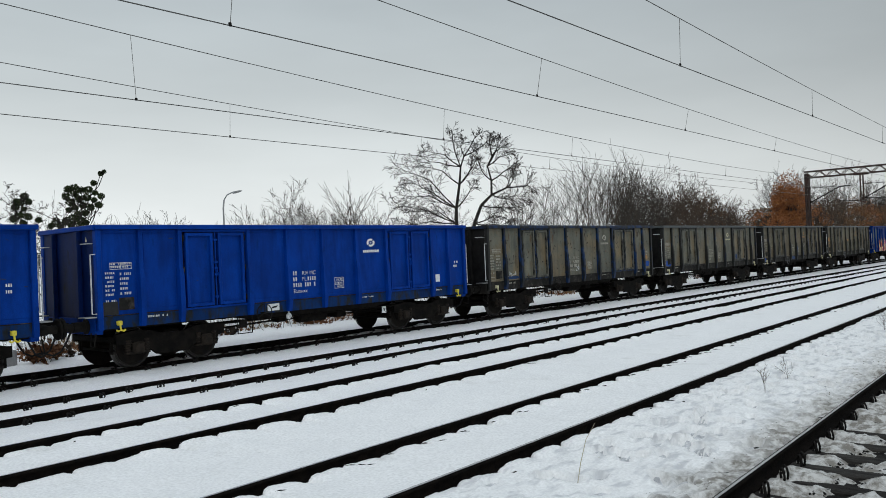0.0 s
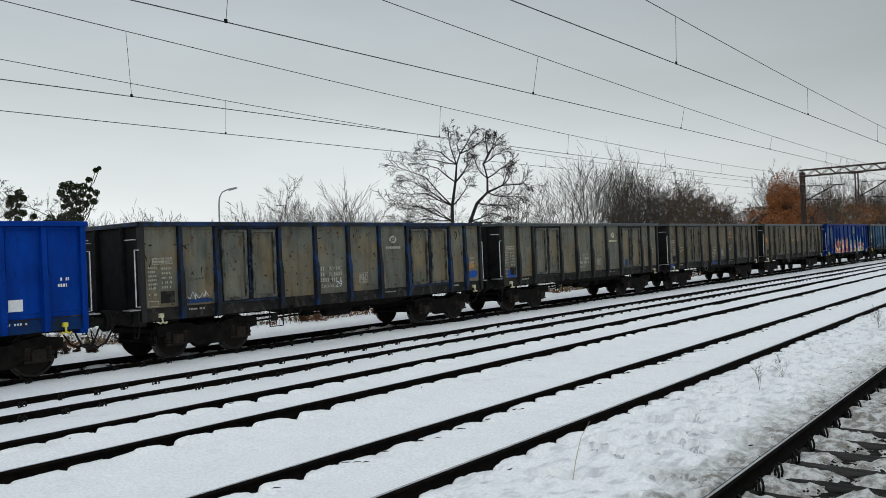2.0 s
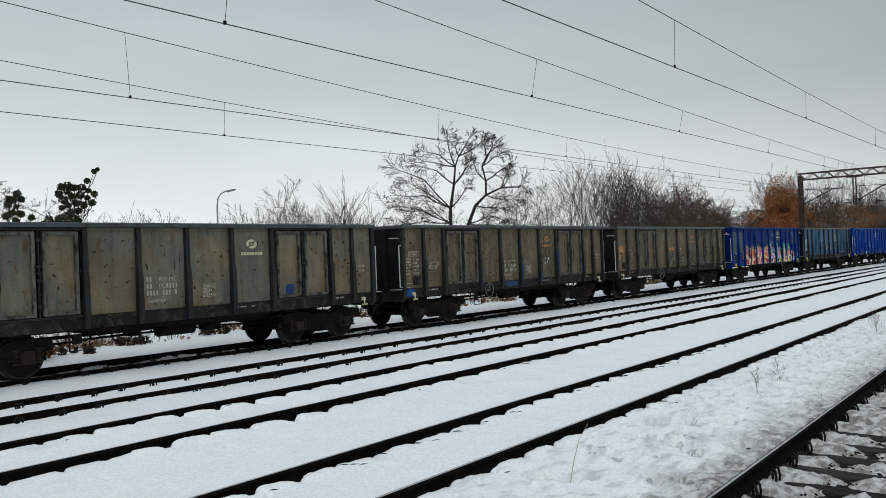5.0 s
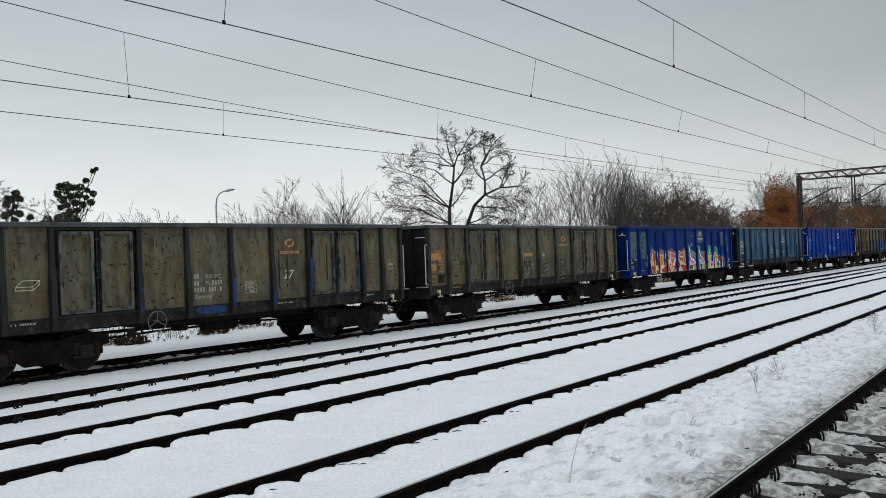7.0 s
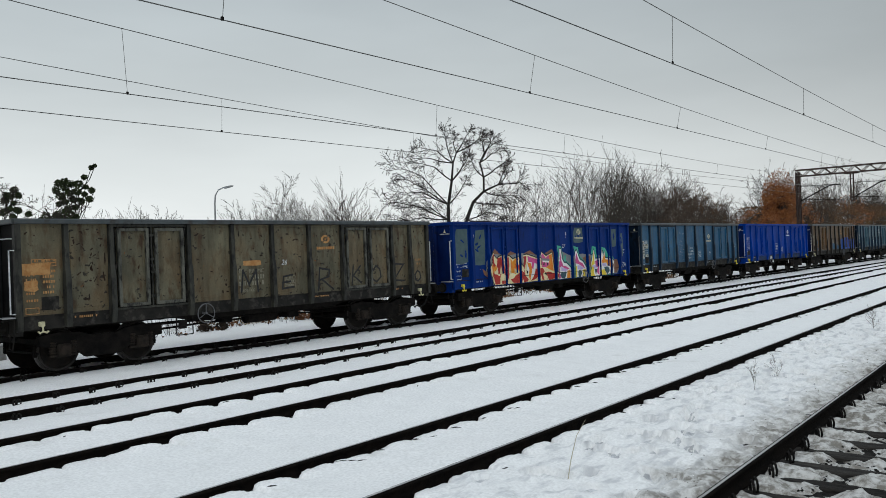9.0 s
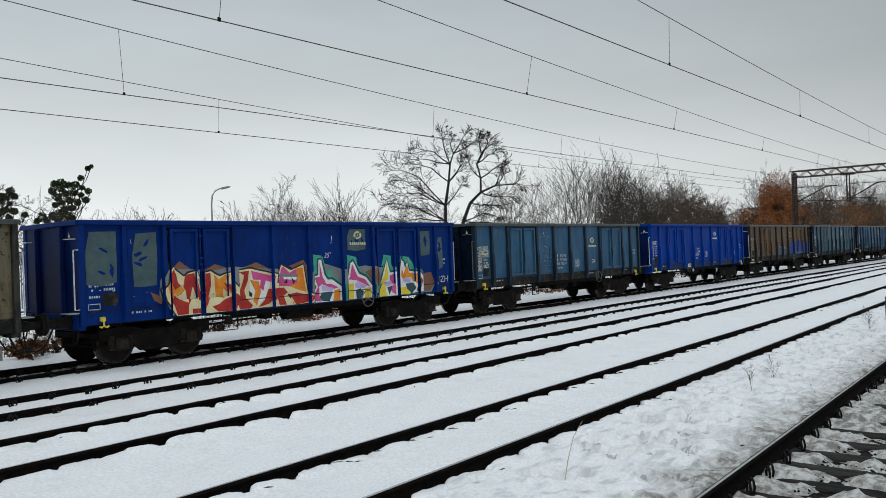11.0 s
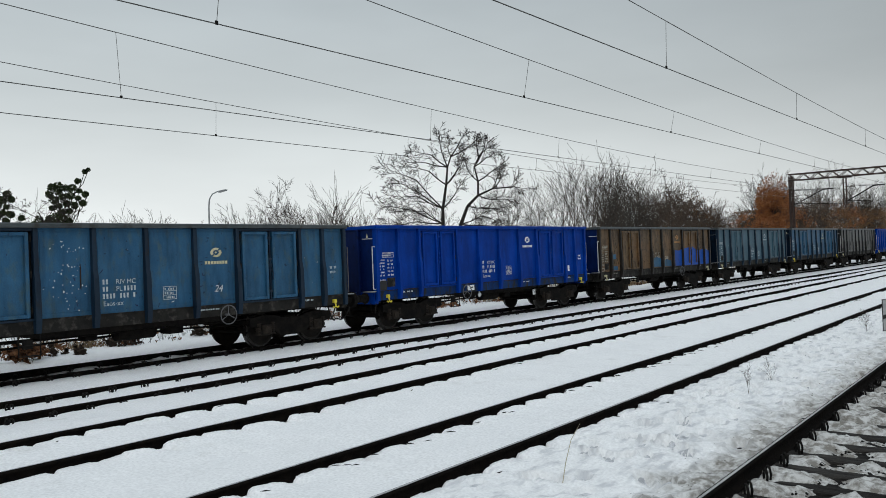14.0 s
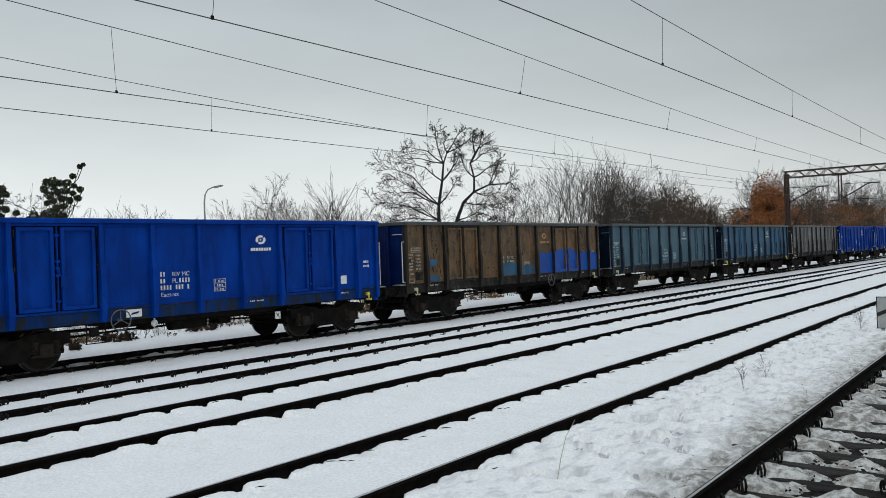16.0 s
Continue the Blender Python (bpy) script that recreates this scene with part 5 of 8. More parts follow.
def great_tree(m):
    """Two dark stems that part low down; long boughs that reach out and lift."""
    g = Growth(11)
    rnd = g.rnd
    right = Vector((0.70, -0.71, 0))  # across the line of sight
    deep = Vector((0.71, 0.70, 0))

    def stem(points, radius):
        for (p, r0), (q, r1) in zip(zip(points, radius), list(zip(points, radius))[1:]):
            g.segs.append((tuple(p), tuple(q), r0, r1, 0))

    def at(u, z, d=0.0):
        return right * u + deep * d + Vector((0, 0, z))
    a = [at(0, -0.3), at(0.0, 3.0), at(0.03, 4.4), at(0.07, 5.4, 0.1), at(0.36, 7.0, 0.2), at(0.5, 8.2, 0.3), at(0.75, 8.9, 0.2)]
    b = [at(0.9, -0.3), at(1.0, 3.0, -0.2), at(1.2, 4.3, -0.3), at(1.7, 5.5, -0.3), at(2.45, 6.2, -0.2), at(3.5, 6.65, 0), at(4.5, 6.7, 0.2)]
    c = [b[4], at(2.55, 7.2, 0.3), at(2.35, 8.2, 0.5), at(2.7, 8.9, 0.6)]
    stem(a, [0.17, 0.15, 0.13, 0.11, 0.085, 0.06, 0.04])
    stem(b, [0.16, 0.15, 0.13, 0.11, 0.085, 0.055, 0.035])
    stem(c, [0.075, 0.065, 0.05, 0.035])
    # where each bough springs from, the bend it passes and where its tip reaches
    boughs = [(a[5], (-0.6, 9.0), (-2.1, 9.5)), (a[5], (0.1, 9.4), (-0.2, 10.8)), (a[5], (-0.9, 8.6), (-2.6, 8.9)), (a[6], (1.2, 9.6), (1.6, 10.2)), (a[6], (1.8, 9.4), (2.8, 10.1)), (a[6], (0.6, 9.6), (0.9, 10.3)), (a[4], (1.5, 8.4), (2.0, 9.6)),
              (a[4], (-0.8, 7.9), (-2.2, 8.4)), (a[3], (-1.7, 7.3), (-4.0, 8.2)), (a[3], (-1.5, 6.5), (-3.3, 7.2)), (a[3], (-1.7, 6.3), (-3.9, 6.5)), (a[2], (-2.0, 5.4), (-4.5, 5.7)), (a[2], (-1.2, 5.3), (-3.2, 5.2)), (a[2], (-1.6, 4.6), (-3.7, 4.5)), (a[3], (0.9, 6.3), (1.3, 7.4)), (a[4], (0.9, 7.6), (1.4, 8.4)),
              (c[2], (3.0, 9.2), (3.7, 9.9)), (c[3], (3.0, 9.4), (3.0, 10.1)), (c[2], (3.2, 8.8), (4.2, 9.0)), (c[1], (3.3, 7.7), (4.3, 8.3)), (c[1], (1.9, 7.8), (1.6, 8.8)), (c[3], (2.4, 9.5), (2.1, 10.0)), (b[5], (4.1, 7.2), (4.7, 7.9)), (b[5], (3.7, 7.3), (4.0, 7.9)),
              (b[6], (5.0, 6.8), (5.6, 6.5)), (b[3], (3.0, 5.3), (4.6, 5.2)), (b[2], (2.6, 4.8), (5.2, 4.3)), (b[2], (2.4, 4.2), (4.0, 3.8)), (b[4], (3.4, 5.9), (4.9, 5.7))]
    for p, (mu, mz), (u, z) in boughs:
        d = rnd.uniform(-2.0, 2.0)
        mid, tip = at(mu, mz, 0.5 * d), at(u, z, d)
        g.segs.append((tuple(p), tuple(p.lerp(mid, 0.5) + Vector((0, 0, -0.06))), 0.048, 0.042, 1))
        g.segs.append((tuple(p.lerp(mid, 0.5) + Vector((0, 0, -0.06))), tuple(mid), 0.042, 0.034, 1))
        g.limb(mid, tip - mid, (tip - mid).length, 0.034, 1, 3, 0.10, 0.0, (25, 65), [0, 11, 6], 0.011)
        low = z < 7.3
        for k in range(9 if low else 4):
            q = p.lerp(mid, rnd.uniform(0.35, 1.0))
            w = (mid - p).normalized() + Vector((rnd.gauss(0, 0.7), rnd.gauss(0, 0.7), rnd.gauss(0.15, 0.6)))
            g.limb(q, w, rnd.uniform(0.7, 1.7) if low else rnd.uniform(0.5, 1.3), 0.016, 2, 3, 0.12, 0.01, (25, 65), [0, 0, 7], 0.010)
    # dry pods that still hang at the tips
    tips = np.array([q[1] for q in g.segs if q[4] == 3])
    tips = tips[np.random.RandomState(4).rand(len(tips)) < 0.16]
    tree_thing("bare_tree", "tall spreading leafless tree with dark forked trunks", "tree", g, 2, BARK, BARK, m=m, leaves=(cards(tips, 0.06, 5), BARK_B))


def build_trees():
    # the spreading tree in the middle
    great_tree(pose(41.3, 34, 0))
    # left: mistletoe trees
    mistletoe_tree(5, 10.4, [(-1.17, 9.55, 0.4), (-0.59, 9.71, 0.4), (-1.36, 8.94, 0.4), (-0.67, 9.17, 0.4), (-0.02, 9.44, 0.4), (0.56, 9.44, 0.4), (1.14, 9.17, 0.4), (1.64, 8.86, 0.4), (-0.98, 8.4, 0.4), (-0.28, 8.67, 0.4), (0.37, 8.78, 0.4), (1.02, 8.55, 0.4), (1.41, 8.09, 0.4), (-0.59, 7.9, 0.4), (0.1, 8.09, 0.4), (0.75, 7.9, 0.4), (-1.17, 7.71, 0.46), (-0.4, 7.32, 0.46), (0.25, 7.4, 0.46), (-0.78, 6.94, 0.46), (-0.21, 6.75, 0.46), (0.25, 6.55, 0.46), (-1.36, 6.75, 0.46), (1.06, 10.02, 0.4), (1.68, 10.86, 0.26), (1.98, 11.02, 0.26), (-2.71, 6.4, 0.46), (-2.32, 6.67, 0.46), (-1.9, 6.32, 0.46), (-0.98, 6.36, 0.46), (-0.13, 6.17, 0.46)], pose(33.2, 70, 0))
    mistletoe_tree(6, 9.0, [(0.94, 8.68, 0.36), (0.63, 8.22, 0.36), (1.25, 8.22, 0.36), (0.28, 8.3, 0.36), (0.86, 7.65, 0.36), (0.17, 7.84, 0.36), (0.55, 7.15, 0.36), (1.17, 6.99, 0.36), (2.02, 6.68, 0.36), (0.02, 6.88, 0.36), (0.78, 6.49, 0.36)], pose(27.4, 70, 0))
    # shrubs between the lamp and the tree
    thin_a = shoot_bush(21, 6.6, 8, "sparse leafless shrub with thin upright shoots", fan=0.5, levels=3, kids=(6, 4, 3))
    thin_b = shoot_bush(22, 8.6, 9, "leafless shrub with a fan of straight shoots", fan=0.55, levels=2, kids=(7, 4))
    dense = shoot_bush(23, 10.4, 9, "tall dense leafless shrub with crowded shoots", fan=0.36, levels=3, kids=(6, 4, 2), twig=TWIG)
    bushy = shoot_bush(24, 9.0, 9, "bushy leafless tree with tangled twigs", fan=0.7, levels=3, kids=(8, 5, 3))
    tangle = shoot_bush(25, 9.0, 5, "leafless tree with a rounded crown of fine crooked twigs", thin=0.012, fan=0.5, levels=3, kids=(11, 6, 4), bend=0.085, spread=(26, 58))
    sapling = shoot_bush(26, 10.8, 4, "slender leafless saplings with short side shoots", thin=0.012, fan=0.22, levels=2, kids=(15, 4), bend=0.05, spread=(22, 50))
    coarse = shoot_bush(27, 9.0, 5, "leafless tree with a rounded crown of brown twigs", thin=0.0155, fan=0.6, levels=3, kids=(9, 5, 3), bend=0.09, spread=(26, 58), twig=BARK_B)
    made = {"f": coarse, "t": tangle, "s": sapling, "a": thin_a, "b": thin_b, "d": dense, "u": bushy}
    used = set()
    by_lamp = [("b", 42.6, 45.6, 0.82), ("b", 40.7, 44.2, 0.74), ("t", 38.7, 46, 0.72), ("t", 33.6, 46, 0.60), ("a", 34.6, 48, 0.80), ("b", 25.6, 47.5, 0.70), ("a", 25, 45, 0.72), ("b", 22.6, 52, 0.80), ("a", 29.5, 46, 0.70), ("a", 32.5, 50, 0.80), ("t", 35.2, 46, 0.66), ("t", 37.6, 45, 0.76), ("b", 41.4, 45, 0.90), ("b", 39.6, 47, 0.84), ("a", 43.6, 46, 0.98), ("b", 45.3, 46, 0.84), ("t", 48, 45, 0.84), ("t", 52, 44, 0.80), ("t", 56, 42, 0.76), ("t", 17, 60, 0.90), ("t", 14, 66, 0.95), ("a", 20, 62, 0.9), ("a", 36, 62, 1.08), ("a", 30, 60, 1.0), ("a", 27, 56, 0.92), ("a", 33.5, 57, 0.95)]
    past_tree = [("s", 86, 44, 1.02), ("s", 91, 45, 1.02), ("t", 91, 48, 1.06), ("f", 97, 49, 0.98), ("t", 58, 44, 0.74), ("s", 61.5, 43, 0.78), ("t", 60.5, 41, 0.7), ("s", 63.5, 40.5, 0.76), ("t", 65.5, 42, 0.78), ("s", 66.8, 40.5, 0.86), ("s", 69, 40, 0.95), ("s", 71.5, 40, 0.99), ("s", 74.2, 40, 0.97), ("s", 76.5, 40, 0.9), ("t", 80.5, 42, 0.95), ("s", 82, 42, 0.98), ("t", 88, 43, 1.02), ("f", 94, 45, 1.08), ("s", 98, 45, 0.98), ("f", 102, 46, 1.14), ("f", 108, 48, 1.2), ("f", 113, 49, 1.22), ("u", 105, 50, 1.2)]
    by_gantry = [("f", 123, 49, 1.1), ("f", 130, 49, 1.05), ("f", 137, 49, 1.0), ("f", 120, 50, 1.24), ("f", 127, 50, 1.14), ("f", 133, 50, 0.95), ("b", 168, 56, 1.25), ("u", 182, 58, 1.35), ("d", 196, 60, 1.3), ("f", 139, 52, 0.86), ("u", 175, 55, 1.2), ("f", 160, 54, 0.95)]
    far_off = [("f", 214, 60, 1.6), ("b", 228, 62, 2.2), ("f", 244, 62, 1.6), ("d", 262, 64, 1.5), ("u", 285, 64, 1.6), ("u", 305, 66, 1.7), ("b", 326, 66, 1.9), ("u", 345, 70, 1.8), ("u", 380, 72, 2.0), ("f", 205, 56, 1.5), ("b", 238, 60, 2.2)]
    rnd = random.Random(3)
    for key, x, y, s in by_lamp + past_tree + by_gantry + far_off:
        m = pose(x, y, 0, 0, 0, rnd.uniform(0, 360)) @ Matrix.Scale(s, 4)
        if key in used:
            copy_thing(made[key], m)
        else:
            made[key].matrix_basis = m
            used.add(key)
    leafy_tree(31, 14.2, 3.5, LEAF_RUST, "beech tree still holding rust-brown leaves", pose(147.5, 45, 0), n=7000, size=0.2)
    leafy_tree(32, 9.6, 3.6, LEAF_RUST, "small beech tree holding rust-brown leaves", pose(155, 47, 0), n=4000, size=0.2)
    leafy_tree(33, 7.6, 4.0, LEAF_RUST, "low beech tree holding rust-brown leaves", pose(139.5, 46, 0), n=3000, size=0.2)
    for k, (x, y, h, w) in enumerate([(123, 51, 11.0, 4.5), (132, 52, 10.5, 4.0), (172, 58, 10.0, 5), (205, 60, 12.0, 6), (236, 62, 12.5, 6), (256, 62, 14.5, 6.5), (275, 64, 15, 7), (112, 52, 7.6, 4.5), (300, 66, 15.5, 7), (318, 64, 14, 7), (335, 68, 16, 8), (362, 70, 17, 8), (395, 72, 18, 9), (222, 64, 10, 6), (188, 60, 9, 5.5)]):
        leafy_tree(40 + k, h, w, LEAF_RUST if k in (3, 6) else LEAF_BROWN, "scrubby tree with withered brown leaves", pose(x, y, 0), n=700 if k in (0, 1, 7) else 2600, size=0.2 if k in (0, 1, 7) else 0.24)


build_trees()


def build_scrub():
    """The tangled undergrowth that closes the view, and the dry grass by the line."""
    rs = np.random.RandomState(8)
    n = 8500
    x = np.concatenate([rs.uniform(10, 90, n // 18), rs.uniform(88, 420, n - n // 18)])
    y = 50 + x * 0.045 + rs.uniform(-3, 6, n)
    top = np.interp(x, [10, 40, 60, 100, 160, 330], [3.0, 3.4, 3.8, 4.4, 5.8, 9.0]) * (0.75 + 0.35 * wave(x * 0.22, y * 0.2, 1))
    z0 = rs.uniform(0, 0.6, n) * top
    ln = rs.uniform(0.3, 0.55, n) * top
    a = np.stack([x, y, z0], 1)
    b = a + np.stack([rs.normal(0, 0.45, n), rs.normal(0, 0.45, n), ln], 1)
    v, f = rods(a, b, np.interp(x, [60, 110], [0.014, 0.034]), 0.008)
    tagged(new("undergrowth", raw_mesh("undergrowth", v, f, [BRUSH])), "tangled brown leafless undergrowth beyond the line", "undergrowth", kind="stuff")
    n = 26000
    x = np.concatenate([rs.uniform(4, 30, n // 2), rs.uniform(30, 80, n - n // 2)])
    y = 22.6 + np.abs(rs.normal(0, 1.8, n)) + 0.4 * wave(x * 0.5, x * 0, 2)
    keep = wave(x * 0.35, y * 0.4, 3) + 0.5 * wave(x * 1.3, y * 1.3, 4) > 0.42
    x, y = x[keep], y[keep]
    n = len(x)
    h = rs.uniform(0.08, 0.5, n) * (0.8 + 0.5 * wave(x * 0.3, y * 0.3, 5))
    a = np.stack([x, y, np.full(n, -0.12)], 1)
    b = a + np.stack([rs.normal(0, 0.14, n), rs.normal(0, 0.14, n), h + 0.1], 1)
    v, f = rods(a, b, 0.014, 0.006)
    tagged(new("dry_grass", raw_mesh("dry_grass", v, f, [GRASS_DRY])), "withered brown grass and stalks poking out of snow", "dry grass", kind="stuff")
    # fallen leaves in drifts and thin dark stems
    n = 16000
    x, y = rs.uniform(4, 60, n), 22.2 + np.abs(rs.normal(0, 1.9, n))
    drift = wave(x * 0.45 + 4, y * 0.6, 1) + 0.6 * wave(x * 1.7, y * 1.7, 2)
    keep = drift > 0.22
    x, y, drift = x[keep], y[keep], drift[keep]
    p = np.stack([x, y, bed(y) + 0.02 + rs.uniform(0, 0.30, len(x)) * np.clip(drift, 0, 1)], 1)
    v, f = cards(p, 0.055, 9, 1.5)
    tagged(new("fallen_leaves", raw_mesh("fallen_leaves", v, f, [LITTER])), "drifts of fallen brown leaves on snow", "fallen leaves", kind="stuff")
    n = 900
    a = np.stack([rs.uniform(4, 60, n), 22.4 + np.abs(rs.normal(0, 1.6, n)), np.full(n, -0.1)], 1)
    b = a + np.stack([rs.normal(0, 0.25, n), rs.normal(0, 0.2, n), rs.uniform(0.3, 1.1, n)], 1)
    v, f = rods(a, b, 0.009, 0.004)
    tagged(new("dead_stems", raw_mesh("dead_stems", v, f, [BARK])), "thin dark dead stems standing in the snow", "dead stems", kind="stuff")
    # snow caught in the grass
    n = 2600
    x, y = rs.uniform(4, 60, n), 22.9 + np.abs(rs.normal(0, 1.5, n))
    p = np.stack([x, y, rs.uniform(0.0, 0.38, n)], 1)
    v, f = cards(p, 0.10, 4, 1.8)
    tagged(new("snow_clumps", raw_mesh("snow_clumps", v, f, [SNOW])), "small clumps of snow caught in dry grass", "snow", kind="stuff")


build_scrub()


def build_slab():
    base = thing("concrete_slab", "low weathered concrete slab lying in the snow", "concrete slab", m=pose(7.1, 21.75, -0.12))
    bm = bmesh.new()
    box(bm, -1.6, 1.3, -0.22, 0.22, -0.1, 0.46, 0.03)
    part("block", bm, CONCRETE, base)


build_slab()


def low_bush(seed, x, y, height, wide, mat, label):
    """A knee-high tangle of stems with withered leaves."""
    g = Growth(seed)
    for k in range(9):
        a = g.rnd.uniform(0, 2 * math.pi)
        g.limb((0.2 * wide * math.cos(a), 0.2 * wide * math.sin(a), -0.1), (wide * math.cos(a), wide * math.sin(a), 0.8 * height / 0.5), height * g.rnd.uniform(0.7, 1.2), 0.008, 0, 2, 0.12, 0.02, (25, 60), [6, 3], 0.004)
    tips = np.array([q[1] for q in g.segs if q[4] > 0])
    tree_thing("low_bush", label, "bush", g, 1, BARK, BARK, "low bushes beyond the train", pose(x, y, -0.08), (cards(tips, 0.05, seed, 1.4), mat))


for k, (x, y, h, w) in enumerate(((8.95, 21.4, 0.5, 0.5), (9.4, 22.0, 0.4, 0.6), (10.2, 21.7, 0.36, 0.6), (12.3, 22.6, 0.40, 0.6), (15.2, 22.6, 0.4, 0.6), (19.5, 23.0, 0.42, 0.6), (24, 23.2, 0.42, 0.7), (28.5, 23.4, 0.45, 0.7))):
    low_bush(60 + k, x, y, h, w, LITTER if k in (0, 1, 5) else BARK_B, "low reddish-brown withered bush in the snow" if k in (0, 1, 5) else "low dark leafless bush in the snow")


# ---- markings, scars and fittings of single wagons ----
def spray(name, a, b):
    return material(name, a, b, scale=2.2, rough=0.5, bump=0.05, fine=50, mix=(0.35, 0.65), spots=tuple(v * 0.45 for v in a), spot_scale=7, spot_mix=(0.66, 0.74))


SPRAY = {
    "cream": spray("spray_cream", (0.66, 0.56, 0.30), (0.76, 0.68, 0.42)), "brown": spray("spray_brown", (0.17, 0.075, 0.042), (0.22, 0.10, 0.055)),
    "grey": spray("spray_grey", (0.16, 0.17, 0.18), (0.22, 0.23, 0.24)), "red": spray("spray_red", (0.30, 0.010, 0.012), (0.46, 0.035, 0.02)),
    "orange": spray("spray_orange", (0.66, 0.13, 0.012), (0.74, 0.33, 0.02)), "pink": spray("spray_pink", (0.52, 0.05, 0.19), (0.62, 0.10, 0.30)),
    "green": spray("spray_green", (0.02, 0.30, 0.20), (0.06, 0.40, 0.28)), "teal": spray("spray_dark_teal", (0.015, 0.05, 0.07), (0.03, 0.08, 0.10)),
    "lilac": spray("spray_lilac", (0.42, 0.34, 0.60), (0.52, 0.44, 0.68)), "yellow": spray("spray_yellow", (0.66, 0.48, 0.02), (0.74, 0.58, 0.05)),
    "white": spray("spray_white", (0.70, 0.70, 0.66), (0.78, 0.78, 0.76)), "black": spray("spray_black", (0.012, 0.012, 0.013), (0.02, 0.02, 0.02)),
}
# bands of the side by depth: from, to, face
BANDS = []


def side_bands():
    cuts = []
    for x in STAKES:
        cuts.append((x - 0.062, x + 0.062, FACE - 0.150))
    for a, b in DOORS:
        mid = (a + b) / 2
        for p, q in ((a + 0.145, mid - 0.075), (mid + 0.075, b - 0.145)):
            cuts += [(p, p + 0.075, FACE - 0.090), (p + 0.077, q - 0.077, FACE - 0.017), (q - 0.075, q, FACE - 0.090)]
    edges = [0.0] + STAKES + [LENGTH]
    for a, b in zip(edges, edges[1:]):
        if (a, b) not in DOORS:
            cuts.append((a + 0.062, b - 0.062, FACE - 0.017))
    return sorted(cuts)


BANDS.extend(side_bands())


def clip(poly, x0, x1):
    """The piece of an outline between two uprights."""
    for edge, sign in ((x0, 1), (x1, -1)):
        out = []
        for (ax, az), (bx, bz) in zip(poly, poly[1:] + poly[:1]):
            ina, inb = sign * (ax - edge) >= 0, sign * (bx - edge) >= 0
            if ina:
                out.append((ax, az))
            if ina != inb:
                f = (edge - ax) / (bx - ax)
                out.append((edge, az + f * (bz - az)))
        poly = out
        if len(poly) < 3:
            return []
    return poly


def flat(bm, poly, y):
    kept = [p for p, q in zip(poly, poly[1:] + poly[:1]) if abs(p[0] - q[0]) + abs(p[1] - q[1]) > 1e-4]
    if len(kept) > 2:
        bm.faces.new([bm.verts.new((x, y, z)) for x, z in kept]).normal_update()


def painted(name, poly, mat, parent, layer, label=""):
    """Paint that follows the relief of the side."""
    one = None
    for x0, x1, y in BANDS:
        piece = clip(poly, x0, x1)
        if not piece:
            continue
        steps = [(piece, y)]
        if any(a < x0 < b for a, b in DOORS) and y > FACE - 0.05:
            # the foot of a door leaf stands proud
            turned = [(v, u) for u, v in piece]
            steps = [([(u, v) for v, u in clip(turned, 1.378, 9)], y), ([(u, v) for v, u in clip(turned, 0, 1.378)], FACE - 0.09)]
        for outline, deep in steps:
            if not outline:
                continue
            bm = bmesh.new()
            flat(bm, outline, deep - 0.0012 * layer)
            bmesh.ops.triangulate(bm, faces=bm.faces)
            for f in bm.faces:
                f.normal_update()
                if f.normal.y > 0:
                    f.normal_flip()
            one = part(name, bm, mat, parent, label)
    return one


def stroke(a, b, w):
    (ax, az), (bx, bz) = a, b
    dx, dz = bx - ax, bz - az
    n = math.hypot(dx, dz) or 1
    dx, dz = dx / n * w / 2, dz / n * w / 2
    return [(ax - dx + dz, az - dz - dx), (ax - dx - dz, az - dz + dx), (bx + dx - dz, bz + dz + dx), (bx + dx + dz, bz + dz - dx)]


def grown(poly, w):
    """An outline pushed outwards by w."""
    area = sum(ax * bz - bx * az for (ax, az), (bx, bz) in zip(poly, poly[1:] + poly[:1]))
    sign, out = (1 if area > 0 else -1), []
    for (ax, az), (bx, bz), (cx, cz) in zip(poly[-1:] + poly[:-1], poly, poly[1:] + poly[:1]):
        u = Vector((bx - ax, bz - az)).normalized()
        v = Vector((cx - bx, cz - bz)).normalized()
        n = Vector((u.y, -u.x)) + Vector((v.y, -v.x))
        if n.length < 0.6:
            n = Vector((0, 0))
        else:
            n.normalize()
        out.append((bx + sign * n.x * w, max(bz + sign * n.y * w, 0.985)))
    return out


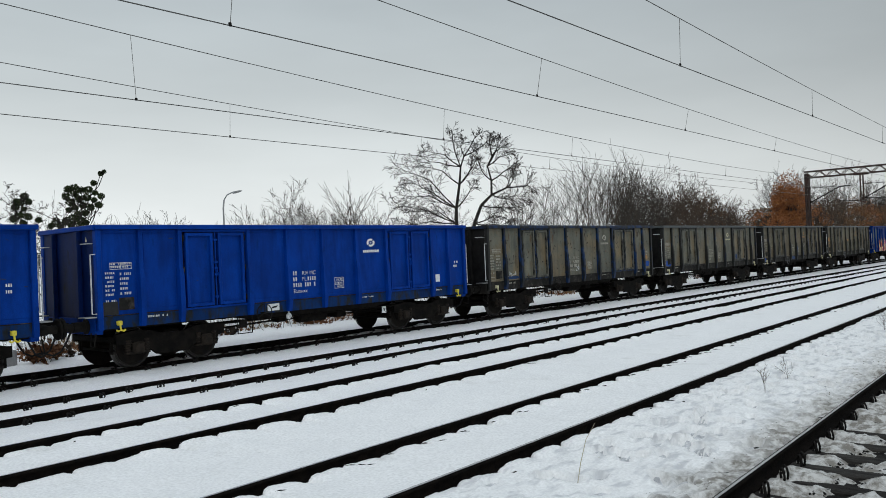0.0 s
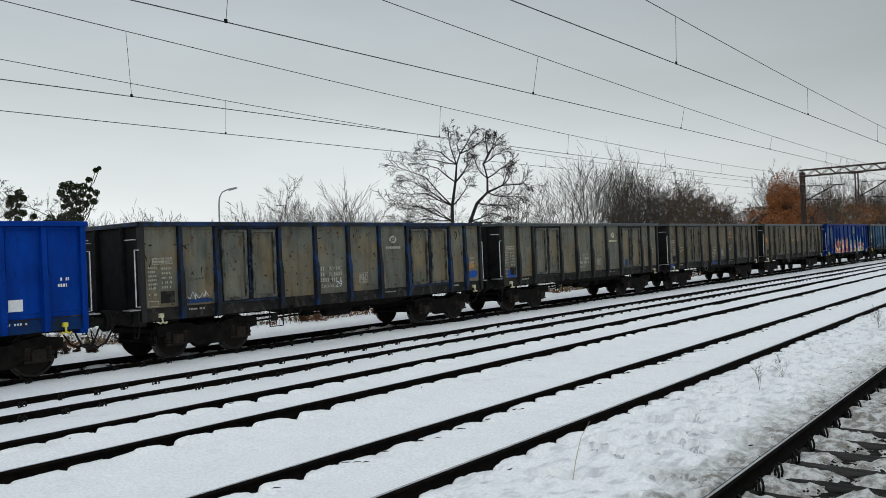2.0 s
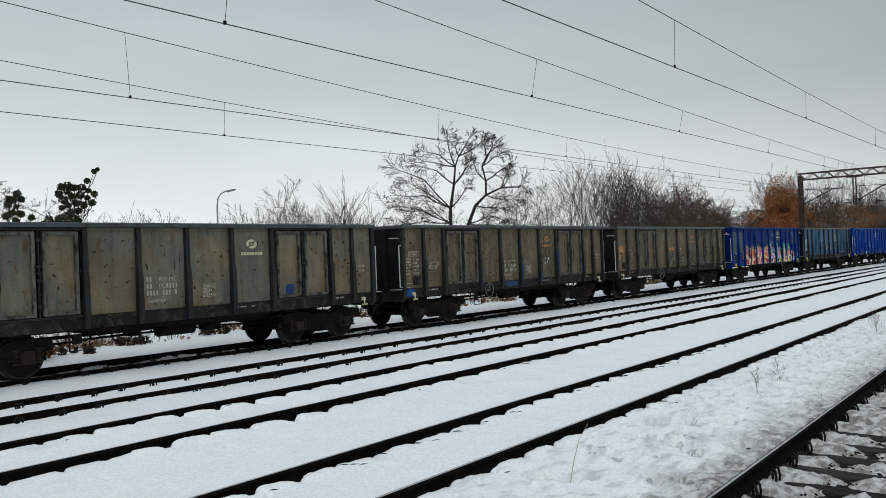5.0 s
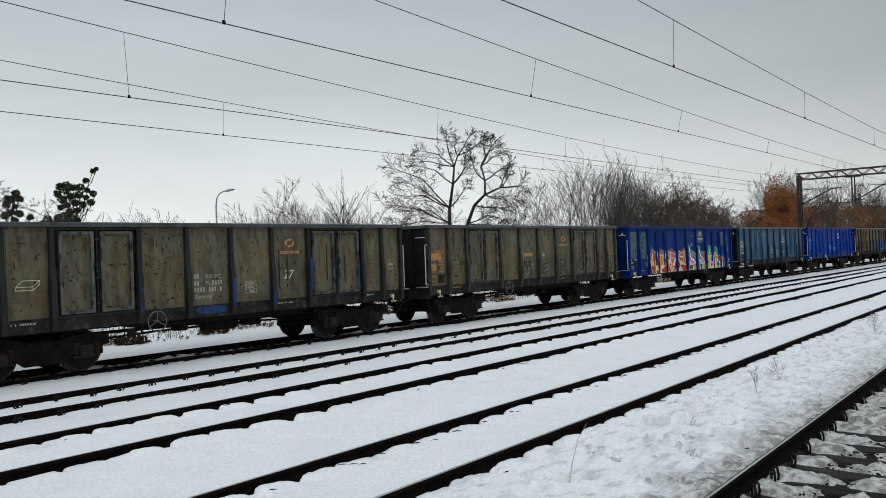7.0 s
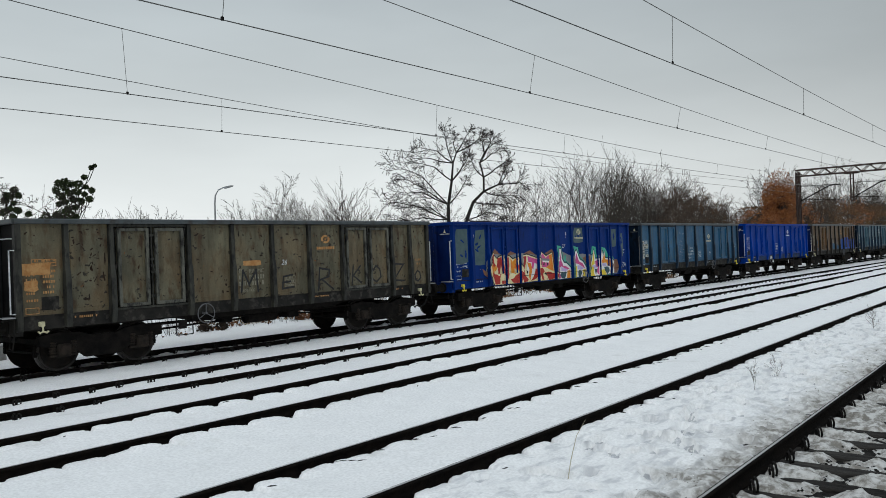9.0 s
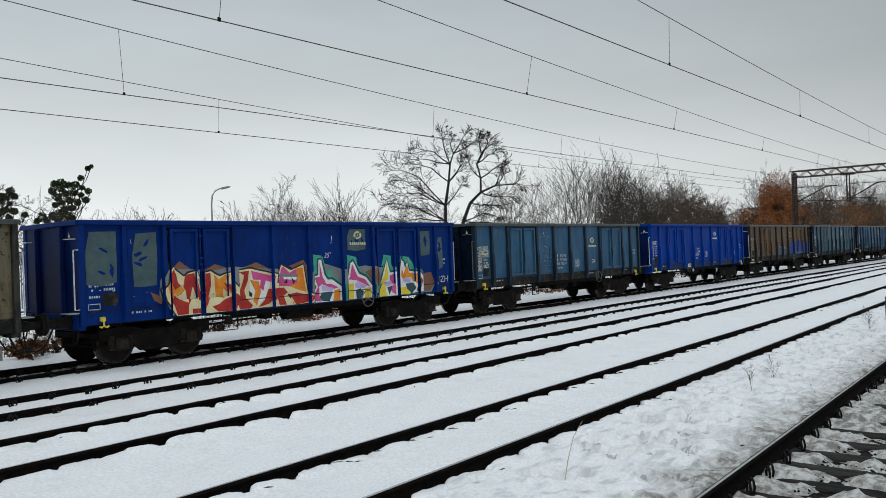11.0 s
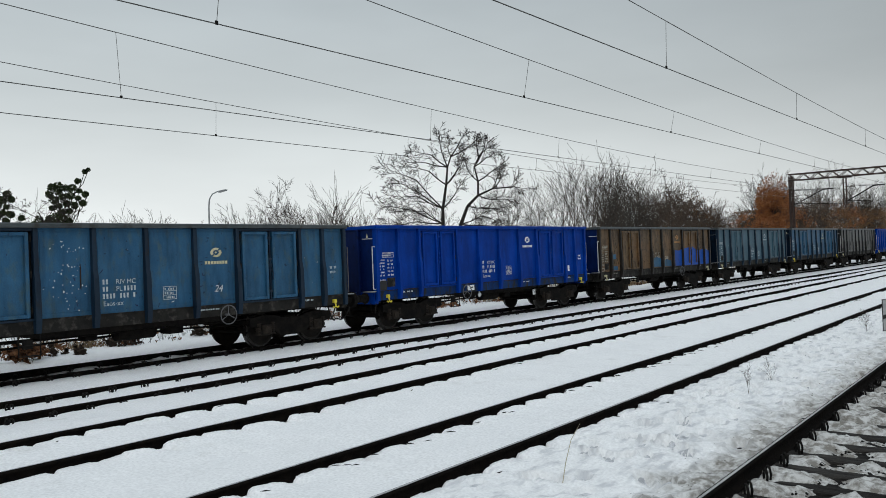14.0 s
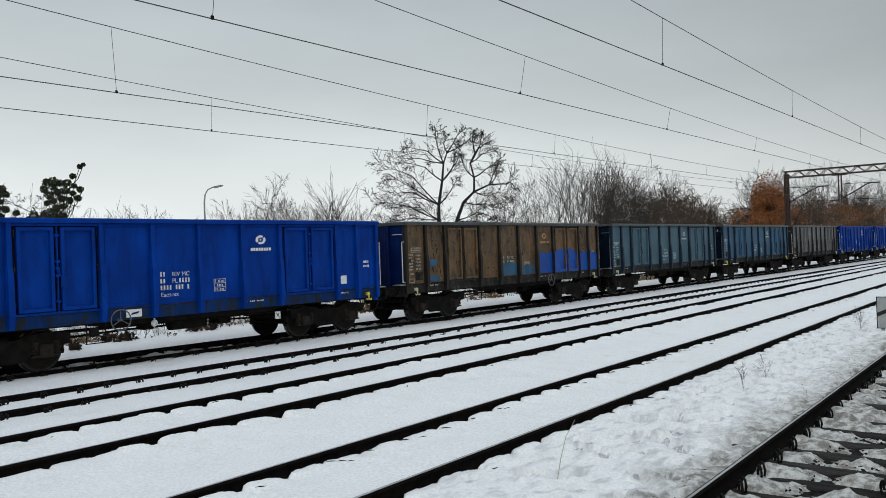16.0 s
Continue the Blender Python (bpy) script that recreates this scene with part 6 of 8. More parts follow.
def build_graffiti(wagon):
    """Sprayed letters on the lower half of the side: a dull ground, pale halos, bright fills."""
    count = [0]

    def fill(key, layer, *poly):
        count[0] += 1
        layer, poly = 2.2 * layer + 0.02 * count[0], list(poly)
        if key == "edge":
            painted("graffiti_edge", grown(poly, 0.05), SPRAY["black"], wagon, layer)
        elif key == "halo":
            painted("graffiti_edge", grown(poly, 0.10), SPRAY["green"], wagon, layer - 1.0)
            painted("graffiti_edge", grown(poly, 0.07), SPRAY["teal"], wagon, layer - 0.6)
            painted("graffiti_edge", poly, SPRAY["white"], wagon, layer)
        elif key in ("cream", "brown", "grey"):
            painted("graffiti_ground", poly, SPRAY[key], wagon, layer)
        else:
            painted("graffiti_letter", poly, SPRAY[key], wagon, layer, "sprayed graffiti letter in bright colours")
    fill("brown", 0.3, (1.67, 1.61), (1.77, 1.40), (1.95, 1.30), (2.04, 1.64), (2.16, 2.04), (2.45, 2.30), (2.78, 2.08), (3.16, 2.07), (3.44, 2.19), (3.86, 2.07), (4.26, 2.07), (4.70, 2.20), (5.26, 1.95), (5.25, 1.55), (1.97, 1.47))
    fill("brown", 0.4, (5.78, 2.06), (6.29, 2.21), (6.41, 2.06), (6.44, 1.34), (6.21, 1.21), (6.05, 1.94))
    fill("grey", 0.8, (1.93, 1.85), (2.11, 2.12), (2.80, 2.09), (3.16, 2.01), (3.93, 2.11), (5.32, 2.00), (5.39, 1.54), (4.57, 1.08), (2.18, 1.02), (1.90, 1.53))
    fill("grey", 0.9, (6.50, 1.86), (6.91, 2.13), (7.76, 1.89), (8.69, 1.97), (9.28, 1.89), (9.89, 1.89), (11.07, 1.68), (11.64, 1.58), (11.91, 1.27), (11.66, 1.00), (6.47, 1.26))
    fill("brown", 1.2, (8.69, 1.79), (9.08, 1.89), (9.36, 1.60), (9.25, 1.30), (8.67, 1.41))
    fill("brown", 1.3, (10.73, 1.58), (11.69, 1.65), (11.87, 1.30), (11.62, 1.05), (10.93, 1.03))
    fill("edge", 1.6, (1.96, 1.64), (2.10, 1.75), (2.14, 2.00), (2.24, 2.16), (2.56, 1.92), (2.68, 2.00), (2.88, 2.04), (2.94, 1.88), (3.06, 1.99), (3.31, 2.02), (3.56, 1.88), (3.85, 1.97), (3.88, 1.74), (4.04, 1.58), (4.16, 1.77), (4.11, 2.00), (4.49, 2.04), (5.29, 1.86), (5.26, 1.63), (5.40, 1.61), (5.41, 1.84), (5.51, 2.10), (5.84, 1.94), (6.28, 2.08), (6.41, 1.30), (6.63, 1.20), (6.50, 1.02), (5.73, 1.00), (5.28, 1.01), (4.43, 1.00), (3.37, 1.00), (2.62, 1.00), (2.30, 1.00), (2.03, 1.38))
    fill("cream", 2.2, (1.96, 1.64), (2.10, 1.75), (2.14, 2.00), (2.24, 2.16), (2.56, 1.92), (2.68, 2.00), (2.88, 2.04), (2.94, 1.88), (3.06, 1.99), (3.31, 2.02), (3.56, 1.88), (3.85, 1.97), (3.88, 1.74), (4.04, 1.58), (4.16, 1.77), (4.11, 2.00), (4.49, 2.04), (5.29, 1.86), (5.26, 1.63), (5.40, 1.61), (5.41, 1.84), (5.51, 2.10), (5.84, 1.94), (6.28, 2.08), (6.41, 1.30), (6.63, 1.20), (6.50, 1.02), (5.73, 1.00), (5.28, 1.01), (4.43, 1.00), (3.37, 1.00), (2.62, 1.00), (2.30, 1.00), (2.03, 1.38))
    fill("red", 3, (2.15, 1.96), (2.25, 2.11), (2.35, 2.00), (2.39, 1.79), (2.57, 1.60), (2.45, 1.49), (2.27, 1.60), (2.21, 1.74))
    fill("orange", 3.5, (2.05, 1.73), (2.21, 1.74), (2.27, 1.60), (2.46, 1.70), (2.57, 1.60), (2.38, 1.46), (2.25, 1.54), (2.22, 1.41), (2.11, 1.45))
    fill("red", 3, (2.11, 1.42), (2.27, 1.49), (2.47, 1.35), (2.63, 1.29), (2.61, 1.02), (2.32, 1.01), (2.24, 1.25))
    fill("red", 3, (2.59, 1.96), (2.84, 2.00), (2.89, 1.80), (2.97, 1.45), (3.07, 1.97), (3.30, 1.98), (3.31, 1.67), (3.17, 1.25), (3.04, 1.01), (2.72, 1.02), (2.72, 1.14), (2.98, 1.13), (3.03, 1.30), (2.91, 1.34), (2.79, 1.68), (2.69, 1.35), (2.63, 1.24), (2.60, 1.57), (2.53, 1.67))
    fill("grey", 3.6, (2.90, 1.84), (2.99, 1.90), (3.07, 1.93), (3.04, 1.69), (2.98, 1.51))
    fill("orange", 3, (3.40, 1.94), (3.54, 1.81), (3.71, 1.91), (3.83, 1.92), (3.73, 1.73), (3.95, 1.51), (3.86, 1.41), (3.65, 1.58), (3.63, 1.33), (3.43, 1.39))
    fill("red", 3, (3.27, 1.15), (3.48, 1.20), (3.63, 1.30), (3.86, 1.37), (4.01, 1.17), (3.93, 1.00), (3.45, 1.01))
    fill("red", 3.2, (3.68, 1.72), (3.86, 1.66), (3.96, 1.51), (3.85, 1.46))
    fill("red", 3, (4.14, 1.96), (4.46, 1.99), (4.41, 1.73), (4.29, 1.48), (4.34, 1.29), (4.55, 1.08), (4.48, 1.01), (4.05, 1.01), (3.94, 1.26), (3.93, 1.46), (4.07, 1.36), (4.20, 1.59), (4.31, 1.87))
    fill("white", 3.2, (4.45, 1.60), (4.54, 1.85), (5.17, 1.74), (5.05, 1.43), (5.29, 1.21), (4.88, 1.21), (4.74, 1.09), (4.55, 1.26))
    fill("pink", 4.2, (4.52, 1.98), (5.23, 1.82), (5.16, 1.65), (4.98, 1.71), (4.89, 1.44), (4.78, 1.53), (4.82, 1.73), (4.57, 1.75))
    fill("orange", 4.4, (4.47, 1.75), (4.76, 1.69), (4.81, 1.42), (4.67, 1.07), (4.56, 1.21), (4.63, 1.46))
    fill("black", 4.6, (4.42, 1.47), (4.54, 1.39), (4.52, 1.30), (4.44, 1.33))
    fill("red", 4.6, (5.05, 1.47), (5.42, 1.51), (5.54, 1.32), (5.29, 1.24), (5.07, 1.09), (4.71, 1.02), (4.93, 1.20))
    fill("pink", 3, (5.50, 1.99), (5.58, 2.06), (5.79, 1.88), (6.01, 1.98), (6.12, 1.99), (6.07, 1.64), (5.99, 1.48), (5.57, 1.53), (5.38, 1.54), (5.43, 1.74))
    fill("orange", 3.4, (6.02, 1.98), (6.25, 2.01), (6.35, 1.33), (6.14, 1.38), (5.79, 1.50), (6.06, 1.61))
    fill("white", 3.8, (5.56, 1.83), (6.05, 1.80), (6.01, 1.68), (5.58, 1.71))
    fill("grey", 4.0, (5.32, 1.88), (6.08, 1.83), (6.08, 1.75), (5.32, 1.79))
    fill("black", 4.3, (5.59, 1.61), (5.70, 1.74), (5.70, 1.60))
    fill("black", 4.3, (5.84, 1.75), (5.98, 1.63), (5.90, 1.56))
    fill("red", 3.6, (5.29, 1.47), (5.57, 1.49), (5.76, 1.30), (6.00, 1.33), (6.59, 1.20), (6.47, 1.05), (5.98, 1.00), (5.87, 1.17), (5.69, 1.35), (5.56, 1.26), (5.66, 1.02), (5.31, 1.03), (5.25, 1.22))
    fill("black", 4.6, (5.70, 1.31), (5.84, 1.27), (5.80, 1.18), (5.72, 1.24))
    fill("green", 1.8, (6.64, 1.80), (6.65, 2.35), (6.95, 2.31), (6.96, 2.17), (6.82, 2.13), (6.81, 1.79))
    fill("green", 1.9, (7.16, 1.63), (7.22, 1.94), (7.32, 1.93), (7.32, 1.71), (7.68, 1.53), (7.71, 1.41), (7.36, 1.53))
    fill("halo", 2.4, (6.61, 1.73), (6.81, 1.76), (6.84, 2.19), (6.94, 2.20), (7.04, 1.77), (7.16, 1.62), (7.33, 1.62), (7.69, 1.40), (7.69, 1.00), (6.58, 1.00), (6.60, 1.25), (6.73, 1.44), (6.60, 1.62))
    fill("pink", 3.4, (6.67, 1.70), (6.86, 1.72), (6.87, 2.12), (6.96, 1.73), (7.10, 1.51), (7.31, 1.49), (7.56, 1.38), (7.39, 1.34), (6.93, 1.50), (6.83, 1.44), (6.83, 1.17), (6.91, 1.02), (6.64, 1.04), (6.65, 1.25), (6.79, 1.43))
    fill("lilac", 3.6, (6.91, 1.47), (7.39, 1.37), (7.30, 1.26), (6.94, 1.32))
    fill("teal", 3.8, (6.94, 1.27), (7.35, 1.26), (7.20, 1.00), (6.93, 1.03), (6.83, 1.15))
    fill("orange", 3.6, (7.40, 1.31), (7.63, 1.33), (7.62, 1.00), (7.34, 1.00), (7.38, 1.16))
    fill("green", 1.8, (7.93, 1.88), (7.94, 2.31), (8.31, 2.23), (8.34, 2.03), (8.51, 1.78), (8.72, 1.70), (8.94, 1.46), (8.84, 1.42), (8.45, 1.62), (8.24, 1.93), (8.14, 2.11), (8.05, 1.88))
    fill("halo", 2.4, (7.87, 1.55), (7.97, 1.68), (8.06, 2.04), (8.17, 2.13), (8.40, 1.74), (8.70, 1.62), (8.96, 1.35), (8.92, 1.00), (7.83, 1.00))
    fill("pink", 3.4, (7.95, 1.59), (8.04, 1.66), (8.13, 2.04), (8.34, 1.66), (8.64, 1.56), (8.86, 1.32), (8.30, 1.54))
    fill("lilac", 3.6, (8.22, 1.44), (8.33, 1.51), (8.74, 1.36), (8.59, 1.30), (8.25, 1.32))
    fill("yellow", 3.4, (7.96, 1.45), (8.18, 1.46), (8.16, 1.00), (7.90, 1.00))
    fill("yellow", 3.4, (8.62, 1.29), (8.88, 1.32), (8.86, 1.00), (8.61, 1.00))
    fill("teal", 3.8, (8.25, 1.26), (8.44, 1.30), (8.58, 1.19), (8.46, 1.00), (8.27, 1.00))
    fill("green", 1.8, (9.36, 1.91), (9.48, 2.27), (9.80, 2.23), (9.81, 1.97), (9.92, 1.75), (9.80, 1.72), (9.65, 2.06), (9.52, 2.00))
    fill("halo", 2.4, (9.12, 1.00), (9.43, 1.68), (9.61, 2.12), (9.74, 1.71), (10.01, 1.74), (9.99, 1.00))
    fill("yellow", 3.4, (9.19, 1.21), (9.47, 1.64), (9.61, 2.05), (9.66, 1.51), (9.46, 1.44), (9.44, 1.13), (9.52, 1.00), (9.16, 1.00))
    fill("pink", 3.4, (9.71, 1.62), (9.92, 1.67), (9.91, 1.00), (9.65, 1.18), (9.80, 1.34), (9.71, 1.49))
    fill("lilac", 3.8, (9.42, 1.43), (9.79, 1.45), (9.78, 1.31), (9.45, 1.30))
    fill("teal", 3.9, (9.51, 1.27), (9.76, 1.30), (9.60, 1.03))
    fill("green", 1.8, (10.40, 2.00), (10.33, 2.21), (10.61, 2.17), (10.82, 1.95), (10.88, 1.75), (11.01, 1.73), (10.94, 1.65), (10.65, 1.71), (10.53, 2.00))
    fill("halo", 2.4, (10.20, 2.12), (10.36, 2.03), (10.44, 1.81), (10.54, 2.03), (10.61, 1.73), (11.01, 1.68), (11.20, 1.51), (11.13, 1.05), (10.06, 1.00), (10.08, 1.57))
    fill("orange", 3.4, (10.23, 2.02), (10.34, 1.63), (10.53, 1.93), (10.61, 1.67), (10.96, 1.63), (11.01, 1.25), (10.81, 1.38), (10.69, 1.52), (10.25, 1.51), (10.15, 1.58))
    fill("lilac", 3.6, (10.29, 1.51), (10.68, 1.49), (10.63, 1.33), (10.33, 1.41))
    fill("teal", 3.8, (10.35, 1.34), (10.72, 1.35), (10.85, 1.18), (10.62, 1.00), (10.41, 1.18))
    fill("yellow", 3.6, (10.11, 1.23), (10.37, 1.24), (10.57, 1.00), (10.10, 1.01))
    fill("brown", 3.8, (11.04, 1.52), (11.13, 1.41), (10.97, 1.06), (10.86, 1.07))
    # old grey primer patches
    for x0, x1, z0, z1 in ((0.16, 0.88, 1.85, 3.02), (1.25, 1.88, 1.75, 3.0), (7.98, 8.72, 2.45, 3.06), (11.1, 11.68, 2.2, 3.0), (12.0, 12.32, 1.75, 2.8)):
        rnd = random.Random(int(x0 * 50))
        poly = [(x0 + rnd.uniform(0, .03), z0), ((x0 + x1) / 2, z0 - rnd.uniform(0, .05)), (x1 - rnd.uniform(0, .03), z0 + rnd.uniform(0, .04)), (x1, (z0 + z1) / 2), (x1 - rnd.uniform(0, .04), z1), (x0 + 0.1, z1 - rnd.uniform(0, .04)), (x0, (z0 + z1) / 2 + 0.1)]
        painted("primer_patch", poly, PRIMER, wagon, 0.5, "grey-green primer patch")
        for k in range(4):
            x, z, t = rnd.uniform(x0 + 0.12, x1 - 0.12), rnd.uniform(z0 + 0.2, z1 - 0.2), rnd.uniform(0, 3)
            pts = []
            for a in (0, .9, 1.8, 2.7, 3.6, 4.5, 5.4):
                u, v = 0.13 * math.cos(a) * rnd.uniform(.5, 1.2), 0.05 * math.sin(a) * rnd.uniform(.5, 1.2)
                pts.append((x + u * math.cos(t) - v * math.sin(t), z + u * math.sin(t) + v * math.cos(t)))
            painted("paint_blot", pts, BLUE_B, wagon, 1.2 + 0.1 * k)


PRIMER = material("grey_green_primer", (0.045, 0.082, 0.092), (0.075, 0.118, 0.122), scale=3, rough=0.6, bump=0.05, mix=(0.35, 0.65))


def bars(rows, x, z, wide, tall, seed, y=FACE - 0.0165):
    """Writing too small to read: rows of short bars from (x, z) down."""
    rnd = random.Random(seed)
    bm = bmesh.new()
    for r in range(rows):
        u = 0.0
        while u < wide * (1 if r % 2 == 0 else 0.86):
            n = rnd.choice((0.022, 0.030, 0.038))
            if rnd.random() < 0.84:
                zz = z - r * tall
                flat(bm, [(x + u, zz - tall * 0.5), (x + u, zz), (x + min(u + n, wide), zz), (x + min(u + n, wide), zz - tall * 0.5)][::-1], y)
            u += n + 0.018
    return bm


def frame_lines(x0, x1, z0, z1, w, cells=1, y=FACE - 0.0165):
    bm = bmesh.new()
    lines = [((x0, z0), (x1, z0)), ((x0, z1), (x1, z1)), ((x0, z0), (x0, z1)), ((x1, z0), (x1, z1))]
    lines += [((x0, z0 + (z1 - z0) * k / cells), (x1, z0 + (z1 - z0) * k / cells)) for k in range(1, cells)]
    if cells > 1:
        lines.append((((x0 + x1) / 2, z0), ((x0 + x1) / 2, z1)))
    for a, b in lines:
        flat(bm, stroke(a, b, w), y)
    for f in bm.faces:
        f.normal_update()
        if f.normal.y > 0:
            f.normal_flip()
    return bm


def plate(name, x0, x1, z0, z1, mat, parent, label="", y=FACE - 0.014, deep=0.006):
    bm = bmesh.new()
    box(bm, x0, x1, y - deep, y + 0.003, z0, z1)
    return part(name, bm, mat, parent, label)


def emblem(x, z, s, mat, parent, y=FACE - 0.0165):
    """The operator's sign, as a plain pointed ring with a row of blocks under it."""
    bm = bmesh.new()
    for k in range(20):
        a, b = 2 * math.pi * k / 20, 2 * math.pi * (k + 1) / 20
        if k in (2, 12):
            continue

        def at(t, r):
            p = 1.02 - 0.12 * abs(math.sin(t))
            return (x + r * s * p * math.cos(t), z + r * s * 0.72 * math.sin(t))
        bm.faces.new([bm.verts.new((u, y, w)) for u, w in (at(a, 1.0), at(a, 0.52), at(b, 0.52), at(b, 1.0))])
    for f in bm.faces:
        f.normal_update()
        if f.normal.y > 0:
            f.normal_flip()
    flat(bm, [(x - 0.22 * s, z), (x, z - 0.16 * s), (x + 0.22 * s, z), (x, z + 0.16 * s)], y)
    part("emblem", bm, mat, parent)
    bm = bmesh.new()
    for k in range(8):
        u = x - 2.0 * s + k * 0.51 * s
        flat(bm, [(u, z - 1.75 * s), (u + 0.40 * s, z - 1.75 * s), (u + 0.40 * s, z - 1.28 * s), (u, z - 1.28 * s)], y)
    tiny("emblem_bar", bm, mat, parent)


LETTERS = {}


def written(text, x, z, size, mat, parent, name="chalk_number", y=FACE - 0.0165, slant=0.0, bold=0.0):
    """Readable writing on the side."""
    key = (text, size, slant, bold)
    if key not in LETTERS:
        curve = bpy.data.curves.new(name, "FONT")
        curve.body, curve.size, curve.shear, curve.offset = text, size, slant, bold
        o = bpy.data.objects.new(name, curve)
        scene.collection.objects.link(o)
        LETTERS[key] = bpy.data.meshes.new_from_object(o.evaluated_get(bpy.context.evaluated_depsgraph_get()))
        bpy.data.objects.remove(o)
        bpy.data.curves.remove(curve)
    me = LETTERS[key].copy()
    me.materials.clear()
    me.materials.append(mat)
    o = new(name, me)
    o.parent = parent
    o.matrix_basis = Matrix.Translation((x, y, z)) @ Matrix.Rotation(math.pi / 2, 4, "X")
    return o


def handwheel(x, parent, mat=IRON):
    bm = bmesh.new()
    n, r = 20, 0.235
    ring = [(x + r * math.cos(2 * math.pi * k / n), FACE - 0.16, 0.99 + r * math.sin(2 * math.pi * k / n)) for k in range(n + 1)]
    tube(bm, ring, 0.014, 6, cap=False)
    for a in (90, 210, 330):
        tube(bm, [(x, FACE - 0.145, 0.99), (x + r * math.cos(radians(a)), FACE - 0.16, 0.99 + r * math.sin(radians(a)))], 0.010, 5)
    tube(bm, [(x, FACE - 0.18, 0.99), (x, FACE + 0.3, 0.99)], 0.028, 6)
    return part("brake_handwheel", bm, mat, parent, "spoked brake handwheel")


def tow_hook(x, mat, parent):
    bm = bmesh.new()
    y = FACE - 0.09
    box(bm, x - 0.05, x + 0.05, y - 0.02, y + 0.16, 1.03, 1.13, 0.012)
    tube(bm, [(x, y, 1.05), (x, y - 0.02, 0.93), (x - 0.06, y - 0.02, 0.90), (x - 0.10, y - 0.02, 0.93)], 0.022, 6)
    tube(bm, [(x, y - 0.02, 0.93), (x + 0.07, y - 0.02, 0.90), (x + 0.11, y - 0.02, 0.93)], 0.022, 6)
    return part("tow_hook", bm, mat, parent, "painted tow hook")


def scars(seed, count, parent, mat, wide=1.0, zs=(1.35, 3.05)):
    """Scratches and chipped spots on the panels: too many to count."""
    rnd = random.Random(seed)
    bm = bmesh.new()
    edges = [0.0] + STAKES + [LENGTH]
    # some panels took far more knocks than others
    load = [rnd.choice((0.25, 0.6, 1.0, 2.0)) for _ in edges[1:]]
    for k in range(count):
        i = rnd.choices(range(len(edges) - 1), load)[0]
        a, b = edges[i] + 0.14, edges[i + 1] - 0.14
        x, z = rnd.uniform(a, b), rnd.uniform(*zs)
        if (edges[i], edges[i + 1]) in DOORS and (abs(x - (a + b) / 2) < 0.2 or rnd.random() < 0.4):
            continue
        n = min(rnd.lognormvariate(-3.5, 0.65), 0.22)
        t = rnd.gauss(math.pi / 2, 0.25) if n > 0.08 or rnd.random() < 0.3 else rnd.gauss(0, 0.5)
        w = rnd.uniform(0.25, 0.75) * min(n, 0.045) * wide
        pts = []
        for s in range(7):
            f = 2 * math.pi * s / 7
            u, v = n * math.cos(f), w * math.sin(f) * rnd.uniform(0.4, 1.3)
            pts.append((x + u * math.cos(t) - v * math.sin(t), min(z + u * math.sin(t) + v * math.cos(t), 3.07)))
        if min(p[0] for p in pts) < a - 0.05 or max(p[0] for p in pts) > b + 0.05:
            continue
        flat(bm, pts, FACE - 0.0155)
    for f in bm.faces:
        f.normal_update()
        if f.normal.y > 0:
            f.normal_flip()
    o = part("chipped_paint", bm, mat, parent, "dark chips and scratches in the paint")
    o["kind"] = "stuff"
    return o


def blotch(name, x, z, w, h, mat, parent, seed, layer=1, label=""):
    rnd = random.Random(seed)
    pts = [(x + w / 2 * math.copysign(abs(math.cos(a)) ** 0.5, math.cos(a)) * rnd.uniform(0.82, 1.08), z + h / 2 * math.copysign(abs(math.sin(a)) ** 0.5, math.sin(a)) * rnd.uniform(0.82, 1.08)) for a in (2 * math.pi * k / 14 for k in range(14))]
    return painted(name, pts, mat, parent, layer, label)


def tiny(name, bm, mat, parent):
    """Rows of marks too small to pick apart."""
    o = part(name, bm, mat, parent)
    o["kind"] = "stuff"
    return o


